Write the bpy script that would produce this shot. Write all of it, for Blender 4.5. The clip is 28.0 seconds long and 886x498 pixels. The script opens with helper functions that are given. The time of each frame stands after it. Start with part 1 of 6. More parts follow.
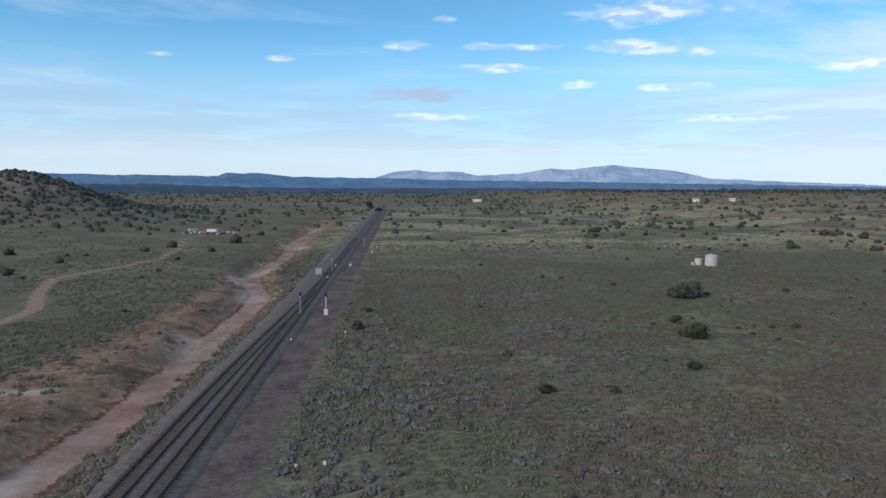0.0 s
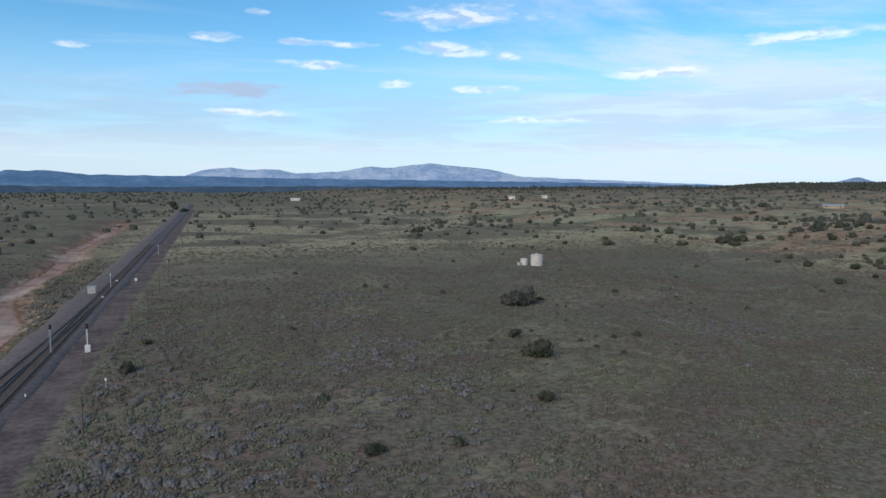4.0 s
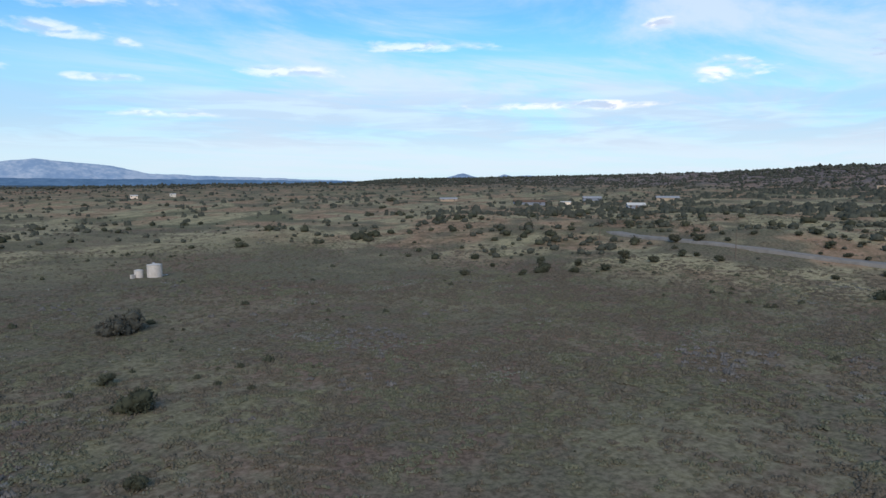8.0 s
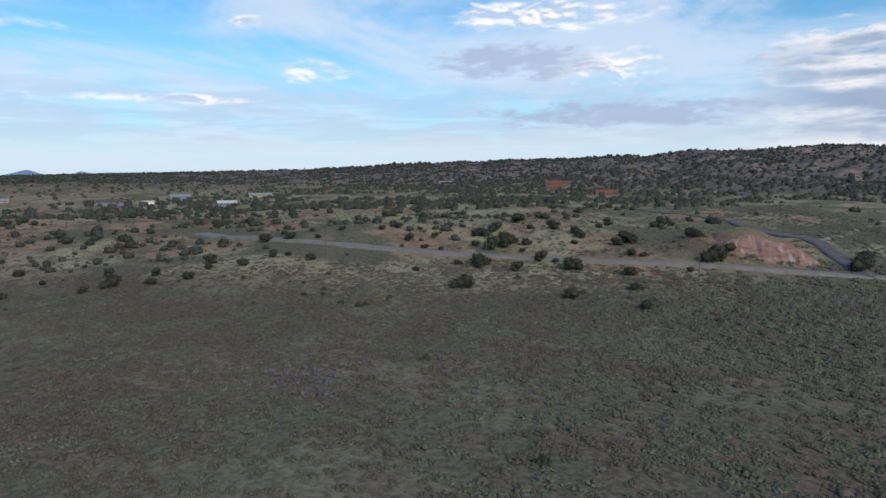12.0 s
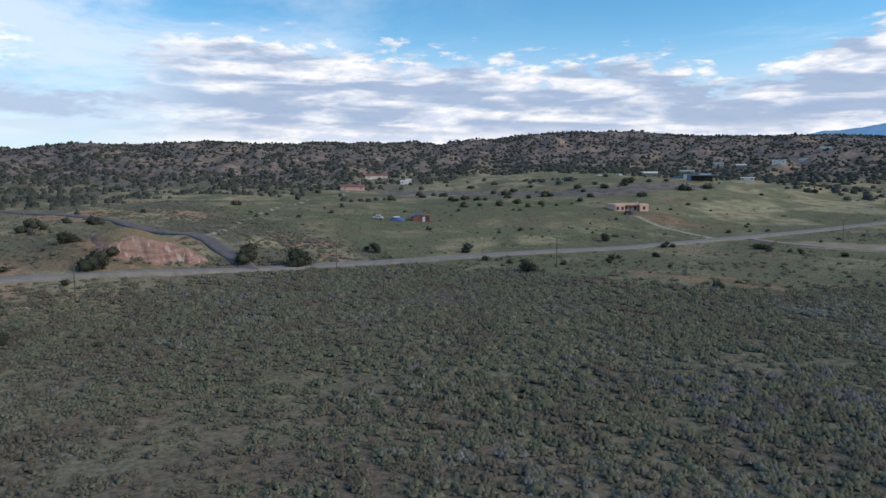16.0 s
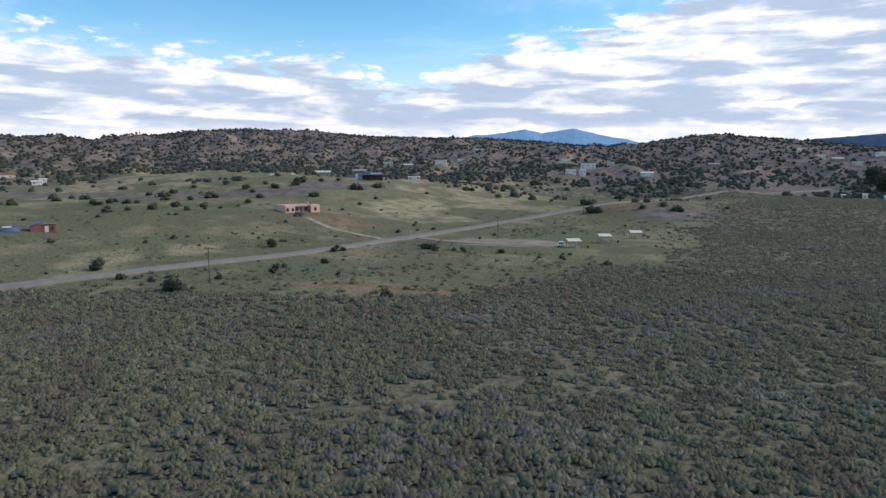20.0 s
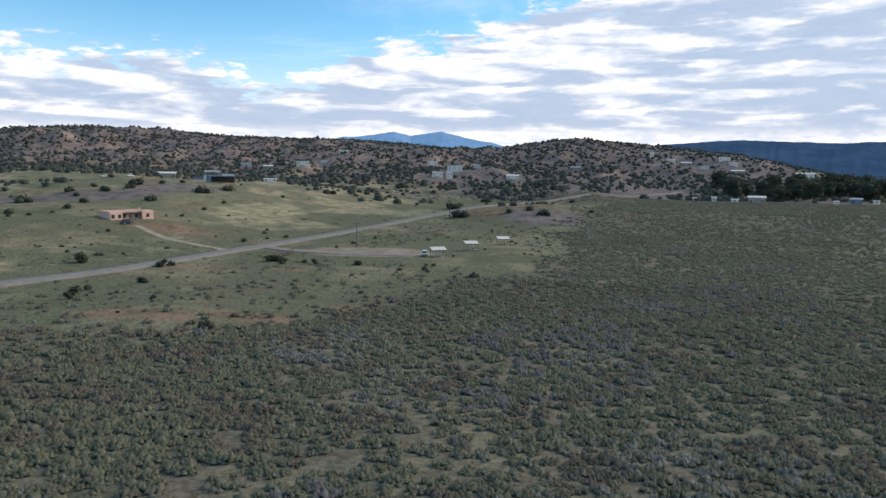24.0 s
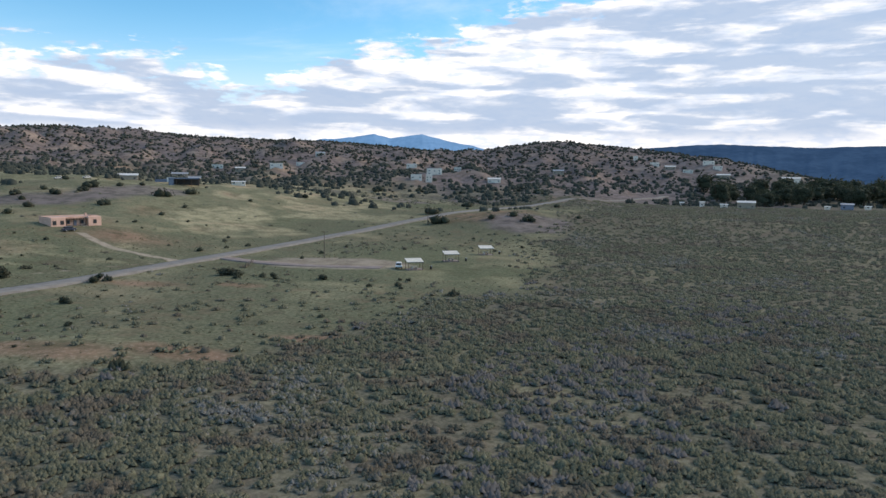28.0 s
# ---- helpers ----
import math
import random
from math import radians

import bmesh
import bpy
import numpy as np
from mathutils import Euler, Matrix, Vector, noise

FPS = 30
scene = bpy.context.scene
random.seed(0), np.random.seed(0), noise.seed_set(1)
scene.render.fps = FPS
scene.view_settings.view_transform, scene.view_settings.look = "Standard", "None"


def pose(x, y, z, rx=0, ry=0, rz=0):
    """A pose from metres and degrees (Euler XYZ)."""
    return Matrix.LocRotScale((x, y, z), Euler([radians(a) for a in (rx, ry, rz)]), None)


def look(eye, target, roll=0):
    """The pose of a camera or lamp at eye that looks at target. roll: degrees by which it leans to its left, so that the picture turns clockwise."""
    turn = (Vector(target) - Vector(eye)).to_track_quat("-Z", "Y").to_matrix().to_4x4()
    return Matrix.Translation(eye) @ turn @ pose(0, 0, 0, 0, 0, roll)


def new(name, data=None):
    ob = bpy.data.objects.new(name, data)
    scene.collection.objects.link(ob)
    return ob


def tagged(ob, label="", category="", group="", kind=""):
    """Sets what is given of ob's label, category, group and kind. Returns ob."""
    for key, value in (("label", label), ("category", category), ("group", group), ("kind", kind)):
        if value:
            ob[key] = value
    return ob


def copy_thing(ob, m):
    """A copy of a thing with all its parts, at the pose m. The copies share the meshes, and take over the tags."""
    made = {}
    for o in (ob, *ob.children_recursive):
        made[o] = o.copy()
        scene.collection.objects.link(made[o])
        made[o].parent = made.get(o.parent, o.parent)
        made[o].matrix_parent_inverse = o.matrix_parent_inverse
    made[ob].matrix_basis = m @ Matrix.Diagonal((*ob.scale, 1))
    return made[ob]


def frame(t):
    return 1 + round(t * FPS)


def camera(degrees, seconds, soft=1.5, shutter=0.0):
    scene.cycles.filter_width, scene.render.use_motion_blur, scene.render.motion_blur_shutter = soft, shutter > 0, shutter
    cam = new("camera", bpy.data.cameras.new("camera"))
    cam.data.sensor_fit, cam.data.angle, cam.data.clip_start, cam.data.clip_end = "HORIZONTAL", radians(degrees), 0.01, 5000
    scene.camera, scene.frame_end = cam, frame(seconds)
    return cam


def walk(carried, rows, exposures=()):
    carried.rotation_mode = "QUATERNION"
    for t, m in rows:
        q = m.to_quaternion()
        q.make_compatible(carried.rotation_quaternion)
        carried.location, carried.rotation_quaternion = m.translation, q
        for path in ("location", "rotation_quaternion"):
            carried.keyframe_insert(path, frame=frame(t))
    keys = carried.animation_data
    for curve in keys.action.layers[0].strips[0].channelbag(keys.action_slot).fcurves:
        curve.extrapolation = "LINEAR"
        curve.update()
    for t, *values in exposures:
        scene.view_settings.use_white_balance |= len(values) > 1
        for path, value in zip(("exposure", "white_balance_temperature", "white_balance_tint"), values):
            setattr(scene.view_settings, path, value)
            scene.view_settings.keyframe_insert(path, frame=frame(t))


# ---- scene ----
# camera: seconds, place, bearing (degrees left of north), tilt, roll
cam = camera(65.25, 28.0)
PATH = [
    (0.0, -0.00, -0.00, 27.00, -6.20, -5.52, 0.36),
    (0.5, 0.29, 2.65, 27.02, -6.57, -5.51, 0.37),
    (1.0, 0.67, 5.30, 27.03, -7.23, -5.50, 0.35),
    (1.5, 1.05, 7.96, 27.10, -8.24, -5.51, 0.35),
    (2.0, 1.55, 10.59, 27.12, -9.90, -5.51, 0.33),
    (2.5, 2.22, 13.29, 27.15, -12.18, -5.53, 0.32),
    (4.5, 6.87, 23.50, 26.98, -24.19, -5.60, 0.24),
    (5.0, 8.42, 25.96, 26.95, -27.55, -5.60, 0.17),
    (5.5, 10.05, 28.03, 27.06, -31.03, -5.65, 0.13),
    (6.0, 11.88, 30.03, 27.03, -34.60, -5.66, 0.03),
    (6.5, 13.80, 31.87, 27.00, -38.18, -5.67, -0.04),
    (7.0, 15.82, 33.62, 26.98, -41.95, -5.70, -0.07),
    (7.5, 18.00, 35.21, 26.95, -45.84, -5.77, -0.13),
    (8.0, 20.02, 36.63, 26.91, -50.09, -5.81, -0.07),
    (8.5, 21.95, 37.64, 26.96, -54.27, -5.86, -0.07),
    (9.0, 24.06, 38.49, 26.94, -58.06, -5.89, -0.15),
    (9.5, 26.28, 39.32, 26.86, -61.97, -5.93, -0.15),
    (10.0, 28.54, 40.02, 26.77, -65.95, -5.97, -0.18),
    (10.5, 30.69, 40.52, 26.62, -69.85, -5.98, -0.17),
    (11.0, 32.91, 40.88, 26.72, -73.73, -6.06, -0.12),
    (11.5, 35.21, 40.94, 26.65, -77.85, -6.10, -0.13),
    (13.5, 44.25, 39.94, 26.42, -98.57, -6.23, -0.25),
    (14.0, 46.51, 38.95, 26.44, -104.09, -6.32, -0.23),
    (14.5, 48.92, 37.82, 26.47, -109.69, -6.40, -0.24),
    (15.0, 51.25, 36.50, 26.39, -115.98, -6.43, -0.08),
    (15.5, 53.18, 34.77, 26.50, -122.84, -6.56, -0.02),
    (16.0, 54.84, 32.58, 26.50, -129.73, -6.66, -0.15),
    (16.5, 56.52, 30.37, 26.25, -136.60, -6.63, -0.16),
    (17.0, 58.14, 27.97, 26.28, -142.92, -6.70, -0.13),
    (17.5, 59.30, 25.40, 26.23, -146.55, -6.71, -0.04),
    (18.0, 60.39, 22.67, 26.18, -148.41, -6.72, -0.01),
    (18.5, 61.34, 19.97, 26.27, -149.63, -6.74, 0.01),
    (19.0, 62.14, 17.27, 26.33, -151.21, -6.73, 0.05),
    (19.5, 63.02, 14.53, 26.33, -153.16, -6.71, 0.10),
    (20.0, 63.97, 11.82, 26.45, -155.65, -6.75, 0.17),
    (20.5, 64.68, 9.19, 26.56, -158.43, -6.75, 0.32),
    (21.0, 65.24, 6.55, 26.42, -161.19, -6.71, 0.42),
    (21.5, 65.80, 3.90, 26.31, -163.14, -6.67, 0.48),
    (23.5, 67.42, -7.86, 26.29, -166.05, -6.53, 0.55),
    (24.0, 67.84, -10.80, 26.29, -166.38, -6.50, 0.54),
    (24.5, 68.37, -13.64, 26.33, -166.69, -6.47, 0.52),
    (25.0, 68.88, -16.43, 26.46, -166.95, -6.44, 0.58),
    (25.5, 69.38, -19.00, 26.54, -167.18, -6.40, 0.62),
    (26.0, 69.90, -21.45, 26.55, -167.38, -6.36, 0.60),
    (26.5, 70.28, -23.95, 26.52, -167.55, -6.35, 0.61),
    (27.0, 70.72, -26.50, 26.34, -167.68, -6.28, 0.72),
    (27.5, 71.24, -29.11, 26.25, -167.82, -6.28, 0.71),
    (28.0, 71.83, -31.74, 26.32, -168.01, -6.25, 0.77),
]
walk(cam, [(t, pose(x, y, z, 0, 0, yaw) @ pose(0, 0, 0, 90 + tilt, 0, 0) @ pose(0, 0, 0, 0, 0, roll)) for t, x, y, z, yaw, tilt, roll in PATH],
     exposures=((0, 0.03, 6500, 10), (8, 0.0, 6500, 10), (11, -0.12, 6500, 10), (14.5, -0.06, 6500, 10), (16, 0.07, 6600, 10), (18, 0.24, 6850, 11), (20, 0.33, 7000, 11), (28, 0.37, 7100, 11)))

# ---- sky, clouds and sun ----
SUN_BEARING, SUN_HEIGHT = -234.0, 31.0


# clouds seen in this sky: the way round from east to south, the height, half the width and half the depth, in degrees
WHITE_CLOUDS = [(-84.0, 5.3, 4.0, 0.35), (-65.8, 7.4, 2.6, 0.4), (-81.2, 10.8, 1.3, 0.3), (-61.0, 5.0, 5.0, 0.35), (-97.0, 9.6, 1.2, 0.3), (-52.0, 8.4, 5.0, 0.5), (-68.6, 10.5, 4.0, 0.7), (-79.4, 9.1, 3.2, 0.4), (-86.7, 10.9, 2.1, 0.4), (-78.1, 10.7, 3.9, 0.3), (-73.0, 7.8, 1.6, 0.5), (-83.8, 12.8, 1.0, 0.3), (-105.9, 9.4, 1.1, 0.2), (-63.7, 9.9, 1.2, 0.4), (-67.8, 12.9, 6.5, 1.0), (-17.5, 8.1, 2.9, 0.9), (-23.0, 11.7, 1.4, 0.6), (-41.0, 10.5, 5.8, 0.5), (-29.2, 5.8, 8.4, 0.4), (0.4, 12.4, 8.1, 1.3), (5.3, 8.5, 4.4, 1.6), (23.6, 8.5, 5.9, 1.6), (36.6, 7.7, 6.1, 1.6), (23.0, 7.8, 5.9, 2.4), (37.2, 7.9, 6.8, 1.7), (51.4, 7.5, 8.6, 1.7), (66.2, 7.4, 7.0, 1.3), (86.0, 9.4, 19.8, 3.2), (102.3, 9.6, 8.9, 4.6)]
GREY_CLOUDS = [(-86.3, 7.0, 5.0, 0.8), (-1.5, 9.0, 7.6, 1.6), (21.1, 8.3, 6.5, 1.2), (7.5, 4.7, 13.6, 1.2), (46.8, 5.4, 11.9, 0.9), (79.9, 5.3, 9.2, 1.2), (81.6, 5.7, 17.9, 1.2), (99.4, 8.1, 9.3, 1.5), (104.3, 5.9, 6.2, 1.7), (51.2, 5.4, 9.9, 0.7), (98.5, 11.0, 6.7, 1.5), (79.2, 9.1, 3.1, 0.7), (110, 12.2, 8, 1.8), (112, 8.2, 7, 1.2), (97, 13.6, 5, 0.9), (104, 10.2, 5, 0.7), (88, 6.6, 12, 0.6), (60, 6.8, 9, 0.5)]


def tree_of(owner):
    owner.use_nodes = True
    nt = owner.node_tree
    nt.nodes.clear()
    return nt


def put(nt, socket, value):
    if hasattr(value, "is_output"):
        nt.links.new(value, socket)
    elif isinstance(value, tuple) and len(value) == 3 and socket.type == "RGBA":
        socket.default_value = (*value, 1)
    else:
        socket.default_value = value


def maths(nt, operation, a, b=0.0, c=0.0, clamp=False):
    n = nt.nodes.new("ShaderNodeMath")
    n.operation, n.use_clamp = operation, clamp
    for s, v in zip(n.inputs, (a, b, c)):
        put(nt, s, v)
    return n.outputs[0]


def ramp(nt, v, a, b, lo=0.0, hi=1.0):
    n = nt.nodes.new("ShaderNodeMapRange")
    n.interpolation_type = "SMOOTHSTEP"
    for s, x in zip(n.inputs, (v, a, b, lo, hi)):
        put(nt, s, x)
    return n.outputs[0]


def blend(nt, f, a, b, how="MIX"):
    n = nt.nodes.new("ShaderNodeMix")
    n.data_type, n.blend_type = "RGBA", how
    put(nt, n.inputs[0], f)
    put(nt, n.inputs[6], a)
    put(nt, n.inputs[7], b)
    return n.outputs[2]


def grain(nt, where, scale, detail=4.0, rough=0.55, stretch=None, warp=0.0):
    if stretch:
        m = nt.nodes.new("ShaderNodeMapping")
        nt.links.new(where, m.inputs[0])
        m.inputs["Scale"].default_value = stretch
        where = m.outputs[0]
    n = nt.nodes.new("ShaderNodeTexNoise")
    nt.links.new(where, n.inputs["Vector"])
    n.inputs["Scale"].default_value, n.inputs["Detail"].default_value, n.inputs["Roughness"].default_value = scale, detail, rough
    n.inputs["Distortion"].default_value = warp
    return n.outputs["Fac"]


def make_sky():
    world = bpy.data.worlds.new("sky")
    scene.world = world
    nt = tree_of(world)
    sky = nt.nodes.new("ShaderNodeTexSky")
    sky.sky_type, sky.sun_disc = "NISHITA", False
    sky.sun_elevation, sky.sun_rotation = radians(SUN_HEIGHT), radians(-SUN_BEARING)
    sky.air_density, sky.dust_density, sky.ozone_density, sky.altitude = 1.0, 0.6, 2.0, 1900
    at = nt.nodes.new("ShaderNodeTexCoord").outputs["Generated"]
    xyz = nt.nodes.new("ShaderNodeSeparateXYZ")
    nt.links.new(at, xyz.inputs[0])
    x, y, z = xyz.outputs
    up = maths(nt, "MAXIMUM", z, 0.0)
    deep = maths(nt, "ADD", up, 0.06)
    flat = nt.nodes.new("ShaderNodeCombineXYZ")
    put(nt, flat.inputs[0], maths(nt, "DIVIDE", x, deep))
    put(nt, flat.inputs[1], maths(nt, "DIVIDE", y, deep))
    p = flat.outputs[0]
    # the way round from east (0) to south (90) and north (-90), and the height, in degrees
    turn = maths(nt, "MULTIPLY", maths(nt, "ARCTAN2", maths(nt, "MULTIPLY", y, -1.0), x), 57.2958)
    rise = maths(nt, "MULTIPLY", maths(nt, "ARCSINE", up), 57.2958)
    low = nt.nodes.new("ShaderNodeCombineXYZ")
    put(nt, low.inputs[0], maths(nt, "MULTIPLY", turn, 0.17))
    put(nt, low.inputs[1], maths(nt, "MULTIPLY", rise, 0.54))
    q = low.outputs[0]

    def span(v, a, b, c, d):
        return maths(nt, "MULTIPLY", ramp(nt, v, a, b), ramp(nt, v, c, d, 1.0, 0.0))

    def times(*v):
        out = v[0]
        for k in v[1:]:
            out = maths(nt, "MULTIPLY", out, k)
        return out

    def plus(*v):
        out = v[0]
        for k in v[1:]:
            out = maths(nt, "ADD", out, k)
        return out

    def heaps(places):
        """How deep in the nearest of the clouds a direction lies: 1 in its middle, 0 at its rim."""
        best = -3.0
        for at_turn, at_rise, wide, tall in places:
            du = maths(nt, "MULTIPLY_ADD", turn, 1 / wide, -at_turn / wide)
            dv = maths(nt, "MULTIPLY_ADD", rise, 1 / tall, -at_rise / tall)
            r2 = maths(nt, "MULTIPLY_ADD", du, du, maths(nt, "MULTIPLY", dv, dv))
            best = maths(nt, "MAXIMUM", best, maths(nt, "SUBTRACT", 1.0, r2))
        return best

    def shifted(v, by):
        n = nt.nodes.new("ShaderNodeVectorMath")
        n.operation = "ADD"
        nt.links.new(v, n.inputs[0])
        n.inputs[1].default_value = by
        return n.outputs[0]

    body = grain(nt, q, 1.9, 7, 0.54, warp=0.3)
    over = grain(nt, shifted(q, (0.05, 0.16, 0.0)), 1.9, 7, 0.54, warp=0.3)
    fine = grain(nt, q, 5.0, 6, 0.58)
    white_in = plus(ramp(nt, turn, 5, 35, 0.0, 0.10), times(heaps(WHITE_CLOUDS), 0.5), times(maths(nt, "SUBTRACT", body, 0.5), 1.9), times(maths(nt, "SUBTRACT", fine, 0.5), 0.7))
    single = ramp(nt, turn, 12, 26, 1.0, 0.0)
    thick = times(ramp(nt, white_in, -0.05, 0.7), ramp(nt, turn, -55, -5, 0.6, 1.0), single)
    shade = times(ramp(nt, maths(nt, "SUBTRACT", over, body), -0.07, 0.07), ramp(nt, white_in, 0.10, 0.5, 0.4, 0.95))
    grey_in = plus(times(heaps(GREY_CLOUDS), 0.62), times(maths(nt, "SUBTRACT", body, 0.5), 2.0), times(maths(nt, "SUBTRACT", fine, 0.5), 0.9))
    grey = times(ramp(nt, grey_in, 0.0, 0.6, 0.0, 0.8), single)
    # the closed cloud deck in the south: its upper edge climbs to the west, with grey lenses in it
    top = plus(times(10.6, ramp(nt, turn, 10, 19)), ramp(nt, turn, 20, 45, 0.0, -1.6), ramp(nt, turn, 57, 61, 0.0, -1.9), ramp(nt, turn, 62, 73, 0.0, 3.6), ramp(nt, turn, 74, 90, 0.0, 4.0), ramp(nt, turn, 90, 110, 0.0, 20.0))
    deck_in = plus(times(maths(nt, "SUBTRACT", top, rise), 0.24), times(maths(nt, "SUBTRACT", body, 0.5), 2.0), times(maths(nt, "SUBTRACT", fine, 0.5), 0.9))
    deck = times(ramp(nt, deck_in, 0.0, 0.42), ramp(nt, turn, 12, 24))
    lens = plus(times(grain(nt, q, 0.85, 5, 0.5, stretch=(0.95, 1.9, 1.0), warp=0.35), 0.8), times(fine, 0.2))
    lens = maths(nt, "ADD", lens, maths(nt, "MAXIMUM", ramp(nt, turn, 80, 104, 0.0, 0.10), ramp(nt, rise, 8.4, 5.4, 0.0, 0.08)))
    under = times(ramp(nt, lens, 0.44, 0.63), ramp(nt, rise, 1.8, 3.8), 0.9)
    streak = grain(nt, p, 0.5, 8, 0.62, stretch=(0.7, 1.25, 1.0), warp=0.6)
    veil = times(ramp(nt, streak, 0.36, 0.60), span(turn, -78, -50, 12, 55), ramp(nt, rise, 2.0, 8, 0.6, 1.0), 0.8)
    wisp = times(ramp(nt, streak, 0.50, 0.74), 0.5)
    bars = times(ramp(nt, grain(nt, q, 1.0, 6, 0.55, stretch=(0.7, 1.9, 1.0), warp=0.5), 0.38, 0.55), span(rise, 1.8, 3.0, 5.6, 8.5), ramp(nt, turn, 5, 25, 0.3, 0.0))
    haze = ramp(nt, rise, 0.3, 13, 0.80, 0.0)
    warm = times(ramp(nt, turn, 20, 75, 0.3, 1.0), span(rise, -0.5, 0.8, 2.4, 4.6), 0.75)
    milk = times(ramp(nt, turn, 5, 50), ramp(nt, rise, 1.5, 10.0, 0.6, 0.0))
    col = blend(nt, 1.0, sky.outputs[0], (0.74, 1.32, 1.45), "MULTIPLY")
    col = blend(nt, haze, col, (5.0, 6.25, 7.9))
    col = blend(nt, milk, col, (6.4, 6.8, 7.8))
    col = blend(nt, maths(nt, "MAXIMUM", veil, wisp), col, (6.6, 7.6, 9.0))
    col = blend(nt, bars, col, (3.7, 4.7, 6.5))
    col = blend(nt, warm, col, (8.4, 8.0, 8.4))
    col = blend(nt, times(thick, 0.94), col, blend(nt, shade, (10.4, 10.2, 10.4), (5.2, 6.0, 7.8)))
    col = blend(nt, grey, col, (4.0, 4.9, 6.7))
    col = blend(nt, times(deck, 0.96), col, blend(nt, under, blend(nt, ramp(nt, plus(times(body, 0.6), times(fine, 0.4)), 0.40, 0.56), (5.8, 6.5, 7.9), (8.7, 8.7, 9.0)), (2.9, 3.9, 5.7)))
    back = nt.nodes.new("ShaderNodeBackground")
    nt.links.new(col, back.inputs[0])
    back.inputs[1].default_value = 0.112
    out = nt.nodes.new("ShaderNodeOutputWorld")
    nt.links.new(back.outputs[0], out.inputs[0])


make_sky()
sun_lamp = bpy.data.lights.new("sun", "SUN")
sun_lamp.energy, sun_lamp.angle, sun_lamp.color = 2.3, radians(34), (1.0, 0.88, 0.77)
sun = new("sun", sun_lamp)
b = radians(SUN_BEARING)
sun.matrix_world = look((0, 0, 0), (math.sin(b) * math.cos(radians(SUN_HEIGHT)), -math.cos(b) * math.cos(radians(SUN_HEIGHT)), -math.sin(radians(SUN_HEIGHT))))
scene.view_settings.exposure = 0.0

# ---- materials ----
def surface(name, build, rough=0.9, metal=0.0, bump=0.0, bump_scale=0.02, leaf=0.0, gloss=0.25):
    """A material; build(nt, where) gives its colour and, if it likes, a relief."""
    m = bpy.data.materials.new(name)
    nt = tree_of(m)
    geo = nt.nodes.new("ShaderNodeNewGeometry")
    bsdf = nt.nodes.new("ShaderNodeBsdfPrincipled")
    out = nt.nodes.new("ShaderNodeOutputMaterial")
    nt.links.new(bsdf.outputs[0], out.inputs[0])
    made = build(nt, geo.outputs["Position"], geo)
    colour, relief = made if isinstance(made, tuple) and len(made) == 2 else (made, None)
    put(nt, bsdf.inputs["Base Color"], colour)
    bsdf.inputs["Roughness"].default_value, bsdf.inputs["Metallic"].default_value = rough, metal
    bsdf.inputs["Specular IOR Level"].default_value = gloss
    if leaf:
        thin, both = nt.nodes.new("ShaderNodeBsdfTranslucent"), nt.nodes.new("ShaderNodeMixShader")
        put(nt, thin.inputs[0], colour)
        both.inputs[0].default_value = leaf
        nt.links.new(bsdf.outputs[0], both.inputs[1])
        nt.links.new(thin.outputs[0], both.inputs[2])
        nt.links.new(both.outputs[0], out.inputs[0])
    if relief is not None and bump:
        b = nt.nodes.new("ShaderNodeBump")
        b.inputs["Strength"].default_value, b.inputs["Distance"].default_value = bump, bump_scale
        nt.links.new(relief, b.inputs["Height"])
        nt.links.new(b.outputs[0], bsdf.inputs["Normal"])
    return m


def mottled(name, dark, light, scale, rough=0.9, metal=0.0, bump=0.3, fine=8.0, bump_scale=0.03):
    def build(nt, where, geo):
        a, b = grain(nt, where, scale, 4), grain(nt, where, scale * fine, 3)
        mix = maths(nt, "ADD", maths(nt, "MULTIPLY", a, 0.6), maths(nt, "MULTIPLY", b, 0.4))
        return blend(nt, ramp(nt, mix, 0.3, 0.7), dark, light), b
    return surface(name, build, rough, metal, bump, bump_scale)


def attribute(nt, name):
    a = nt.nodes.new("ShaderNodeAttribute")
    a.attribute_name = name
    return a.outputs["Fac"]


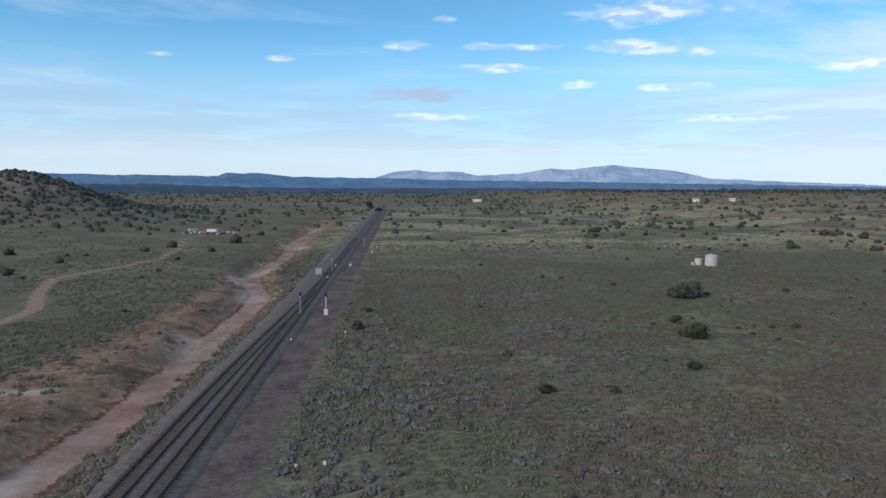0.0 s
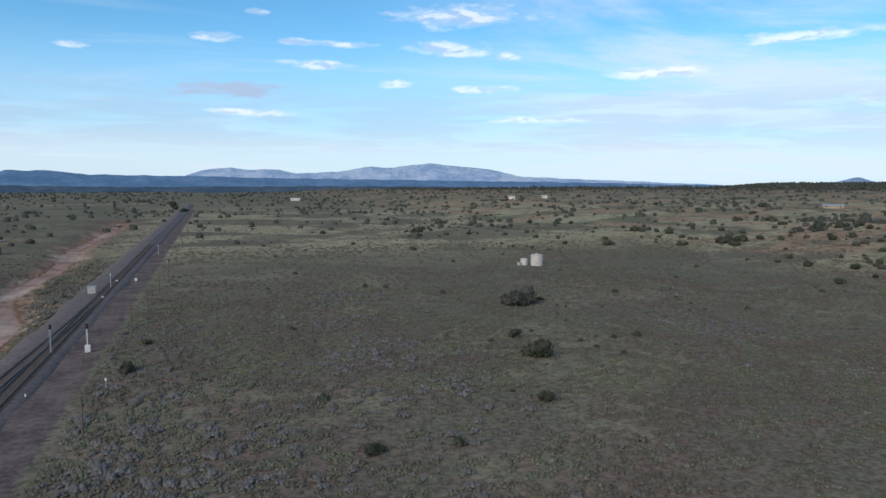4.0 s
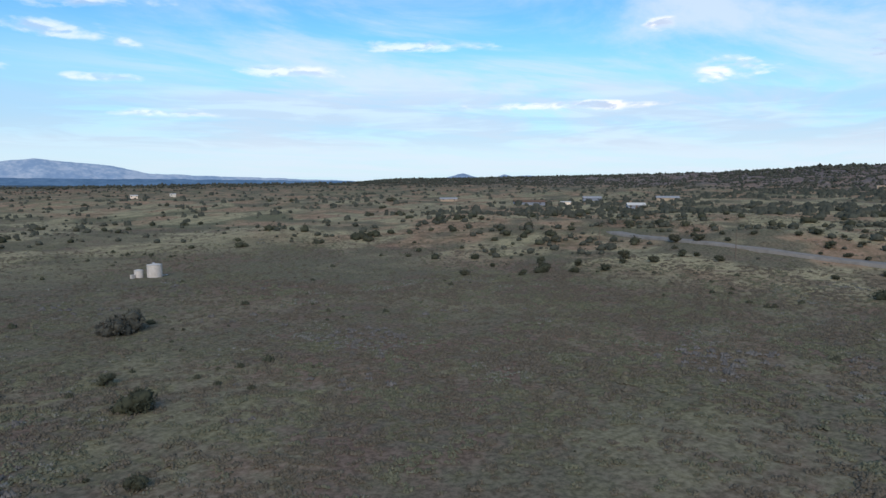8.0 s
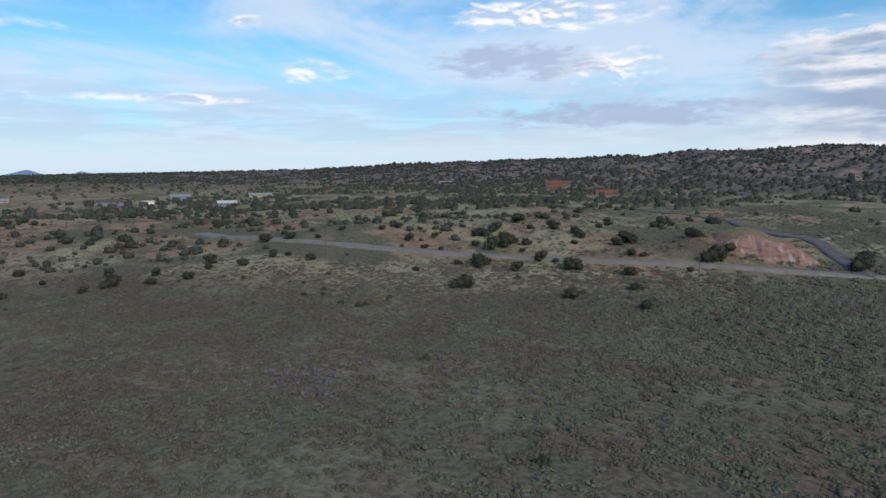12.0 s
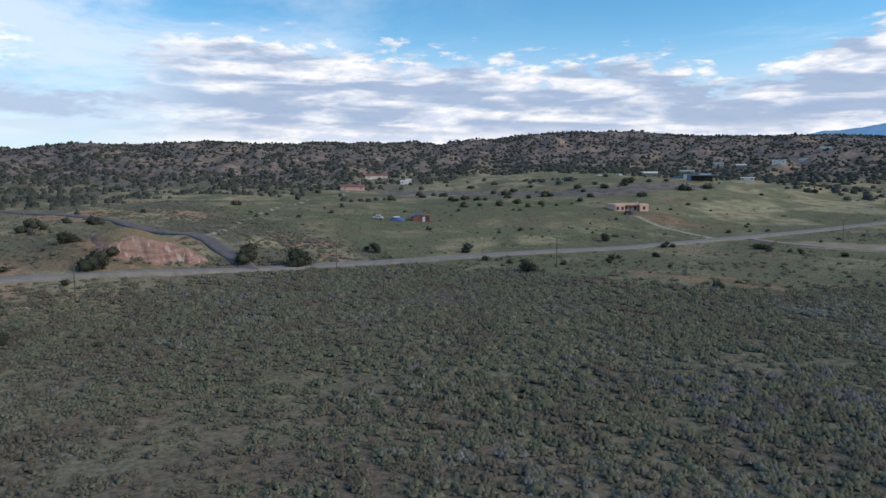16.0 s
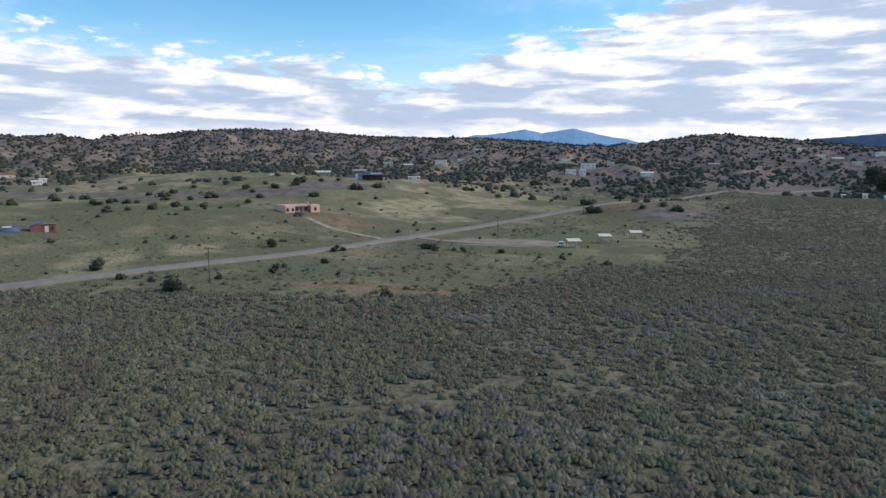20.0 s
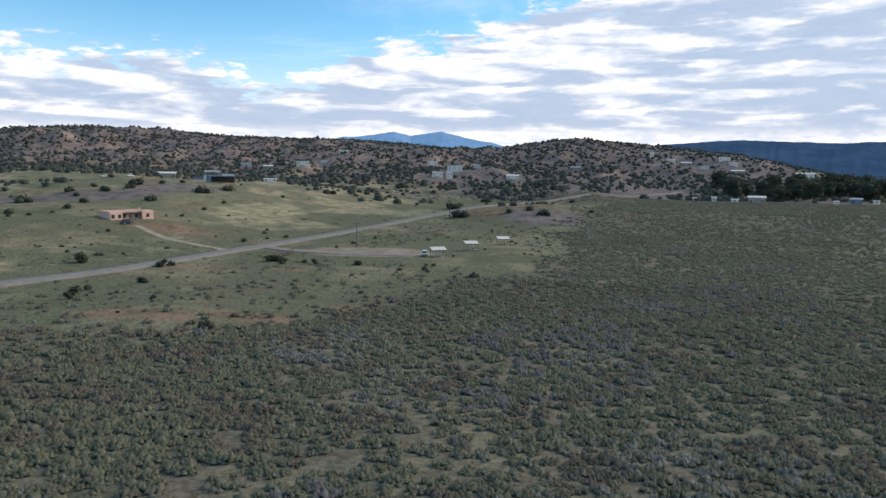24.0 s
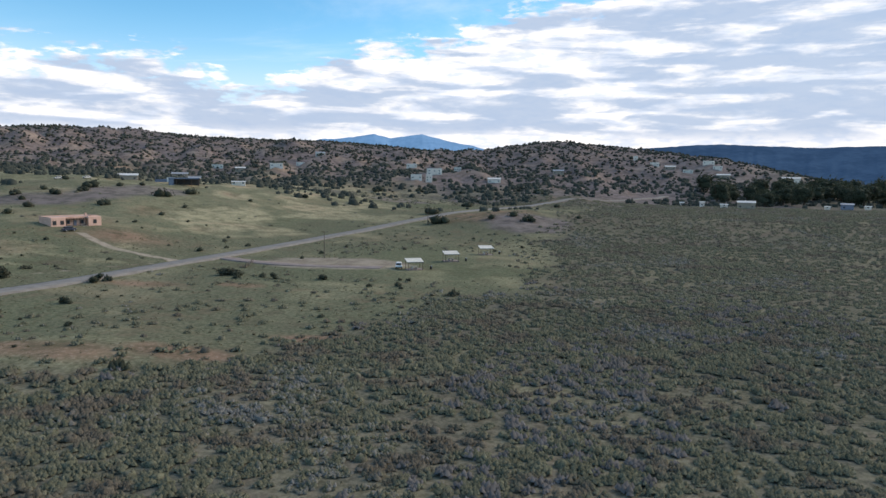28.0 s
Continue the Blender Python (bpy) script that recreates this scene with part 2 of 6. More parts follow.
def build_ground(nt, where, geo):
    fine, mid, wide = grain(nt, where, 1.3, 6, 0.7), grain(nt, where, 0.16, 6, 0.65), grain(nt, where, 0.022, 4, 0.55)
    speck = grain(nt, where, 4.5, 3, 0.6)
    soil = blend(nt, ramp(nt, fine, 0.3, 0.7), (0.10, 0.076, 0.060), (0.20, 0.152, 0.122))
    turf = blend(nt, ramp(nt, fine, 0.34, 0.66), (0.090, 0.086, 0.060), (0.195, 0.182, 0.128))
    both = maths(nt, "ADD", maths(nt, "MULTIPLY", mid, 0.55), maths(nt, "MULTIPLY", wide, 0.45))
    col = blend(nt, ramp(nt, both, 0.35, 0.49, 0.15, 0.95), soil, turf)
    lush = blend(nt, ramp(nt, fine, 0.35, 0.65), (0.088, 0.102, 0.060), (0.190, 0.200, 0.124))
    lush = blend(nt, ramp(nt, both, 0.50, 0.62, 0.0, 0.75), lush, blend(nt, fine, (0.125, 0.10, 0.065), (0.22, 0.18, 0.12)))
    lush = blend(nt, ramp(nt, both, 0.48, 0.38, 0.0, 0.6), lush, (0.088, 0.104, 0.052))
    col = blend(nt, maths(nt, "MULTIPLY", attribute(nt, "lush"), ramp(nt, mid, 0.3, 0.6, 0.6, 1.0)), col, lush)
    brush = blend(nt, ramp(nt, maths(nt, "ADD", maths(nt, "MULTIPLY", fine, 0.6), maths(nt, "MULTIPLY", speck, 0.4)), 0.38, 0.62), (0.084, 0.075, 0.059), (0.182, 0.160, 0.124))
    olive = blend(nt, ramp(nt, fine, 0.35, 0.65), (0.100, 0.100, 0.056), (0.205, 0.194, 0.112))
    umber = blend(nt, ramp(nt, fine, 0.35, 0.65), (0.118, 0.083, 0.066), (0.228, 0.162, 0.132))
    leafy_floor = blend(nt, ramp(nt, fine, 0.36, 0.64), (0.092, 0.093, 0.072), (0.186, 0.180, 0.138))
    place = nt.nodes.new("ShaderNodeSeparateXYZ")
    nt.links.new(where, place.inputs[0])
    brush = blend(nt, ramp(nt, place.outputs[1], 0.0, -60.0, 0.0, 0.85), brush, leafy_floor)
    north = ramp(nt, place.outputs[1], -40.0, 50.0, 0.25, 0.9)
    brush = blend(nt, maths(nt, "MULTIPLY", ramp(nt, both, 0.52, 0.45), north), brush, umber)
    brush = blend(nt, maths(nt, "MULTIPLY", ramp(nt, both, 0.51, 0.57), north), brush, olive)
    col = blend(nt, maths(nt, "MULTIPLY", attribute(nt, "scrub"), 0.85), col, brush)
    # hill and terrace earth: mauve-grey, with air haze partly mixed into the colour
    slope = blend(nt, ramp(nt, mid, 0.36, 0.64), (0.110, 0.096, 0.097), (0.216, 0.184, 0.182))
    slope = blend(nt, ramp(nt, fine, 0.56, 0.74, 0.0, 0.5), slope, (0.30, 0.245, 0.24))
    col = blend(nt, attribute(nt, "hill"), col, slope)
    straw = blend(nt, ramp(nt, fine, 0.3, 0.7), (0.27, 0.24, 0.14), (0.49, 0.44, 0.285))
    col = blend(nt, maths(nt, "MULTIPLY", attribute(nt, "dry"), ramp(nt, mid, 0.35, 0.62, 0.3, 1.0)), col, straw)
    red = blend(nt, ramp(nt, mid, 0.35, 0.65), (0.185, 0.105, 0.07), (0.32, 0.198, 0.14))
    red = blend(nt, ramp(nt, fine, 0.50, 0.66, 0.0, 0.9), red, (0.36, 0.26, 0.20))
    red = blend(nt, ramp(nt, both, 0.47, 0.40, 0.0, 0.75), red, (0.13, 0.095, 0.06))
    red = blend(nt, ramp(nt, speck, 0.55, 0.72, 0.0, 0.7), red, (0.11, 0.085, 0.055))
    rough = maths(nt, "ADD", maths(nt, "MULTIPLY", fine, 0.5), maths(nt, "MULTIPLY", mid, 0.5))
    bare = maths(nt, "MULTIPLY", attribute(nt, "bare"), ramp(nt, maths(nt, "ADD", fine, maths(nt, "MULTIPLY", mid, 0.6)), 0.55, 0.85, 0.25, 1.0))
    # the wash: a ragged sandy bed, with open red earth on its far side
    off = maths(nt, "ADD", attribute(nt, "wash_off"), maths(nt, "MULTIPLY", maths(nt, "SUBTRACT", rough, 0.5), 7.0))
    wide_off = maths(nt, "ADD", attribute(nt, "bank_off"), maths(nt, "MULTIPLY", maths(nt, "SUBTRACT", rough, 0.5), 18.0))
    bare = maths(nt, "MAXIMUM", bare, maths(nt, "MULTIPLY", ramp(nt, wide_off, 1.2, -0.8), ramp(nt, fine, 0.36, 0.54, 0.45, 0.95)))
    bare = maths(nt, "MAXIMUM", bare, ramp(nt, off, 4.6, 3.8))
    col = blend(nt, bare, col, red)
    sand = blend(nt, ramp(nt, mid, 0.35, 0.65), (0.26, 0.162, 0.13), (0.385, 0.268, 0.222))
    col = blend(nt, ramp(nt, off, 2.7, 2.2), col, sand)
    sand_in = maths(nt, 'MULTIPLY', ramp(nt, off, 2.6, 1.8), ramp(nt, speck, 0.54, 0.66))
    col = blend(nt, maths(nt, 'MULTIPLY', sand_in, 0.6), col, (0.16, 0.105, 0.085))
    cut = maths(nt, 'MULTIPLY', ramp(nt, off, 3.7, 3.3), ramp(nt, off, 2.5, 2.9))
    col = blend(nt, maths(nt, 'MULTIPLY', cut, ramp(nt, mid, 0.42, 0.55, 0.1, 0.9)), col, (0.115, 0.066, 0.046))
    pale = blend(nt, ramp(nt, mid, 0.35, 0.65), (0.29, 0.225, 0.185), (0.47, 0.39, 0.32))
    bank = maths(nt, "MULTIPLY", ramp(nt, off, 7.0, 4.5), ramp(nt, wide, 0.50, 0.60))
    col = blend(nt, maths(nt, "MAXIMUM", attribute(nt, "pale"), maths(nt, "MULTIPLY", bank, 0.6)), col, pale)
    # narrow dirt ways with worn edges
    track = maths(nt, "ADD", attribute(nt, "dirt_off"), maths(nt, "MULTIPLY", maths(nt, "SUBTRACT", rough, 0.5), 3.0))
    dirt = blend(nt, ramp(nt, fine, 0.3, 0.7), (0.25, 0.16, 0.125), (0.38, 0.27, 0.22))
    col = blend(nt, ramp(nt, track, 1.9, 1.3), col, dirt)
    lane = maths(nt, "ADD", attribute(nt, "lane_off"), maths(nt, "MULTIPLY", maths(nt, "SUBTRACT", rough, 0.5), 3.0))
    col = blend(nt, ramp(nt, lane, 1.8, 0.9, 0.0, 0.85), col, blend(nt, ramp(nt, fine, 0.3, 0.7), (0.30, 0.25, 0.19), (0.48, 0.41, 0.33)))
    # cinders along the railway
    rail = maths(nt, "ADD", attribute(nt, "rail_off"), maths(nt, "MULTIPLY", maths(nt, "SUBTRACT", rough, 0.5), 5.0))
    cinder = blend(nt, ramp(nt, rough, 0.36, 0.64), (0.08, 0.064, 0.06), (0.185, 0.146, 0.132))
    col = blend(nt, ramp(nt, rail, 5.4, 4.4), col, cinder)
    return col, fine


GROUND = surface("scrubland", build_ground, 1.0, 0.0, 0.5, 0.2, gloss=0.02)


def build_leaf(dark, light, dry):
    def build(nt, where, geo):
        patch, tuft = grain(nt, where, 0.05, 3), grain(nt, where, 0.8, 3)
        each = geo.outputs["Random Per Island"]
        col = blend(nt, maths(nt, "ADD", maths(nt, "MULTIPLY", each, 0.55), maths(nt, "MULTIPLY", ramp(nt, tuft, 0.3, 0.7), 0.45)), dark, light)
        return blend(nt, ramp(nt, patch, 0.45, 0.68, 0.0, 0.6), col, dry)
    return build


def build_sage(nt, where, geo):
    """Sage in drifts of green, silver and brown, each bush a little different, speckled with leaves; browner to the north."""
    drift, kind, tuft, leafs = grain(nt, where, 0.035, 4, 0.6), grain(nt, where, 0.11, 3), grain(nt, where, 1.1, 2), grain(nt, where, 7.0, 3, 0.7)
    place = nt.nodes.new("ShaderNodeSeparateXYZ")
    nt.links.new(where, place.inputs[0])
    each = maths(nt, "ADD", maths(nt, "MULTIPLY", geo.outputs["Random Per Island"], 0.4), maths(nt, "MULTIPLY", ramp(nt, tuft, 0.3, 0.7), 0.6))
    green = blend(nt, each, (0.100, 0.105, 0.070), (0.205, 0.208, 0.142))
    silver = blend(nt, each, (0.128, 0.130, 0.116), (0.248, 0.246, 0.226))
    brown = blend(nt, each, (0.096, 0.082, 0.066), (0.182, 0.156, 0.124))
    col = blend(nt, ramp(nt, maths(nt, "ADD", maths(nt, "MULTIPLY", drift, 0.6), maths(nt, "MULTIPLY", tuft, 0.4)), 0.54, 0.63), green, silver)
    north = ramp(nt, place.outputs[1], -30.0, 60.0, 0.56, 0.475)
    col = blend(nt, ramp(nt, maths(nt, "SUBTRACT", kind, north), -0.06, 0.06, 0.0, 0.85), col, brown)
    col = blend(nt, ramp(nt, leafs, 0.55, 0.36, 0.0, 0.4), col, (0.080, 0.080, 0.058))
    return col, leafs


SAGE = surface("sagebrush leaves", build_sage, 1.0, 0.0, 0.8, 0.12, gloss=0.02)
SILVER_SAGE = surface("silver sage leaves", build_leaf((0.092, 0.089, 0.085), (0.190, 0.183, 0.174), (0.135, 0.126, 0.110)), 1.0, gloss=0.02)
GRASSY = surface("dry grass tufts", build_leaf((0.118, 0.110, 0.068), (0.225, 0.205, 0.130), (0.17, 0.15, 0.10)), 1.0, leaf=0.3, gloss=0.02)
JUNIPER = surface("juniper foliage", build_leaf((0.042, 0.049, 0.036), (0.100, 0.108, 0.074), (0.085, 0.084, 0.062)), 1.0, leaf=0.25, gloss=0.05)
# juniper green with a bluish cast: distance haze put into the colour
FAR_JUNIPER = surface("haze-tinted juniper foliage", build_leaf((0.041, 0.048, 0.041), (0.092, 0.099, 0.080), (0.074, 0.077, 0.064)), 1.0, gloss=0.0)
BARK = mottled("bark", (0.07, 0.05, 0.035), (0.16, 0.12, 0.09), 3.0)

# ---- the lie of the land ----
CX, CY = 60.0, 5.0  # middle of the valley floor


def smooth(a, b, v):
    t = np.clip((v - a) / (b - a), 0.0, 1.0)
    return t * t * (3 - 2 * t)


def hashed(ix, iy, seed):
    h = (ix.astype(np.int64) * 374761393 + iy.astype(np.int64) * 668265263 + seed * 2246822) & 0xFFFFFFFF
    h = ((h ^ (h >> 13)) * 1274126177) & 0xFFFFFFFF
    h = ((h ^ (h >> 16)) * 2654435761) & 0xFFFFFFFF
    return ((h >> 8) & 0xFFFF) / 65535.0


def lattice(x, y, seed=0):
    x, y = np.asarray(x, float), np.asarray(y, float)
    ix, iy = np.floor(x), np.floor(y)
    fx, fy = x - ix, y - iy
    fx, fy = fx * fx * (3 - 2 * fx), fy * fy * (3 - 2 * fy)
    a, b = hashed(ix, iy, seed), hashed(ix + 1, iy, seed)
    c, d = hashed(ix, iy + 1, seed), hashed(ix + 1, iy + 1, seed)
    return (a + (b - a) * fx) * (1 - fy) + (c + (d - c) * fx) * fy


def fbm(x, y, size, octaves=4, seed=0):
    """Layered noise between 0 and 1, its largest waves that many metres long."""
    total, weight, f = 0.0, 0.0, 1.0 / size
    for k in range(octaves):
        w = 0.5 ** k
        total, weight, f = total + w * lattice(np.asarray(x) * f + 17.3 * k, np.asarray(y) * f - 9.1 * k, seed + k), weight + w, f * 2.03
    return total / weight


# the mesa round the valley: bearing (degrees left of north), distance of its rim, height of its rim
RIM = np.array([(-210, 1000, 14), (-197, 950, 16), (-193.5, 950, 30), (-189, 1000, 48), (-184.5, 1100, 60), (-179.5, 1150, 71), (-175, 1150, 73),
                (-170.7, 1200, 62), (-167, 1250, 63), (-160, 1300, 75), (-151.5, 1350, 79), (-144, 1350, 89), (-137, 1330, 87), (-132.5, 1290, 74),
                (-128.5, 1250, 65), (-119, 1150, 65), (-114, 1130, 60), (-109.7, 1120, 65), (-105, 1120, 59), (-100.5, 1120, 60), (-97, 1150, 54),
                (-92, 1250, 53), (-85, 1400, 52), (-76.5, 1600, 46), (-67.5, 1900, 36), (-50, 2400, 25), (-36, 2600, 18), (-20, 2600, 10), (30, 2600, 8)], float)
# low swells and hollows: x, y, height, radius
SWELLS = [(-250, 525, 17, 78), (-238, 508, 9, 45), (-335, 560, 16, 110), (240, -9, 4.6, 13), (262, 2, 3.0, 22), (246, -236, 2.2, 40), (275, -140, -1.5, 40),
          (215, -62, -1.8, 45), (112, -338, 3.2, 20), (100, -372, 3.0, 32), (205, 118, 1.6, 24), (262, 100, 3.2, 28), (290, 60, 2.6, 30), (265, 40, 2.4, 20),
          (330, 130, 3.0, 40), (150, 345, 2.6, 40), (205, 290, 2.8, 32), (270, 215, 2.6, 36), (140, -118, 1.3, 16), (118, 231, -1.6, 40),
          (320, -330, 6, 70), (420, -420, 8, 90), (212, -632, 10, 85), (255, -420, 4, 50), (360, -60, 3.2, 36), (420, 40, 3, 50)]


def near_line(x, y, ax, ay, bx, by):
    dx, dy = bx - ax, by - ay
    t = np.clip(((x - ax) * dx + (y - ay) * dy) / (dx * dx + dy * dy), 0, 1)
    return np.hypot(x - ax - t * dx, y - ay - t * dy)


def way_off(x, y, line):
    """How far a place lies from a broken line."""
    d = np.full(np.shape(x), 1e9)
    for (ax, ay), (bx, by) in zip(line, line[1:]):
        d = np.minimum(d, near_line(x, y, ax, ay, bx, by))
    return d


WASH = [(-40, 10), (-34, 60), (-29.5, 99), (-29, 120), (-28, 134), (-27.5, 167), (-28, 183), (-33, 200), (-35.5, 213), (-34, 234), (-31.5, 271), (-35, 332), (-31, 434), (-30, 527)]
# the open red earth beside it: y, its west and its east edge
EARTH = np.array([(10, -75, -33), (70, -70, -30), (90, -60, -29.5), (107, -46, -27.5), (130, -44.5, -25), (153, -43.5, -23.5), (174, -41, -22.5), (190, -40, -26), (207, -39.5, -29.5), (247, -37.5, -29), (305, -38, -29), (400, -38, -25), (486, -37, -20), (540, -34, -24)], float)
# west edge of the grazed grass south of the railway meadow: -y, x
GRAZED = np.array([(70, 235), (84, 213), (95, 186), (100, 152), (112, 126), (125, 114), (152, 108), (170, 99), (186, 81), (285, 84), (450, 68), (520, 50)], float)
# stony terrace under the eastern meadow
TERRACE = [(449, -252), (400, -258), (350, -265), (317, -275), (300, -292), (285, -340)]
TRACK = [(-26.2, -100), (7, 591), (13.0, 800)]


def track_x(y):
    return -21.4 + 0.048 * y


def height(x, y):
    x, y = np.asarray(x, float), np.asarray(y, float)
    dx, dy = x - CX, y - CY
    rho = np.hypot(dx, dy)
    bearing = np.degrees(np.arctan2(-dx, dy))
    bearing = np.where(bearing > 80, bearing - 360, bearing)
    rim_r, rim_h = np.interp(bearing, RIM[:, 0], RIM[:, 1]), np.interp(bearing, RIM[:, 0], RIM[:, 2])
    z = 8 * smooth(170, 310, x) + 0.012 * np.clip(x - 310, 0, 500) + 6 * smooth(-240, -400, y)
    for sx, sy, h, r in SWELLS:
        z = z + h * np.exp(-((x - sx) ** 2 + (y - sy) ** 2) / (r * r))
    up = smooth(np.interp(bearing, [-190, -178], [0.58, 0.36]), 1.0, rho / rim_r)
    side = np.abs(2 * fbm(dx, dy, 170, 4, 5) - 1)
    gully = (np.abs(2 * fbm(bearing * 42, rho * 0.8, 95, 4, 8) - 1) - 0.3) * 15 * np.clip(up * (1.08 - up) * 4, 0, 1)
    z = z * (1 - 0.9 * up) + rim_h * up + (gully + (side - 0.25) * 15 * np.sqrt(up) * (1 - up) * 1.4) * np.clip(rim_h / 60, 0, 1.2)
    past = np.clip(rho / rim_r - 1.0, 0, None)
    z = z - np.clip(past * rim_h * 1.2, 0, rim_h * 0.8)
    # the plain breaks off far to the north
    z = z - 75 * smooth(1450, 2150, rho) * smooth(-46, -28, bearing)
    # the wash beside the railway, and small bumps everywhere
    w = way_off(x, y, WASH) + 5 * (fbm(x, y, 14, 3, 31) - 0.5)
    z = z + 1.6 * (fbm(x, y, 9, 3, 37) - 0.5) * smooth(32, 8, w) * smooth(5.5, 9, np.abs(x - track_x(y))) * smooth(560, 480, y)
    z = z - 2.0 * smooth(9, 2.5, w) * smooth(560, 480, y) - 0.5 * smooth(24, 9, w) * smooth(560, 480, y)
    flat = smooth(4, 12, np.abs(x - track_x(y)))
    bumps = (fbm(x, y, 26, 4, 2) - 0.5) * (1.1 + 3.2 * smooth(190, 330, x) + 2.5 * smooth(350, 900, rho))
    z = z + bumps * flat + (fbm(x, y, 4, 2, 44) - 0.5) * 0.25 * flat * smooth(500, 200, rho)
    return z

# ---- ground ----
def mesh_from(name, verts, faces, material, smooth_faces=False):
    """A mesh from arrays: verts (n, 3) and faces (m, 3 or 4)."""
    me = bpy.data.meshes.new(name)
    verts, faces = np.asarray(verts, np.float32), np.asarray(faces, np.int32)
    me.vertices.add(len(verts))
    me.vertices.foreach_set("co", verts.ravel())
    k = faces.shape[1]
    me.loops.add(faces.size)
    me.loops.foreach_set("vertex_index", faces.ravel())
    me.polygons.add(len(faces))
    me.polygons.foreach_set("loop_start", np.arange(0, faces.size, k, dtype=np.int32))
    if smooth_faces:
        me.polygons.foreach_set("use_smooth", np.ones(len(faces), bool))
    me.update(calc_edges=True)
    me.validate()
    me.materials.append(material)
    return me


ROAD = [(269, 158), (266, 155), (246, 118), (239, 90), (236, 73), (232, 57), (230, 43), (227, 22), (223, -6), (221, -23), (221, -40), (220, -60), (213, -84),
        (203, -108), (192, -146), (187, -172), (185, -202), (182, -226), (178, -250), (172, -280), (166, -298), (157, -328), (142, -362), (130, -420), (118, -460), (92, -505), (54, -552), (10, -640)]
SIDE_ROAD = [(219, -40), (230, -43), (244, -44), (256, -45), (268, -44), (284, -38), (300, -34), (318, -34), (345, -24), (380, 0)]
DRIVE_ADOBE = [(183, -208), (192, -210), (203, -212), (214, -215), (223, -220), (233, -226), (237, -222)]
DRIVE_FIELD = [(187, -209), (192, -196), (198, -180), (206, -162), (214, -140)]
DRIVE_RED = [(264, -48), (300, -74), (360, -120), (420, -190), (478, -232)]
PARKING = [(182, -222), (166, -216), (146, -212), (126, -213)]
DIRT_ROAD = [(-110, 60), (-80, 118), (-69, 138), (-69, 150), (-78, 172), (-85, 196), (-79, 220), (-72, 250), (-75, 285), (-85, 330), (-80, 372)]


def earth_off(x, y):
    """How far a place lies outside the red earth along the wash (below 0: inside)."""
    return np.maximum(np.interp(y, EARTH[:, 0], EARTH[:, 1]) - x, x - np.interp(y, EARTH[:, 0], EARTH[:, 2])) + 60 * smooth(20, -10, y)


def grazed(x, y):
    """Whether the short grass between the sage and the road grows here."""
    edge = np.interp(-y, GRAZED[:, 0], GRAZED[:, 1]) + 30 * (fbm(x, y, 22, 4, 58) - 0.5)
    return smooth(-7, 9, x - edge) * smooth(-76, -90, y) * smooth(-500, -440, y)


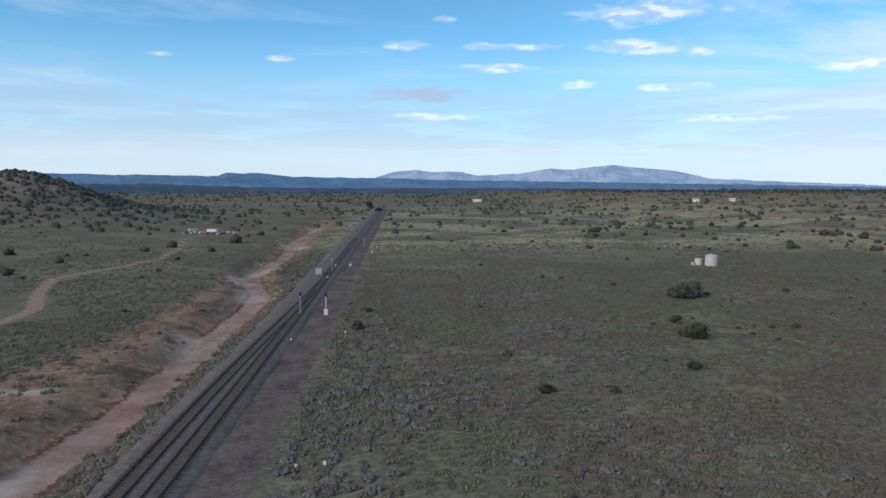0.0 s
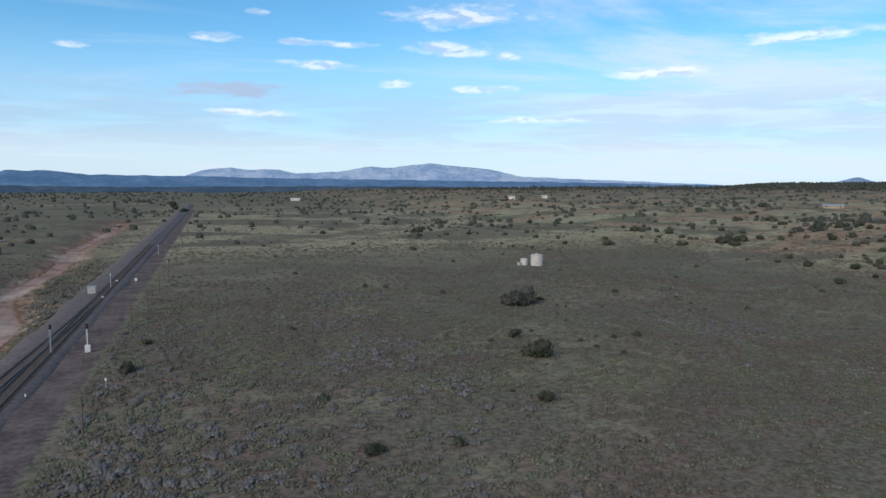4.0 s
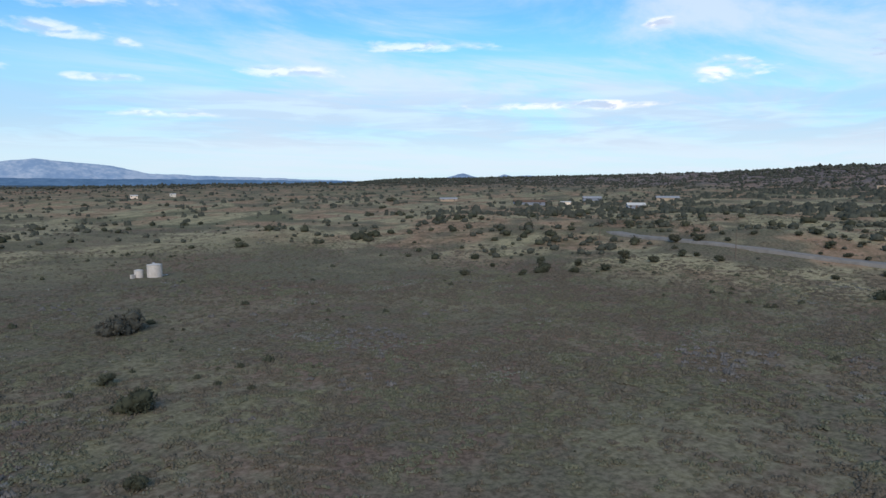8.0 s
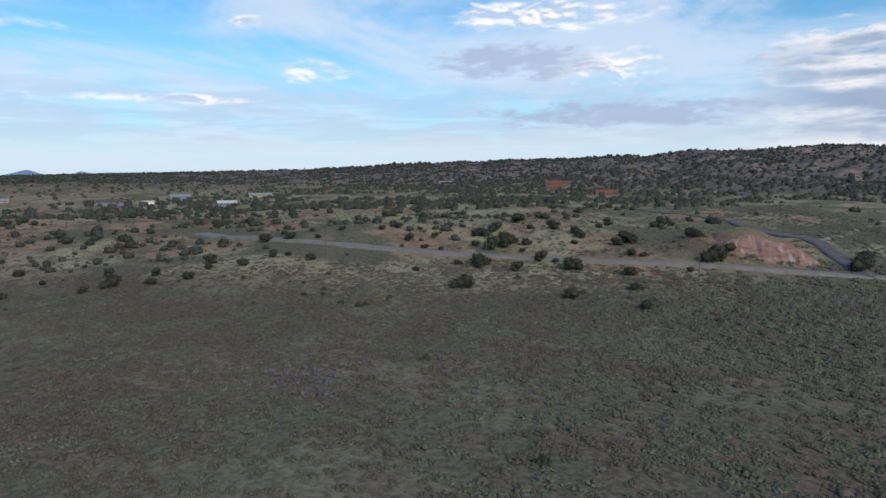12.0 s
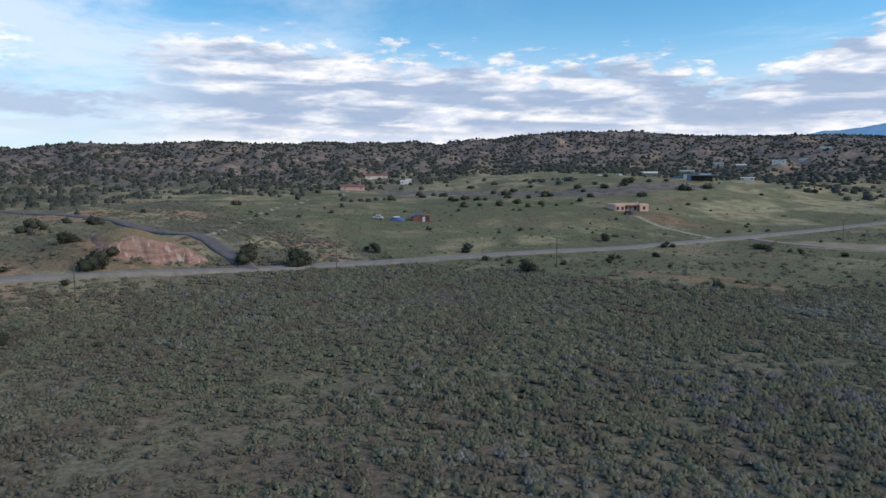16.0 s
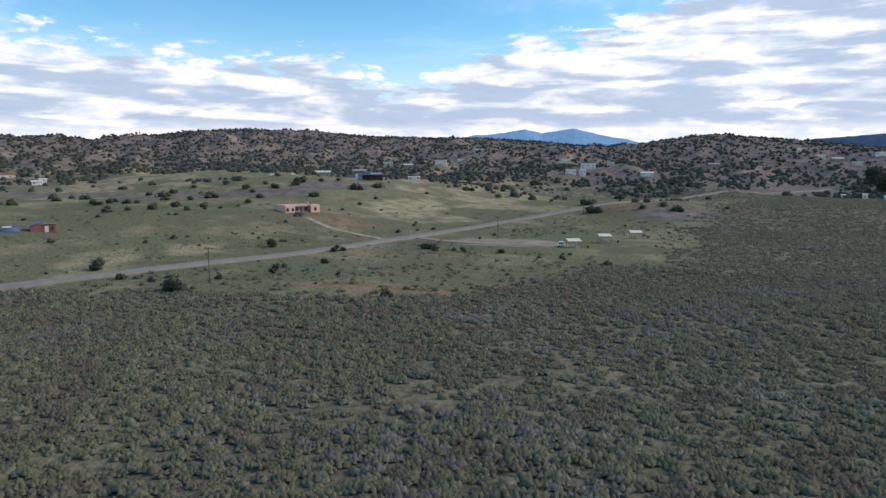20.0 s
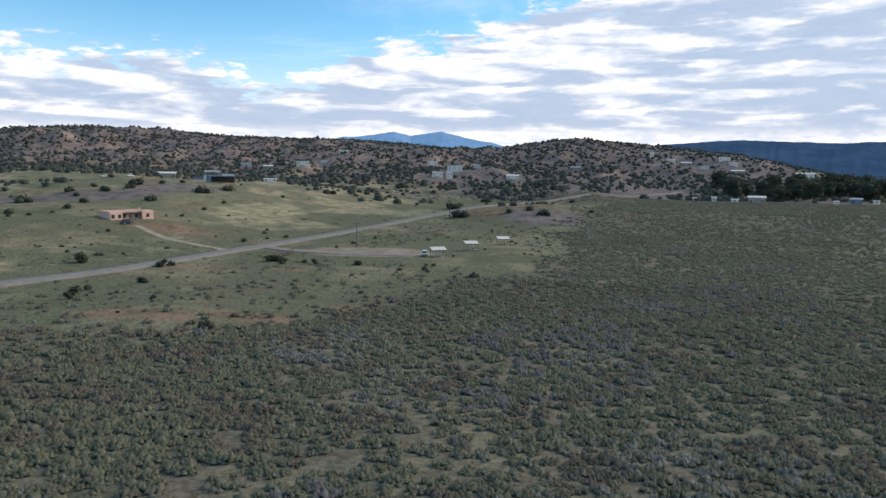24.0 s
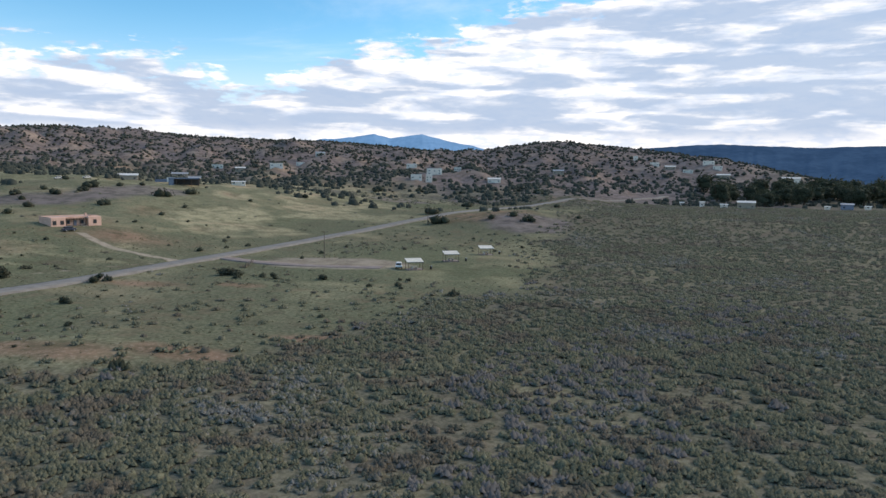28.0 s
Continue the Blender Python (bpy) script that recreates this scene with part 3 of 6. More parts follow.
def masks(x, y):
    """How lush, dry, bare and pale the ground is at each place."""
    n1, n2, n3 = fbm(x, y, 60, 4, 71), fbm(x, y, 18, 4, 72), fbm(x, y, 7, 3, 73)
    rho = np.hypot(x - CX, y - CY)
    slope = np.hypot(height(x + 2, y) - height(x - 2, y), height(x, y + 2) - height(x, y - 2)) / 4
    field = smooth(210, 240, x) * smooth(-60, -90, y) * smooth(-330, -290, y) * smooth(420, 330, x)
    lawn = np.exp(-(((x - 122) / 26) ** 2 + ((y + 215) / 40) ** 2))
    strip = smooth(3, 0, np.abs(x - track_x(y) + 8.5) - 2.5) * smooth(330, 250, y)
    lush = np.clip(smooth(0.5, 0.62, n1) * (0.6 - 0.45 * smooth(-20, 60, y) * smooth(200, 150, x)) + 0.55 * strip + 0.8 * field + 0.9 * lawn + 0.75 * grazed(x, y), 0, 1)
    dry = smooth(0.50, 0.60, n2) * np.clip(0.2 + 0.6 * smooth(180, 230, x) + 0.5 * smooth(-240, -300, y) * smooth(130, 190, x), 0, 1) * smooth(1400, 700, rho)
    dry = np.maximum(dry, 0)
    dry = np.maximum(dry * (1 - 0.6 * field), 0.35 * grazed(x, y) * smooth(0.50, 0.66, n2))
    dry = np.maximum(dry, 0.3 * smooth(-240, -300, y) * smooth(-470, -400, y) * smooth(190, 230, x) * smooth(0.36, 0.52, n1))
    dry = np.maximum(dry, 0.95 * smooth(1.5, 0.8, ((x - 227) / 17) ** 2 + ((y + 304) / 28) ** 2 + 0.9 * (n3 - 0.5)))
    dry = np.maximum(dry, 0.2 * smooth(0.52, 0.6, n2) * smooth(20, 60, y) * smooth(140, 60, x))
    dry = np.maximum(dry, 0.85 * smooth(0.42, 0.54, fbm(x, y, 30, 4, 76)) * np.maximum(smooth(170, 215, x), smooth(230, 320, y) * smooth(-40, 0, x)) * smooth(-40, 20, y) * smooth(900, 500, rho))
    bare = smooth(0.16, 0.36, slope) * (0.35 + 0.55 * smooth(0.4, 0.6, n2)) * np.where(x < -60, 0.35, 1.0) + 0.75 * smooth(0.60 - 0.12 * smooth(-40, 0, y), 0.70 - 0.06 * smooth(-40, 0, y), n2) * smooth(170, 230, x) * (1 - 0.6 * smooth(-60, -110, y))
    bare = bare * np.where((x < 20) & (y < 0), 0.2, 1.0)
    bare = np.maximum(bare, 0.8 * np.exp(-(((x + 78) / 22) ** 2 + ((y - 372) / 14) ** 2)))
    bare = np.maximum(bare, 0.9 * np.exp(-(((x - 222) / 14) ** 2 + ((y + 232) / 10) ** 2)))
    for ex, ey, ew, eh in ((241, -10, 14, 8), (250, 20, 9, 7), (266, 44, 8, 6), (209, 222, 6, 5), (245, 226, 12, 7), (288, 164, 14, 7), (148, -113, 12, 4), (128, -118, 8, 3), (172, -172, 9, 4), (112, -132, 7, 3), (150, -176, 6, 3), (120, -352, 24, 26)):
        bare = np.maximum(bare, 0.7 * smooth(1.5, 0.3, ((x - ex) / ew) ** 2 + ((y - ey) / eh) ** 2 + 2.0 * (n3 - 0.5)))
    pale = (0.6 * smooth(0.33, 0.5, slope) * smooth(0.5, 0.62, n2))
    pale = np.maximum(pale, 0.6 * smooth(1.15, 0.8, ((x - 143) / 22) ** 2 + ((y + 219) / 12) ** 2))
    pale = np.maximum(pale, 0.5 * smooth(1.3, 0.6, ((x - 119) / 13) ** 2 + ((y - 229) / 8) ** 2) * smooth(0.4, 0.6, n2))
    for ex, ey, ew, eh in ((-35, 224, 2.6, 13), (-37.5, 206, 2.5, 7), (-31.8, 124, 1.8, 5), (-47, 92, 7, 1.6), (-34.5, 68, 2, 5)):
        pale = np.maximum(pale, 0.85 * smooth(1.4, 0.6, ((x - ex) / ew) ** 2 + ((y - ey) / eh) ** 2 + 1.6 * (n3 - 0.5)))
    scrub = sage_want(x, y) * smooth(700, 420, rho) * clear_of_ways(x, y) * (1 - 0.55 * smooth(-42, -50, x) * smooth(40, 90, y))
    bearing = np.degrees(np.arctan2(-(x - CX), y - CY))
    bearing = np.where(bearing > 80, bearing - 360, bearing)
    rim = np.interp(bearing, RIM[:, 0], RIM[:, 1])
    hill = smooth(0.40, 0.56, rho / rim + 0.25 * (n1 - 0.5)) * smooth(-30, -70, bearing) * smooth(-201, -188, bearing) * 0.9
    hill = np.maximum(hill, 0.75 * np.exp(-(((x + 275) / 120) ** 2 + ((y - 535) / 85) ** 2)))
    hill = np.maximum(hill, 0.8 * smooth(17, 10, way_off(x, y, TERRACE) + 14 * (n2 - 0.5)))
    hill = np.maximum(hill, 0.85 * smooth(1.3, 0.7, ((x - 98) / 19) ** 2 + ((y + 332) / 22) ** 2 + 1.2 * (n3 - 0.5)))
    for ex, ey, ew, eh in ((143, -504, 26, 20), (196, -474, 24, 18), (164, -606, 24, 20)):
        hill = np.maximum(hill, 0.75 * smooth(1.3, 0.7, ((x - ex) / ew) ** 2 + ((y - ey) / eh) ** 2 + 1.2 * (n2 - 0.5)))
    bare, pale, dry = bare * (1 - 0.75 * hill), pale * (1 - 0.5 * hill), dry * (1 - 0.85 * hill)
    return [np.clip(m, 0, 1) for m in (lush, dry, bare, pale, scrub, hill)]


def offsets(x, y):
    """Distances from the wash, its far bank, the dirt road, the lanes and the railway."""
    w = way_off(x, y, WASH)
    end = 60 * smooth(520, 600, y)
    bank = earth_off(x, y) + end
    lanes = np.minimum(np.minimum(way_off(x, y, DRIVE_ADOBE), way_off(x, y, DRIVE_FIELD) + 0.7), way_off(x, y, DRIVE_RED))
    rail = np.abs(x - track_x(y) - 3.4) + 50 * smooth(690, 760, y) + 50 * smooth(-15, -50, y)
    return [np.clip(v, -15, 80) for v in (w + end, bank, way_off(x, y, DIRT_ROAD), lanes, rail)]


def sage_want(x, y):
    """How thickly the sagebrush stands."""
    n = fbm(x, y, 30, 4, 55)
    south = smooth(60, -40, y)
    wash = (0.32 + 0.68 * smooth(-2, 2, earth_off(x, y))) * smooth(2.5, 4.0, way_off(x, y, WASH))
    up = 1 - 0.75 * smooth(190, 230, x) * smooth(-60, -20, y)
    past_road = 1 - (0.68 - 0.3 * smooth(-190, -130, y)) * smooth(-4, 8, x - np.interp(-y, [30, 105, 170, 250, 330, 420], [222, 204, 187, 178, 157, 130])) * smooth(0, -40, y)
    short = 1 - 0.93 * grazed(x, y)
    knoll = 1 - 0.8 * np.exp(-(((x - 112) / 30) ** 2 + ((y + 345) / 40) ** 2))
    return np.clip((0.70 + 0.30 * south - 0.25 * smooth(150, 230, y) + 0.3 * smooth(22, 9, np.abs(x - track_x(y))) * smooth(220, 160, y)) * (0.45 + 0.9 * smooth(0.36, 0.55, n)), 0, 1) * wash * up * past_road * short * knoll


def clear_of_ways(x, y):
    d = np.minimum(way_off(x, y, ROAD) - 4.5, way_off(x, y, SIDE_ROAD) - 4.0)
    d = np.minimum(d, way_off(x, y, PARKING) - 2.5)
    d = np.minimum(d, way_off(x, y, DRIVE_ADOBE) - 1.5)
    d = np.minimum(d, way_off(x, y, DIRT_ROAD) - 2.5)
    rail = np.where((x - track_x(y) > -6.0) & (x - track_x(y) < 9.4) & (y > -30), -1.0, 1.0)
    lot = np.where(((x - 141) / 22) ** 2 + ((y + 218) / 12) ** 2 < 1, -1.0, 1.0)
    lawn = np.where(((x - 119) / 25) ** 2 + ((y + 226) / 36) ** 2 + 1.2 * (fbm(x, y, 12, 3, 59) - 0.5) < 1, -1.0, 1.0)
    house = np.where((abs(x - 238) < 16) & (abs(y + 236) < 12), -1.0, 1.0)
    tank = np.where(((x - 119) / 11) ** 2 + ((y - 229) / 8) ** 2 < 1, -1.0, 1.0)
    return np.minimum.reduce([d, rail, lot, lawn, house, tank]) > 0


def make_ground():
    radii = [0.0]
    while radii[-1] < 4850:
        radii.append(radii[-1] + max(1.6, 0.0145 * radii[-1]))
    around = 600
    r, a = np.meshgrid(np.array(radii[1:]), np.arange(around) * 2 * np.pi / around, indexing="ij")
    x, y = CX + r * np.cos(a), CY + r * np.sin(a)
    z = height(x, y)
    far = smooth(2500, 4200, r)
    z = z * (1 - far) - 70.0 * far
    verts = np.concatenate([[[CX, CY, height(CX, CY)]], np.stack([x.ravel(), y.ravel(), z.ravel()], 1)])
    i, j = np.meshgrid(np.arange(len(radii) - 2), np.arange(around), indexing="ij")
    k = (j + 1) % around
    quads = 1 + np.stack([i * around + j, (i + 1) * around + j, (i + 1) * around + k, i * around + k], -1).reshape(-1, 4)
    first = np.arange(around)
    fan = np.stack([np.zeros(around, int), 1 + first, 1 + (first + 1) % around, 1 + (first + 1) % around], 1)
    me = mesh_from("ground", verts, quads, GROUND, True)
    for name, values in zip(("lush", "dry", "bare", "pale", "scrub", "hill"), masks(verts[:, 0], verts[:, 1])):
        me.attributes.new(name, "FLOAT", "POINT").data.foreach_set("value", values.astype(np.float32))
    for name, values in zip(("wash_off", "bank_off", "dirt_off", "lane_off", "rail_off"), offsets(verts[:, 0], verts[:, 1])):
        me.attributes.new(name, "FLOAT", "POINT").data.foreach_set("value", values.astype(np.float32))
    return tagged(new("ground", me), "dry high-desert scrubland of sagebrush, grass and reddish soil", "ground", kind="structure")


ground = make_ground()

# the far ranges: bearing and height of the skyline above eye level, in degrees
NORTH_MESA = [(34, 0.5), (21.4, 0.43), (12.6, 0.36), (12.0, 0.60), (9.4, 0.63), (6.8, 0.36), (0, 0.30), (-8, 0.16), (-16, 0.10), (-24, 0.02), (-33, -0.08), (-46, -0.3)]
NORTH_RANGE = [(2, -0.2), (0, 0.35), (-1.3, 0.78), (-3.2, 0.98), (-4.6, 0.84), (-6.9, 0.88), (-8.3, 0.55),
               (-11.5, 0.72), (-13, 0.98), (-14.3, 1.17), (-16.1, 1.09), (-17.6, 1.3), (-19.1, 1.46), (-21, 1.27), (-24, 1.02), (-26.5, 0.40), (-30.9, 0.22), (-35.3, 0.06), (-44, -0.25)]
BUTTES = [(-48.5, -0.3), (-49.5, 0.02), (-50.3, 0.22), (-51.1, 0.43), (-51.9, 0.2), (-53, 0.03), (-54, 0.18), (-54.5, 0.34), (-55.2, 0.16), (-56.5, 0.26), (-58, 0.1), (-61, -0.3)]
SOUTH_PEAKS = [(-154, 1.6), (-157.8, 2.56), (-160.6, 2.78), (-162.3, 3.08), (-163.6, 2.76), (-164.8, 2.92), (-166.1, 3.12), (-168.4, 2.55), (-170.4, 2.2), (-174, 1.4)]
SOUTH_MESA = [(-178, 1.2), (-182.5, 2.0), (-184.8, 2.22), (-187, 2.34), (-189.5, 2.42), (-192, 2.32), (-194.8, 2.17), (-199.2, 2.25), (-205, 2.3), (-215, 2.0), (-225, 0.5)]


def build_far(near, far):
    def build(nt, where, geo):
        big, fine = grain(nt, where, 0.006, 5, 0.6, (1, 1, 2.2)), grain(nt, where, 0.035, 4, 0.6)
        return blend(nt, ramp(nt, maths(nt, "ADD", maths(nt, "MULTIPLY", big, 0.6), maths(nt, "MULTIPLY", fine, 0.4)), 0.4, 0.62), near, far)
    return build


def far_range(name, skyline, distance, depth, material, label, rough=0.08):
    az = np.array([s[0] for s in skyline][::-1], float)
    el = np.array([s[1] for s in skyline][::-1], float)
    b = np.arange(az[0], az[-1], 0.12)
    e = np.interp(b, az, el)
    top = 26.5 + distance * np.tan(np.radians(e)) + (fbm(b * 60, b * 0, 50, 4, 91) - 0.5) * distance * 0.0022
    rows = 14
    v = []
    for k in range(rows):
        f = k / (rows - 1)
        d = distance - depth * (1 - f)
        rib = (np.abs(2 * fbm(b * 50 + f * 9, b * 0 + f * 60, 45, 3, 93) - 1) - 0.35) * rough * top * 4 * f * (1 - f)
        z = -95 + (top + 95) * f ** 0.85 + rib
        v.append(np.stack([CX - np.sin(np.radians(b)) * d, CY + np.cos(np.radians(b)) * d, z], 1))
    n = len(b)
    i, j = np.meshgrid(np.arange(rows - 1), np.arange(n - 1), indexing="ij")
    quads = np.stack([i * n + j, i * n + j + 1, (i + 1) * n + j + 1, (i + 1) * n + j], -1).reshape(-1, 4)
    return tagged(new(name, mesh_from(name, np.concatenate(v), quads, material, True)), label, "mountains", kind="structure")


# air haze painted in: blue base colours plus a faint blue glow
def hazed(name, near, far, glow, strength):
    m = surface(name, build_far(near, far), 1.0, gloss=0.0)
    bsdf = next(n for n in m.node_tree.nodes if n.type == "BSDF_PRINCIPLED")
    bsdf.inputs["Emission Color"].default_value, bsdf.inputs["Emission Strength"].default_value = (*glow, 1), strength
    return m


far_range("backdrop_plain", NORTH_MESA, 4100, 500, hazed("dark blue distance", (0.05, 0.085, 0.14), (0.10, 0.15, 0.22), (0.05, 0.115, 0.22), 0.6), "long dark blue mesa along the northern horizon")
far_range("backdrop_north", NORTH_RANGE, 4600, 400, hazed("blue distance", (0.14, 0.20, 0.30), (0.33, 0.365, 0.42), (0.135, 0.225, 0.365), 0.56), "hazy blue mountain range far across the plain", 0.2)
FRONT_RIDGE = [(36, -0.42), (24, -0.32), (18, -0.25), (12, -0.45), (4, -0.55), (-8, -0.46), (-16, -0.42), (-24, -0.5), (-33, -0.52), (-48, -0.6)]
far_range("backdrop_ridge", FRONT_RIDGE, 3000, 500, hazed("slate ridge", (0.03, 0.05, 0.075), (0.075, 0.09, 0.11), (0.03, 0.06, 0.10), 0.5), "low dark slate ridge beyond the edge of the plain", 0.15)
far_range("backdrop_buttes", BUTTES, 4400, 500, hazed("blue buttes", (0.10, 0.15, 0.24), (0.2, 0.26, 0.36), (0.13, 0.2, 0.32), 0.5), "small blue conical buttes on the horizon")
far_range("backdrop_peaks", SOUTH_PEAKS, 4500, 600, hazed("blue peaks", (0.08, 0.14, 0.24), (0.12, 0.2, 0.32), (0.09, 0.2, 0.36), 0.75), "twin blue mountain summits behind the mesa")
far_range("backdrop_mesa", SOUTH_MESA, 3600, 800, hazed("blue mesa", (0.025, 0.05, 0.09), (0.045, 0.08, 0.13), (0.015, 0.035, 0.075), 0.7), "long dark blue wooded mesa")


def ribbon(line, half, lift, step=3.0, wobble=0.0, seed=3, crown=0.0):
    """A strip laid along a broken line and over the ground: verts and quads."""
    pts = np.array(line, float)
    # rounded at its bends
    for _ in range(2):
        a, b2 = pts[:-1], pts[1:]
        pts = np.concatenate([pts[:1], np.stack([0.75 * a + 0.25 * b2, 0.25 * a + 0.75 * b2], 1).reshape(-1, 2), pts[-1:]])
    seg = np.hypot(*np.diff(pts, axis=0).T)
    s = np.r_[0, np.cumsum(seg)]
    at = np.arange(0, s[-1], step)
    p = np.stack([np.interp(at, s, pts[:, 0]), np.interp(at, s, pts[:, 1])], 1)
    d = np.gradient(p, axis=0)
    d /= np.hypot(*d.T)[:, None]
    side = np.stack([d[:, 1], -d[:, 0]], 1)
    offs = [-1.0, -0.96, -0.5, 0, 0.5, 0.96, 1.0]
    rows = []
    mid_z = height(p[:, 0], p[:, 1])
    k = np.ones(9) / 9
    mid_z = np.convolve(np.pad(mid_z, 4, mode="edge"), k, "valid")
    for o in offs:
        w = half * o + (wobble * (fbm(at, at * 0 + o * 50, 9, 3, seed) - 0.5) if abs(o) > 0.9 else 0)
        q = p + side * np.asarray(w).reshape(-1, 1)
        z = mid_z + lift + crown * (1 - o * o)
        if abs(o) == 1.0:
            z = np.minimum(z - 0.5, height(q[:, 0], q[:, 1]) - 0.1)
        rows.append(np.c_[q, z])
    n = len(p)
    i, j = np.meshgrid(np.arange(len(offs) - 1), np.arange(n - 1), indexing="ij")
    quads = np.stack([i * n + j, i * n + j + 1, (i + 1) * n + j + 1, (i + 1) * n + j], -1).reshape(-1, 4)
    return np.concatenate(rows), quads


ASPHALT = mottled("worn grey asphalt", (0.175, 0.163, 0.147), (0.262, 0.245, 0.222), 0.4, 0.9, fine=20)
GRAVEL = mottled("dark gravel track", (0.09, 0.085, 0.085), (0.17, 0.155, 0.15), 0.5, 0.95, fine=14)
CLAY = mottled("grey-pink graded clay", (0.19, 0.155, 0.14), (0.29, 0.24, 0.215), 0.3, 0.95, fine=12)
BALLAST = mottled("railway ballast", (0.085, 0.070, 0.067), (0.185, 0.152, 0.140), 1.2, 0.95, bump=0.8, fine=5, bump_scale=0.08)

tagged(new("road", mesh_from("road", *ribbon(ROAD, 3.3, 0.26, crown=0.08), ASPHALT, True)), "worn grey two-lane asphalt country road", "road", kind="structure")
tagged(new("side_road", mesh_from("side_road", *ribbon(SIDE_ROAD, 2.7, 0.26, 2.0), GRAVEL, True)), "dark gravel side road joining the country road", "road", kind="structure")
tagged(new("parking_way", mesh_from("parking_way", *ribbon(PARKING, 2.4, 0.14, 2.0, 1.0), CLAY, True)), "pale earth way to the picnic parking", "road", kind="structure")

tagged(new("crossing_road", mesh_from("crossing_road", *ribbon([(-240, 838), (-60, 838), (-8, 836), (16, 832), (40, 850), (70, 920)], 3.2, 0.35, 4.0), CLAY, True)), "pale dirt road crossing the railway", "road", kind="structure")


def build_cut(nt, where, geo):
    band, mid, streak = grain(nt, where, 0.5, 4, stretch=(0.4, 0.4, 2.2)), grain(nt, where, 0.35, 5), grain(nt, where, 1.0, 4, stretch=(0.8, 0.8, 0.12))
    fine = grain(nt, where, 2.5, 5)
    place = nt.nodes.new("ShaderNodeSeparateXYZ")
    nt.links.new(geo.outputs["Normal"], place.inputs[0])
    rock = blend(nt, ramp(nt, band, 0.35, 0.65), (0.21, 0.125, 0.102), (0.32, 0.213, 0.178))
    rock = blend(nt, ramp(nt, streak, 0.53, 0.66, 0.0, 0.85), rock, (0.43, 0.35, 0.305))
    turf = blend(nt, ramp(nt, fine, 0.3, 0.7), (0.13, 0.115, 0.06), (0.29, 0.24, 0.14))
    return blend(nt, ramp(nt, maths(nt, "ADD", place.outputs[2], maths(nt, "MULTIPLY", maths(nt, "SUBTRACT", mid, 0.5), 0.5)), 0.80, 0.93), rock, turf), fine


CUT_EARTH = surface("red cut earth with pale streaks", build_cut, 1.0, 0.0, 0.8, 0.2, gloss=0.02)


def cut_bank():
    """A rounded knoll sliced steeply where the road passes it."""
    u, w = np.meshgrid(np.linspace(0, 1, 90), np.linspace(0, 1, 90), indexing="ij")
    x, y = 226.2 + 26 * u + 1.5 * (w - 0.5), -35.5 + 27 * w
    y0 = (w - 0.5) * 2
    ridge = (1 - np.abs(y0) ** 2.4) * (0.9 + 0.25 * (fbm(x, y, 9, 3, 121) - 0.5))
    gully = 0.10 * (fbm(y, x * 0.2, 2.2, 3, 122) - 0.5)
    rise = smooth(0.0, 0.17, u + gully - 0.05) * (1 - smooth(0.45, 1.0, u))
    z = height(x, y) - 0.5 + 5.6 * ridge * rise
    v = np.stack([x, y, z], -1).reshape(-1, 3)
    i, j = np.meshgrid(np.arange(89), np.arange(89), indexing="ij")
    q = np.stack([i * 90 + j, (i + 1) * 90 + j, (i + 1) * 90 + j + 1, i * 90 + j + 1], -1).reshape(-1, 4)
    return tagged(new("cut_bank", mesh_from("cut_bank", v, q, CUT_EARTH, True)), "red earth knoll sliced open beside the road", "earth bank", kind="structure")


cut_bank()

# ---- scrub ----
rng = np.random.default_rng(7)


def leafy(count, spread, tall, leaf, seed, hollow=0.55, lean=0.5):
    """A bush of loose leaf triangles round a dome: verts (3 * count, 3)."""
    r = np.random.default_rng(seed)
    u, a = r.uniform(0.02, 1, count), r.uniform(0, 2 * np.pi, count)
    flat = np.sqrt(1 - u * u)
    d = np.stack([np.cos(a) * flat, np.sin(a) * flat, u], 1)
    reach = r.uniform(hollow, 1.0, count) * (0.8 + 0.35 * np.sin(3 * a + seed))
    c = d * reach[:, None] * (spread, spread, tall)
    v = []
    for k in range(3):
        off = r.normal(0, 1, (count, 3))
        off = off - 0.65 * (off * d).sum(1)[:, None] * d
        off = off / np.linalg.norm(off, axis=1)[:, None] + lean * d * (k == 0)
        v.append(c + off * leaf * r.uniform(0.6, 1.2, (count, 1)))
    return np.stack(v, 1).reshape(-1, 3)


def lumpy(seed, spread, tall, subdivisions=2):
    """A closed uneven crown: verts and triangles."""
    bm = bmesh.new()
    bmesh.ops.create_icosphere(bm, subdivisions=subdivisions, radius=1)
    v = np.array([p.co[:] for p in bm.verts])
    f = np.array([[p.index for p in q.verts] for q in bm.faces])
    bm.free()
    r = np.random.default_rng(seed)
    lobes = r.normal(0, 1, (7, 3))
    lobes /= np.linalg.norm(lobes, axis=1)[:, None]
    bulge = 0.66 + 0.42 * np.max(np.clip(v @ lobes.T, 0, 1) ** 3, axis=1) + r.uniform(-0.1, 0.1, len(v))
    v = v * bulge[:, None] * (spread, spread, tall * 0.62)
    v[:, 2] = np.maximum(v[:, 2] + tall * 0.45, 0.0)
    return v, f


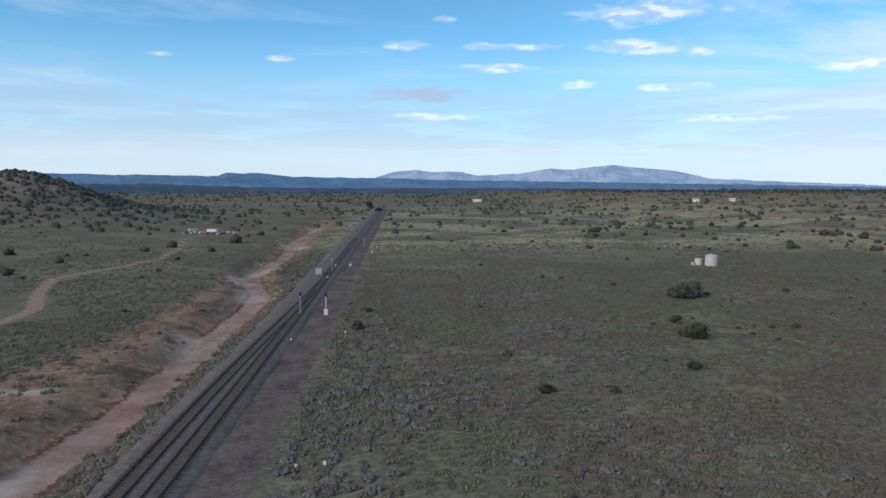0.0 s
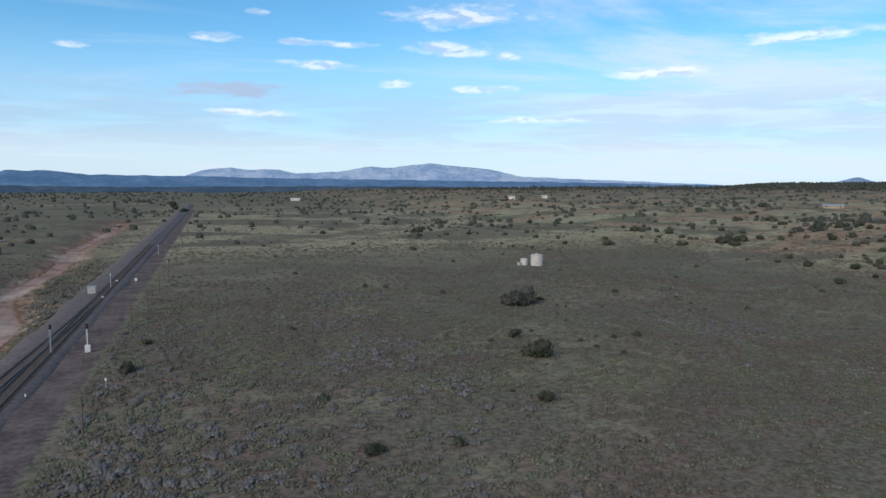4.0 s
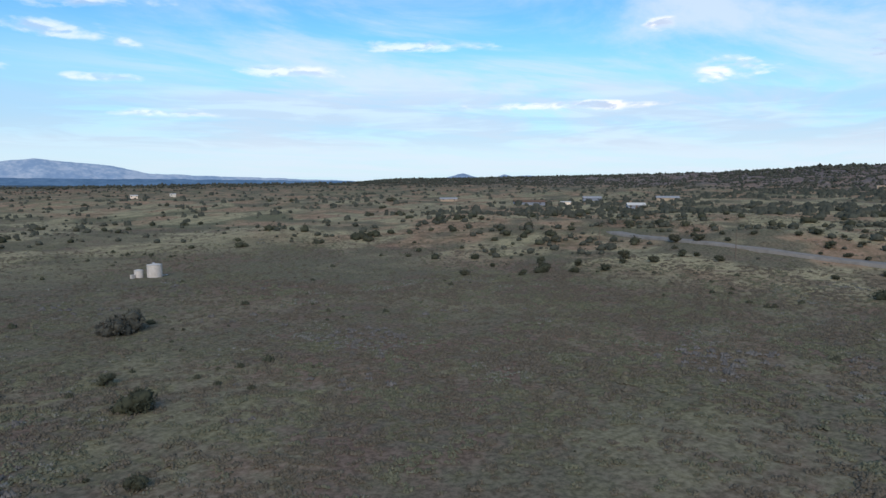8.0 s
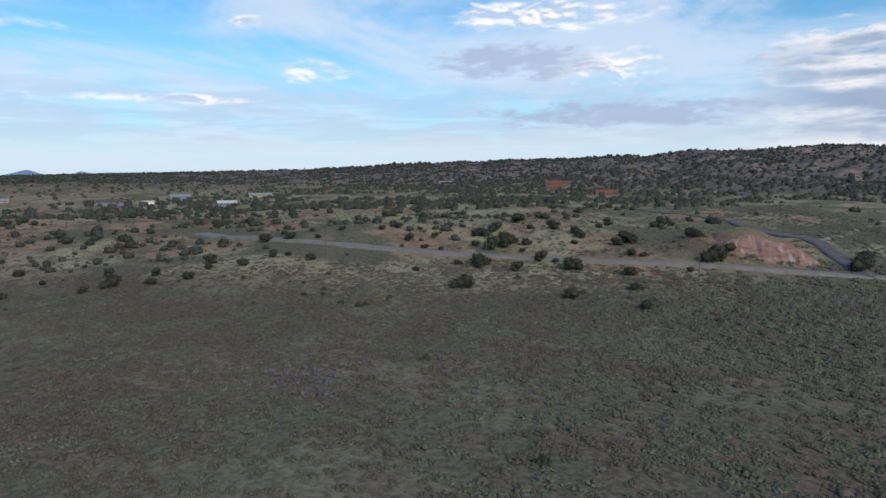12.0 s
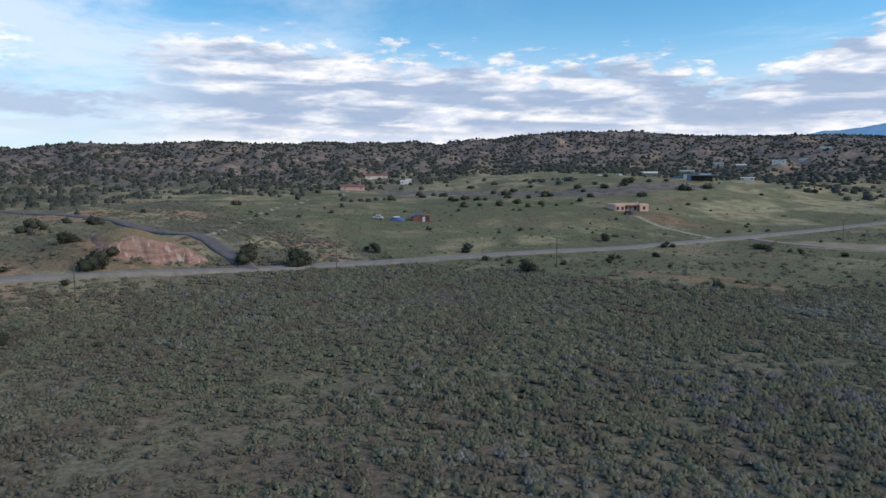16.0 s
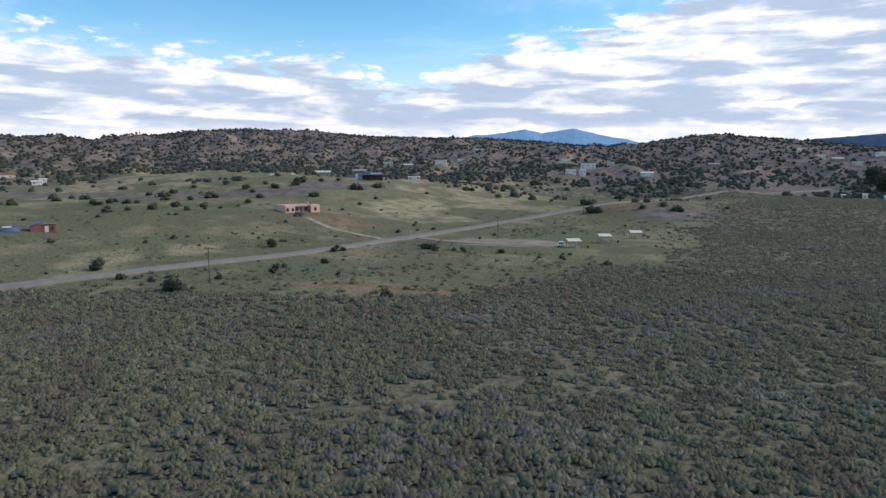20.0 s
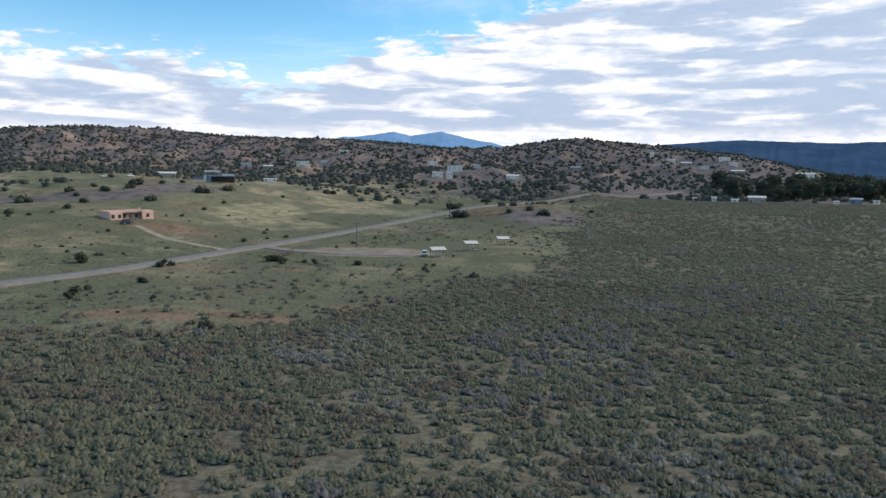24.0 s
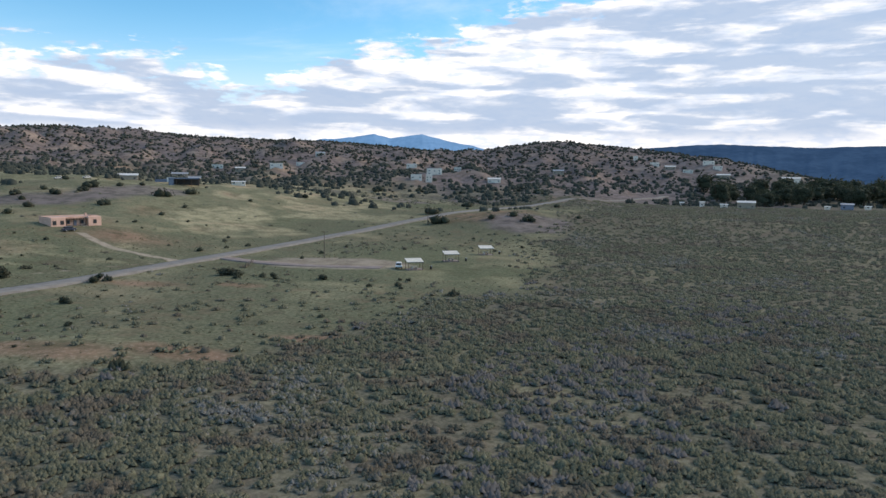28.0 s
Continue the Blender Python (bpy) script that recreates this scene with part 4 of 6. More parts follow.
def scatter(kinds, places, sizes, turns, which, sink=0.05):
    """Copies of a few meshes (verts, faces) laid out as one: verts and faces."""
    vs, fs, base = [], [], 0
    z = height(places[:, 0], places[:, 1]) - sink * sizes
    for k, (v, f) in enumerate(kinds):
        pick = np.nonzero(which == k)[0]
        if not len(pick):
            continue
        c, s, g = np.cos(turns[pick]), np.sin(turns[pick]), sizes[pick]
        x = (v[None, :, 0] * c[:, None] - v[None, :, 1] * s[:, None]) * g[:, None] + places[pick, 0][:, None]
        y = (v[None, :, 0] * s[:, None] + v[None, :, 1] * c[:, None]) * g[:, None] + places[pick, 1][:, None]
        h = v[None, :, 2] * g[:, None] + z[pick][:, None]
        vs.append(np.stack([x, y, h], -1).reshape(-1, 3))
        fs.append((f[None] + (np.arange(len(pick)) * len(v))[:, None, None] + base).reshape(-1, f.shape[1]))
        base += len(pick) * len(v)
    return np.concatenate(vs), np.concatenate(fs)


def loose(v):
    return v, np.arange(len(v)).reshape(-1, 3)


def spread_over(count, r0, r1, b0=-212.0, b1=34.0):
    """Random places in a ring sector round the middle of the valley, even over its area."""
    r = np.sqrt(rng.uniform(r0 * r0, r1 * r1, count))
    a = np.radians(rng.uniform(b0, b1, count))
    return CX - np.sin(a) * r, CY + np.cos(a) * r


def sage_field(name, count, r0, r1, kinds, lo, hi, material, label, want, b0=-212.0, b1=88.0):
    x, y = spread_over(count, r0, r1, b0, b1)
    keep = (rng.uniform(0, 1, count) < want(x, y)) & clear_of_ways(x, y)
    x, y = x[keep], y[keep]
    n = len(x)
    size = (lo + (hi - lo) * rng.uniform(0, 1, n) ** 1.5) * (0.75 + 0.6 * fbm(x, y, 22, 3, 61)) * (0.78 + 0.22 * smooth(70, -30, y))
    which = rng.integers(0, len(kinds), n)
    if len(kinds) > 9:
        wild = 0.2 + 0.78 * smooth(-40, 50, y + 90 * (fbm(x, y, 35, 3, 64) - 0.5))
        which = np.where(rng.uniform(0, 1, n) < wild, len(kinds) - 5 + which % 5, which % (len(kinds) - 5))
    v, f = scatter(kinds, np.stack([x, y], 1), size, rng.uniform(0, 6.28, n), which)
    return tagged(new(name, mesh_from(name, v, f, material, len(kinds[0][0]) < 60 and kinds is not TUFTS)), label, "shrubs", kind="stuff")


def tuft_want(x, y):
    lush, dry, bare, pale, scrub, hill = masks(x, y)
    return np.clip(0.42 + 0.6 * dry - 0.4 * bare + 0.4 * grazed(x, y), 0, 1)


def clump(seed, lobes, spread, tall, lobe):
    """A ragged low shrub: pointed sprays of foliage crowded round a root, the outer ones lower and leaning out."""
    r = np.random.default_rng(seed)
    vs, fs = [], []
    for k in range(lobes):
        a, d = k * 2.4 + r.uniform(-0.5, 0.5), spread * np.sqrt((k + 0.4) / lobes) * r.uniform(0.75, 1.15)
        w, h = lobe * r.uniform(0.75, 1.3), tall * (1.05 - 0.5 * d / spread) * r.uniform(0.75, 1.2)
        c = np.array([np.cos(a) * d, np.sin(a) * d, 0.0])
        ring = r.uniform(0, 6.28) + np.arange(4) * np.pi / 2
        low = c + np.stack([np.cos(ring) * w, np.sin(ring) * w, h * r.uniform(0.15, 0.5, 4)], 1)
        tip = c * 1.2 + (r.uniform(-0.3, 0.3) * w, r.uniform(-0.3, 0.3) * w, h)
        vs.append(np.concatenate([low, [tip]]))
        q = np.arange(4)
        fs.append(np.stack([q, (q + 1) % 4, q * 0 + 4], 1) + 5 * k)
    return np.concatenate(vs), np.concatenate(fs)


def mound(seed, spread, tall, sprays=2):
    """A rounded shrub: an uneven dome with a few pointed sprays standing out of it."""
    r = np.random.default_rng(seed)
    a = np.arange(6) * np.pi / 3 + r.uniform(-0.25, 0.25, 6)
    low = spread * r.uniform(0.8, 1.15, 6)
    mid = spread * r.uniform(0.66, 1.0, 6)
    v = [np.stack([np.cos(a) * low, np.sin(a) * low, a * 0], 1),
         np.stack([np.cos(a + 0.5) * mid, np.sin(a + 0.5) * mid, tall * r.uniform(0.45, 0.8, 6)], 1),
         [[spread * r.uniform(-0.2, 0.2), spread * r.uniform(-0.2, 0.2), tall * r.uniform(0.9, 1.1)]]]
    k = np.arange(6)
    n = (k + 1) % 6
    f = [np.stack([k, n, k + 6], 1), np.stack([n, n + 6, k + 6], 1), np.stack([k + 6, n + 6, k * 0 + 12], 1)]
    for j in range(sprays):
        b, d = j * 2.1 + r.uniform(-0.5, 0.5), spread * r.uniform(0.35, 0.8)
        c, w = np.array([np.cos(b) * d, np.sin(b) * d, 0.0]), spread * r.uniform(0.26, 0.42)
        ring = b + np.arange(4) * np.pi / 2
        v.append(c + np.stack([np.cos(ring) * w, np.sin(ring) * w, tall * r.uniform(0.3, 0.6, 4)], 1))
        v.append([c * 1.1 + (0, 0, tall * r.uniform(0.9, 1.2))])
        q = np.arange(4)
        f.append(np.stack([q, (q + 1) % 4, q * 0 + 4], 1) + 13 + 5 * j)
    return np.concatenate(v), np.concatenate(f)


# drifts of silver sage: x, y, radius
SILVER_DRIFTS = [(33, 122, 11), (5, 86, 9), (2, 74, 6), (-9, 69, 5), (37, 130, 9), (41, 178, 10), (14, 91, 6), (32, 150, 8), (99, 118, 9), (122, 71, 9), (165, -60, 12),
                 (94, -42, 8), (89, -53, 7), (70, -102, 9), (82, -88, 7), (74, -126, 14), (41, -171, 16), (82, -114, 7), (60, -150, 9)]


def silver_want(x, y):
    """Drifts of silver sage in the flats and along the railway."""
    drift = 0.25 * smooth(0.58, 0.66, fbm(x, y, 26, 3, 66)) * smooth(20, 50, y) * smooth(260, 160, y) * smooth(150, 90, x)
    ragged = 2.4 * (fbm(x, y, 6, 3, 74) - 0.5)
    for sx, sy, r in SILVER_DRIFTS:
        drift = np.maximum(drift, 0.8 * smooth(1.2, 0.4, ((x - sx) ** 2 + (y - sy) ** 2) / (r * r) + ragged))
    side = smooth(26, 14, x - track_x(y)) * smooth(8, 10, x - track_x(y)) * smooth(150, 90, y) * smooth(0.40, 0.55, fbm(x, y, 9, 3, 67))
    bank = smooth(-1, 1, earth_off(x, y)) * smooth(-4.5, -6, x - track_x(y)) * smooth(-16, -12, x - track_x(y)) * smooth(260, 200, y) * 0.8
    south = 0.25 * smooth(0.60, 0.68, fbm(x, y, 18, 3, 68)) * smooth(0, -40, y)
    return np.clip(np.maximum(np.maximum(drift, side), np.maximum(bank, south)), 0, 1) * smooth(2.5, 4.0, way_off(x, y, WASH)) * (y > 20 - 400 * (x > 0)) * (1 - grazed(x, y))


def bank_want(x, y):
    """The green strip between the wash and the railway."""
    return smooth(-0.5, 1.0, earth_off(x, y)) * smooth(-5.0, -6.5, x - track_x(y)) * smooth(-19, -15, x - track_x(y)) * smooth(300, 230, y) * (y > 40)


def dark_want(x, y):
    return 0.9 * smooth(0.52, 0.70, fbm(x, y, 20, 3, 69)) * smooth(-60, 0, y) * smooth(-0.5, 1.5, earth_off(x, y)) + 0.5 * grazed(x, y) * smooth(0.5, 0.6, fbm(x, y, 15, 3, 70)) * smooth(-300, -240, y)


SAGE_NEAR = [clump(s, 9, 0.56, 0.62, 0.23) for s in range(8)] + [mound(3, 0.5, 0.5)] + [clump(s + 30, 7, 0.60, 0.44, 0.20) for s in range(5)]
SAGE_FAR = [clump(s + 20, 5, 0.56, 0.64, 0.33) for s in range(6)]
DARK = [clump(s + 60, 16, 0.50, 0.85, 0.20) for s in range(4)]
TUFTS = [loose(leafy(9, 0.32, 0.36, 0.15, s + 40, 0.2)) for s in range(4)]
sage_field("sagebrush_scrub", 64000, 20, 182, SAGE_NEAR, 0.85, 1.65, SAGE, "grey-green sagebrush clumps covering the valley floor", sage_want, b1=64)
sage_field("middle_sagebrush", 46000, 182, 300, SAGE_FAR, 0.7, 1.35, SAGE, "grey-green sagebrush spreading over the middle of the plain", sage_want, b1=40)
sage_field("distant_sagebrush", 20000, 300, 520, SAGE_FAR, 0.8, 1.5, SAGE, "grey-green sagebrush thinning out across the plain", sage_want, b0=-160, b1=40)
sage_field("southern_sagebrush", 27000, 182, 540, SAGE_FAR, 0.9, 1.7, SAGE, "dense grey-green sagebrush reaching to the cottonwood grove", sage_want, b0=-208, b1=-160)
sage_field("silver_sagebrush", 52000, 20, 230, SAGE_NEAR[3:8], 0.7, 1.7, SILVER_SAGE, "silver-blue sagebrush in loose drifts beside the railway", silver_want)
sage_field("bank_sagebrush", 15000, 60, 300, SAGE_NEAR[:9], 0.9, 1.9, SAGE, "green sagebrush crowding the strip between wash and railway", bank_want, 4.0, 70.0)
sage_field("dark_shrubs", 2600, 40, 330, DARK, 0.8, 2.0, JUNIPER, "small dark green shrubs dotted over the flats", dark_want)
sage_field("grass_tufts", 32000, 20, 300, TUFTS, 0.7, 1.5, GRASSY, "dry straw-coloured grass tufts between the shrubs", tuft_want)

# ---- junipers and bushes ----
JUNIPER_FAR = [mound(s + 70, 0.95, 1.3) for s in range(6)]


def nub(seed):
    """A tiny far-off crown: two uneven rings and a tip."""
    r = np.random.default_rng(seed)
    a = np.arange(5) * 2 * np.pi / 5
    low = np.stack([np.cos(a), np.sin(a), a * 0 + 0.45], 1) * r.uniform(0.75, 1.2, (5, 1))
    v = np.concatenate([low, [[0, 0, 0], r.uniform(-0.2, 0.2, 3) + (0, 0, 1.35)]])
    k = np.arange(5)
    return v, np.concatenate([np.stack([k, (k + 1) % 5, k * 0 + 6], 1), np.stack([(k + 1) % 5, k, k * 0 + 5], 1)])


def ragged(seed):
    """A far juniper: an uneven crown bristling with leaf clumps."""
    v, f = lumpy(seed, 0.92, 1.05, 1)
    tips = leafy(64, 1.0, 1.25, 0.17, seed, 0.82, 0.9)
    return np.concatenate([v, tips]), np.concatenate([f, np.arange(len(tips)).reshape(-1, 3) + len(v)])


JUNIPER_RAGGED = [ragged(s + 70) for s in range(6)]
JUNIPER_TINY = [nub(s + 5) for s in range(5)]


def wood_want(x, y):
    rho = np.hypot(x - CX, y - CY)
    n = fbm(x, y, 90, 4, 101)
    bearing = np.degrees(np.arctan2(-(x - CX), y - CY))
    bearing = np.where(bearing > 80, bearing - 360, bearing)
    rim = np.interp(bearing, RIM[:, 0], RIM[:, 1])
    hills = (smooth(0.36, 0.6, rho / rim) + 0.9 * smooth(0.29, 0.40, rho / rim) * smooth(-70, -100, bearing) * smooth(0.42, 0.54, fbm(x, y, 45, 3, 105))) * np.interp(bearing, [-200, -190, -90, -60, -40, -20], [0.2, 1, 1, 0.6, 0.25, 0.12])
    knoll = np.exp(-(((x + 262) / 95) ** 2 + ((y - 530) / 85) ** 2)) * 1.4
    east = 0.5 * smooth(240, 300, x) * smooth(-80, 20, y) * smooth(330, 200, y)
    plain = 0.04 * smooth(300, 420, y)
    return np.clip((hills + east + plain) * smooth(0.24, 0.42, n) * 1.35 + knoll, 0, 1) * (way_off(x, y, ROAD) > 12) * (1 - smooth(120, 90, x) * smooth(-290, -320, y) * smooth(-550, -525, y))


# open ground kept before the houses on the slopes
YARDS = [(212, -583), (203, -590), (208, -632), (198, -688), (153, -620), (5, -827), (355, -625), (258, -744), (372, -718), (273, -403), (-10, -813), (-25, -787), (-50, -820), (-55, -795), (476, -234), (562, -313), (688, 19), (576, -14)]


def off_yards(x, y):
    clear = np.ones(np.shape(x), bool)
    for hx, hy in YARDS:
        far = math.hypot(65 - hx, -hy)
        clear &= (np.hypot(x - hx - (65 - hx) / far * 12, y - hy + hy / far * 12) > 13) & (np.hypot(x - hx, y - hy) > 11)
    return clear


def far_wood(name, count, r0, r1, lo, hi, label, b0=-212.0, b1=34.0, want=wood_want):
    x, y = spread_over(count, r0, r1, b0, b1)
    keep = (rng.uniform(0, 1, count) < want(x, y)) & clear_of_ways(x, y) & off_yards(x, y)
    x, y = x[keep], y[keep]
    n = len(x)
    v, f = scatter(JUNIPER_TINY if r0 > 700 else JUNIPER_RAGGED if r0 < 300 else JUNIPER_FAR, np.stack([x, y], 1), rng.uniform(lo, hi, n) * rng.uniform(0.7, 1.25, n), rng.uniform(0, 6.28, n), rng.integers(0, 5, n), 0.12)
    return tagged(new(name, mesh_from(name, v, f, FAR_JUNIPER)), label, "trees", kind="stuff")


far_wood("far_woods", 26000, 310, 760, 1.0, 2.5, "dark juniper and pinyon woodland dotting the foothills")
far_wood("mesa_woods", 54000, 760, 1500, 1.2, 2.5, "dark juniper woodland over the slopes of the mesa")
far_wood("plain_woods", 12000, 1500, 2600, 1.8, 3.0, "thin dark woodland along the far edge of the plain")
far_wood("horizon_woods", 12000, 1150, 2500, 2.4, 4.2, "dark woodland in long bands along the horizon", -80.0, -14.0, lambda x, y: smooth(1180, 1350, np.hypot(x - CX, y - CY)) * smooth(0.30, 0.45, fbm(x, y, 200, 3, 114)))
far_wood("plain_bands", 2300, 560, 1250, 0.9, 2.0, "dark junipers in flat bands far across the plain", -75.0, 32.0, lambda x, y: smooth(0.50, 0.58, fbm(x * 0.5, y * 1.6, 110, 3, 115)))
far_wood("hill_woods", 3300, 380, 760, 0.9, 1.8, "dark juniper scrub covering the round hill", 18.0, 46.0, lambda x, y: np.exp(-(((x + 262) / 120) ** 2 + ((y - 530) / 85) ** 2)) * 1.2)
far_wood("plain_junipers", 950, 285, 620, 0.5, 1.9, "dark junipers in loose bands across the plain", -64.0, -8.0, lambda x, y: smooth(0.50, 0.57, fbm(x * 0.8, y * 1.7, 60, 3, 111)) * 0.9)
far_wood("east_junipers", 1500, 190, 400, 0.5, 2.0, "dark junipers dotted over the low eastern hills", -95.0, -40.0, lambda x, y: smooth(0.50, 0.59, fbm(x + y * 0.4, y, 40, 3, 112)) * smooth(200, 225, x) * (way_off(x, y, ROAD) > 9))
# where the junipers and bushes stand, round the valley from north-west to south: x, y, radius
BUSHES_A = [(-101, 205, 1.7), (-37, 126, 0.4), (-53, 149, 0.8), (-50, 147, 0.9), (-128, 262, 1.9), (-99, 234, 1.5), (-84, 272, 1.4), (-65, 244, 1.0), (-2, 125, 1.9), (-79, 290, 2.2), (8, 117, 0.8), (23, 86, 1.0), (-60, 273, 1.4), (-0, 142, 1.2), (-58, 311, 2.8), (-21, 257, 0.6), (-54, 359, 1.8), (45, 99, 0.5), (47, 94, 1.4), (49, 90, 0.6), (12, 477, 1.9), (45, 434, 2.3), (57, 114, 1.9), (60, 128, 1.6), (74, 372, 2.3), (75, 311, 1.4), (73.5, 157, 3.3), (77.5, 157.5, 3.0), (92, 281, 1.9), (95, 245, 0.9), (83, 161, 1.2), (72, 79, 0.4)]
BUSHES_B = [(84, 151, 0.7), (118, 352, 4.7), (135, 325, 1.8), (79, 69, 0.6), (160, 279, 1.7), (174, 267, 3.5), (206, 292, 3.8), (212, 276, 2.8), (198, 250, 3.3), (358, 501, 2.9), (188, 205, 1.0), (368, 486, 2.8), (214, 244, 5.1), (212, 236, 3.5), (222, 243, 4.1), (193, 197, 1.5), (230, 241, 2.3), (203, 201, 1.7), (283, 309, 3.6), (171, 155, 2.2), (192, 184, 2.1), (232, 232, 2.0), (282, 285, 3.7), (333, 349, 3.2), (273, 270, 3.0), (241, 228, 1.8), (198, 172, 1.4), (214, 190, 1.2), (175, 143, 0.8), (187, 157, 1.0), (403, 408, 5.3), (264, 243, 3.7)]
BUSHES_C = [(241, 216, 2.4), (179, 141, 1.5), (193, 156, 0.8), (217, 183, 1.1), (207, 172, 1.4), (211, 174, 1.6), (249, 214, 2.3), (269, 235, 3.7), (319, 285, 2.1), (231, 188, 1.8), (186, 139, 1.9), (274, 231, 3.2), (210, 162, 1.2), (181, 132, 0.6), (192, 142, 2.6), (270, 223, 2.2), (198, 147, 1.6), (227, 177, 1.2), (253, 201, 2.2), (241, 189, 2.7), (240, 181, 2.2), (188, 130, 1.3), (191, 131, 0.8), (231, 168, 2.3), (197, 134, 1.5), (259, 191, 2.9), (190, 124, 0.9), (240, 167, 2.6), (249, 174, 3.4), (193, 123, 2.0), (301, 217, 2.6), (221, 146, 1.2)]
BUSHES_D = [(320, 220, 2.2), (203, 123, 1.1), (195, 115, 0.8), (272, 178, 1.3), (210, 126, 1.8), (248, 157, 2.2), (220, 130, 1.9), (337, 218, 3.2), (192, 104, 0.8), (208, 116, 2.4), (241, 137, 1.9), (246, 139, 2.7), (343, 209, 2.9), (288, 161, 3.0), (222, 113, 1.5), (365, 207, 3.6), (246, 125, 2.1), (225, 110, 1.0), (285, 146, 2.7), (221, 102, 1.5), (256, 122, 1.9), (280, 134, 2.6), (213, 71, 1.6), (240, 80, 1.0), (247, 79, 1.8), (195, 57, 2.4), (307, 98, 3.9), (239, 68, 1.4), (221, 61, 1.1), (255, 72, 1.6), (305, 84, 2.7), (217, 55, 1.4)]
BUSHES_E = [(220, 55, 2.5), (244, 58, 1.7), (238, 53, 2.7), (260, 58, 3.2), (214, 45, 1.9), (383, 85, 4.9), (241, 49, 2.5), (265, 54, 3.2), (247, 49, 2.7), (186, 33, 2.4), (236, 44, 1.1), (202, 35, 0.5), (244, 43, 1.6), (226, 39, 2.0), (247, 43, 1.6), (274, 46, 2.5), (279, 47, 2.8), (264, 42, 1.1), (225, 35, 1.1), (372, 58, 2.8), (217, 31, 2.6), (376, 54, 2.2), (262, 35, 2.1), (200, 25, 0.6), (293, 37, 3.2), (314, 38, 3.8), (391, 45, 3.5), (256, 28, 1.7), (175, 19, 1.3), (251, 27, 1.8), (179, 18, 1.5), (212, 21, 0.9)]
BUSHES_F = [(214, 20, 0.9), (195, 18, 1.4), (212, 17, 2.9), (266, 20, 1.9), (243, 17, 1.7), (269, 17, 1.4), (355, 21, 3.0), (233, 14, 1.5), (199, 11, 0.5), (246, 13, 3.2), (232, 11, 1.2), (190, 9, 0.9), (214, 6, 0.8), (364, 3, 2.2), (200, 3, 0.8), (216, 2, 1.1), (365, -4, 2.2), (294, -3, 3.2), (241, -4, 2.2), (303, -7, 4.1), (298, -9, 1.8), (225, -6, 2.9), (311, -18, 2.1), (230, -11, 2.1), (238, -15, 3.4), (314, -26, 2.6), (307, -26, 3.7), (241, -18, 2.9), (337, -50, 1.7), (237, -48, 2.8), (356, -96, 3.5)]
BUSHES_G = [(220, -54, 3.0), (230, -83, 1.1), (227, -84, 1.9), (378, -187, 1.9), (372, -193, 2.7), (380, -222, 3.2), (210, -106, 2.1), (377, -235, 3.9), (289, -171, 1.2), (345, -214, 2.5), (339, -212, 3.2), (298, -182, 2.0), (315, -197, 2.0), (342, -221, 2.7), (334, -224, 3.2), (329, -225, 2.0), (176, -97, 2.3), (295, -202, 2.6), (360, -261, 2.6), (276, -193, 1.0), (346, -258, 4.8), (295, -215, 2.6), (283, -210, 1.8), (355, -289, 2.4), (227, -162, 0.6), (279, -216, 1.3), (319, -263, 5.2), (276, -222, 1.3), (232, -179, 0.6), (284, -250, 2.5), (319, -290, 3.5), (234, -195, 0.7)]
BUSHES_H = [(173, -126, 1.0), (309, -283, 2.2), (203, -164, 2.7), (175, -130, 1.4), (221, -189, 0.6), (172, -130, 0.6), (175, -136, 0.7), (306, -299, 3.8), (168, -132, 0.7), (165, -130, 0.4), (151, -113, 0.6), (305, -320, 5.6), (171, -146, 1.1), (274, -289, 3.9), (161, -135, 0.6), (155, -128, 1.1), (183, -169, 1.2), (184, -172, 1.1), (171, -156, 0.7), (170, -154, 0.8), (295, -345, 2.1), (166, -156, 0.6), (152, -139, 0.7), (271, -326, 5.8), (245, -287, 1.7), (249, -310, 1.8), (269, -347, 4.4), (230, -282, 1.1), (192, -228, 1.6), (160, -189, 2.6), (201, -262, 1.0), (238, -350, 1.6)]
BUSHES_I = [(124, -132, 0.9), (147, -187, 1.1), (227, -392, 2.8), (157, -227, 1.0), (121, -143, 0.7), (135, -189, 1.7), (224, -516, 6.3), (196, -530, 4.5), (149, -369, 5.7), (137, -331, 5.7), (166, -534, 3.2), (146, -452, 5.0), (145, -490, 2.5), (114, -331, 2.3), (105, -337, 2.9), (127, -580, 4.8), (98, -332, 4.2), (110, -556, 6.0), (92, -459, 2.7), (77, -356, 1.8)]
BUSHES_J = [(248, 197, 2.0), (247, 184, 2.1), (281, 157, 2.3), (285, 167, 2.5), (262, 173, 2.1), (291, 149, 2.4), (269, 139, 1.5), (269, 126, 1.8), (247, 117, 2.0), (277, 123, 2.0), (306, 137, 2.5), (257, 113, 1.4), (247, 108, 1.6), (327, 134, 2.0), (313, 124, 2.2), (257, 103, 1.8), (281, 114, 1.5), (343, 117, 2.0), (386, 124, 2.4), (294, 107, 2.3), (287, 102, 2.1), (259, 90, 1.5), (262, 85, 1.9), (262, 78, 1.4), (268, 88, 1.9), (300, 91, 1.7), (341, 92, 1.8), (421, 108, 3.3), (278, 75, 1.6), (270, 70, 1.5), (240, 73, 1.9), (397, 90, 3.1)]
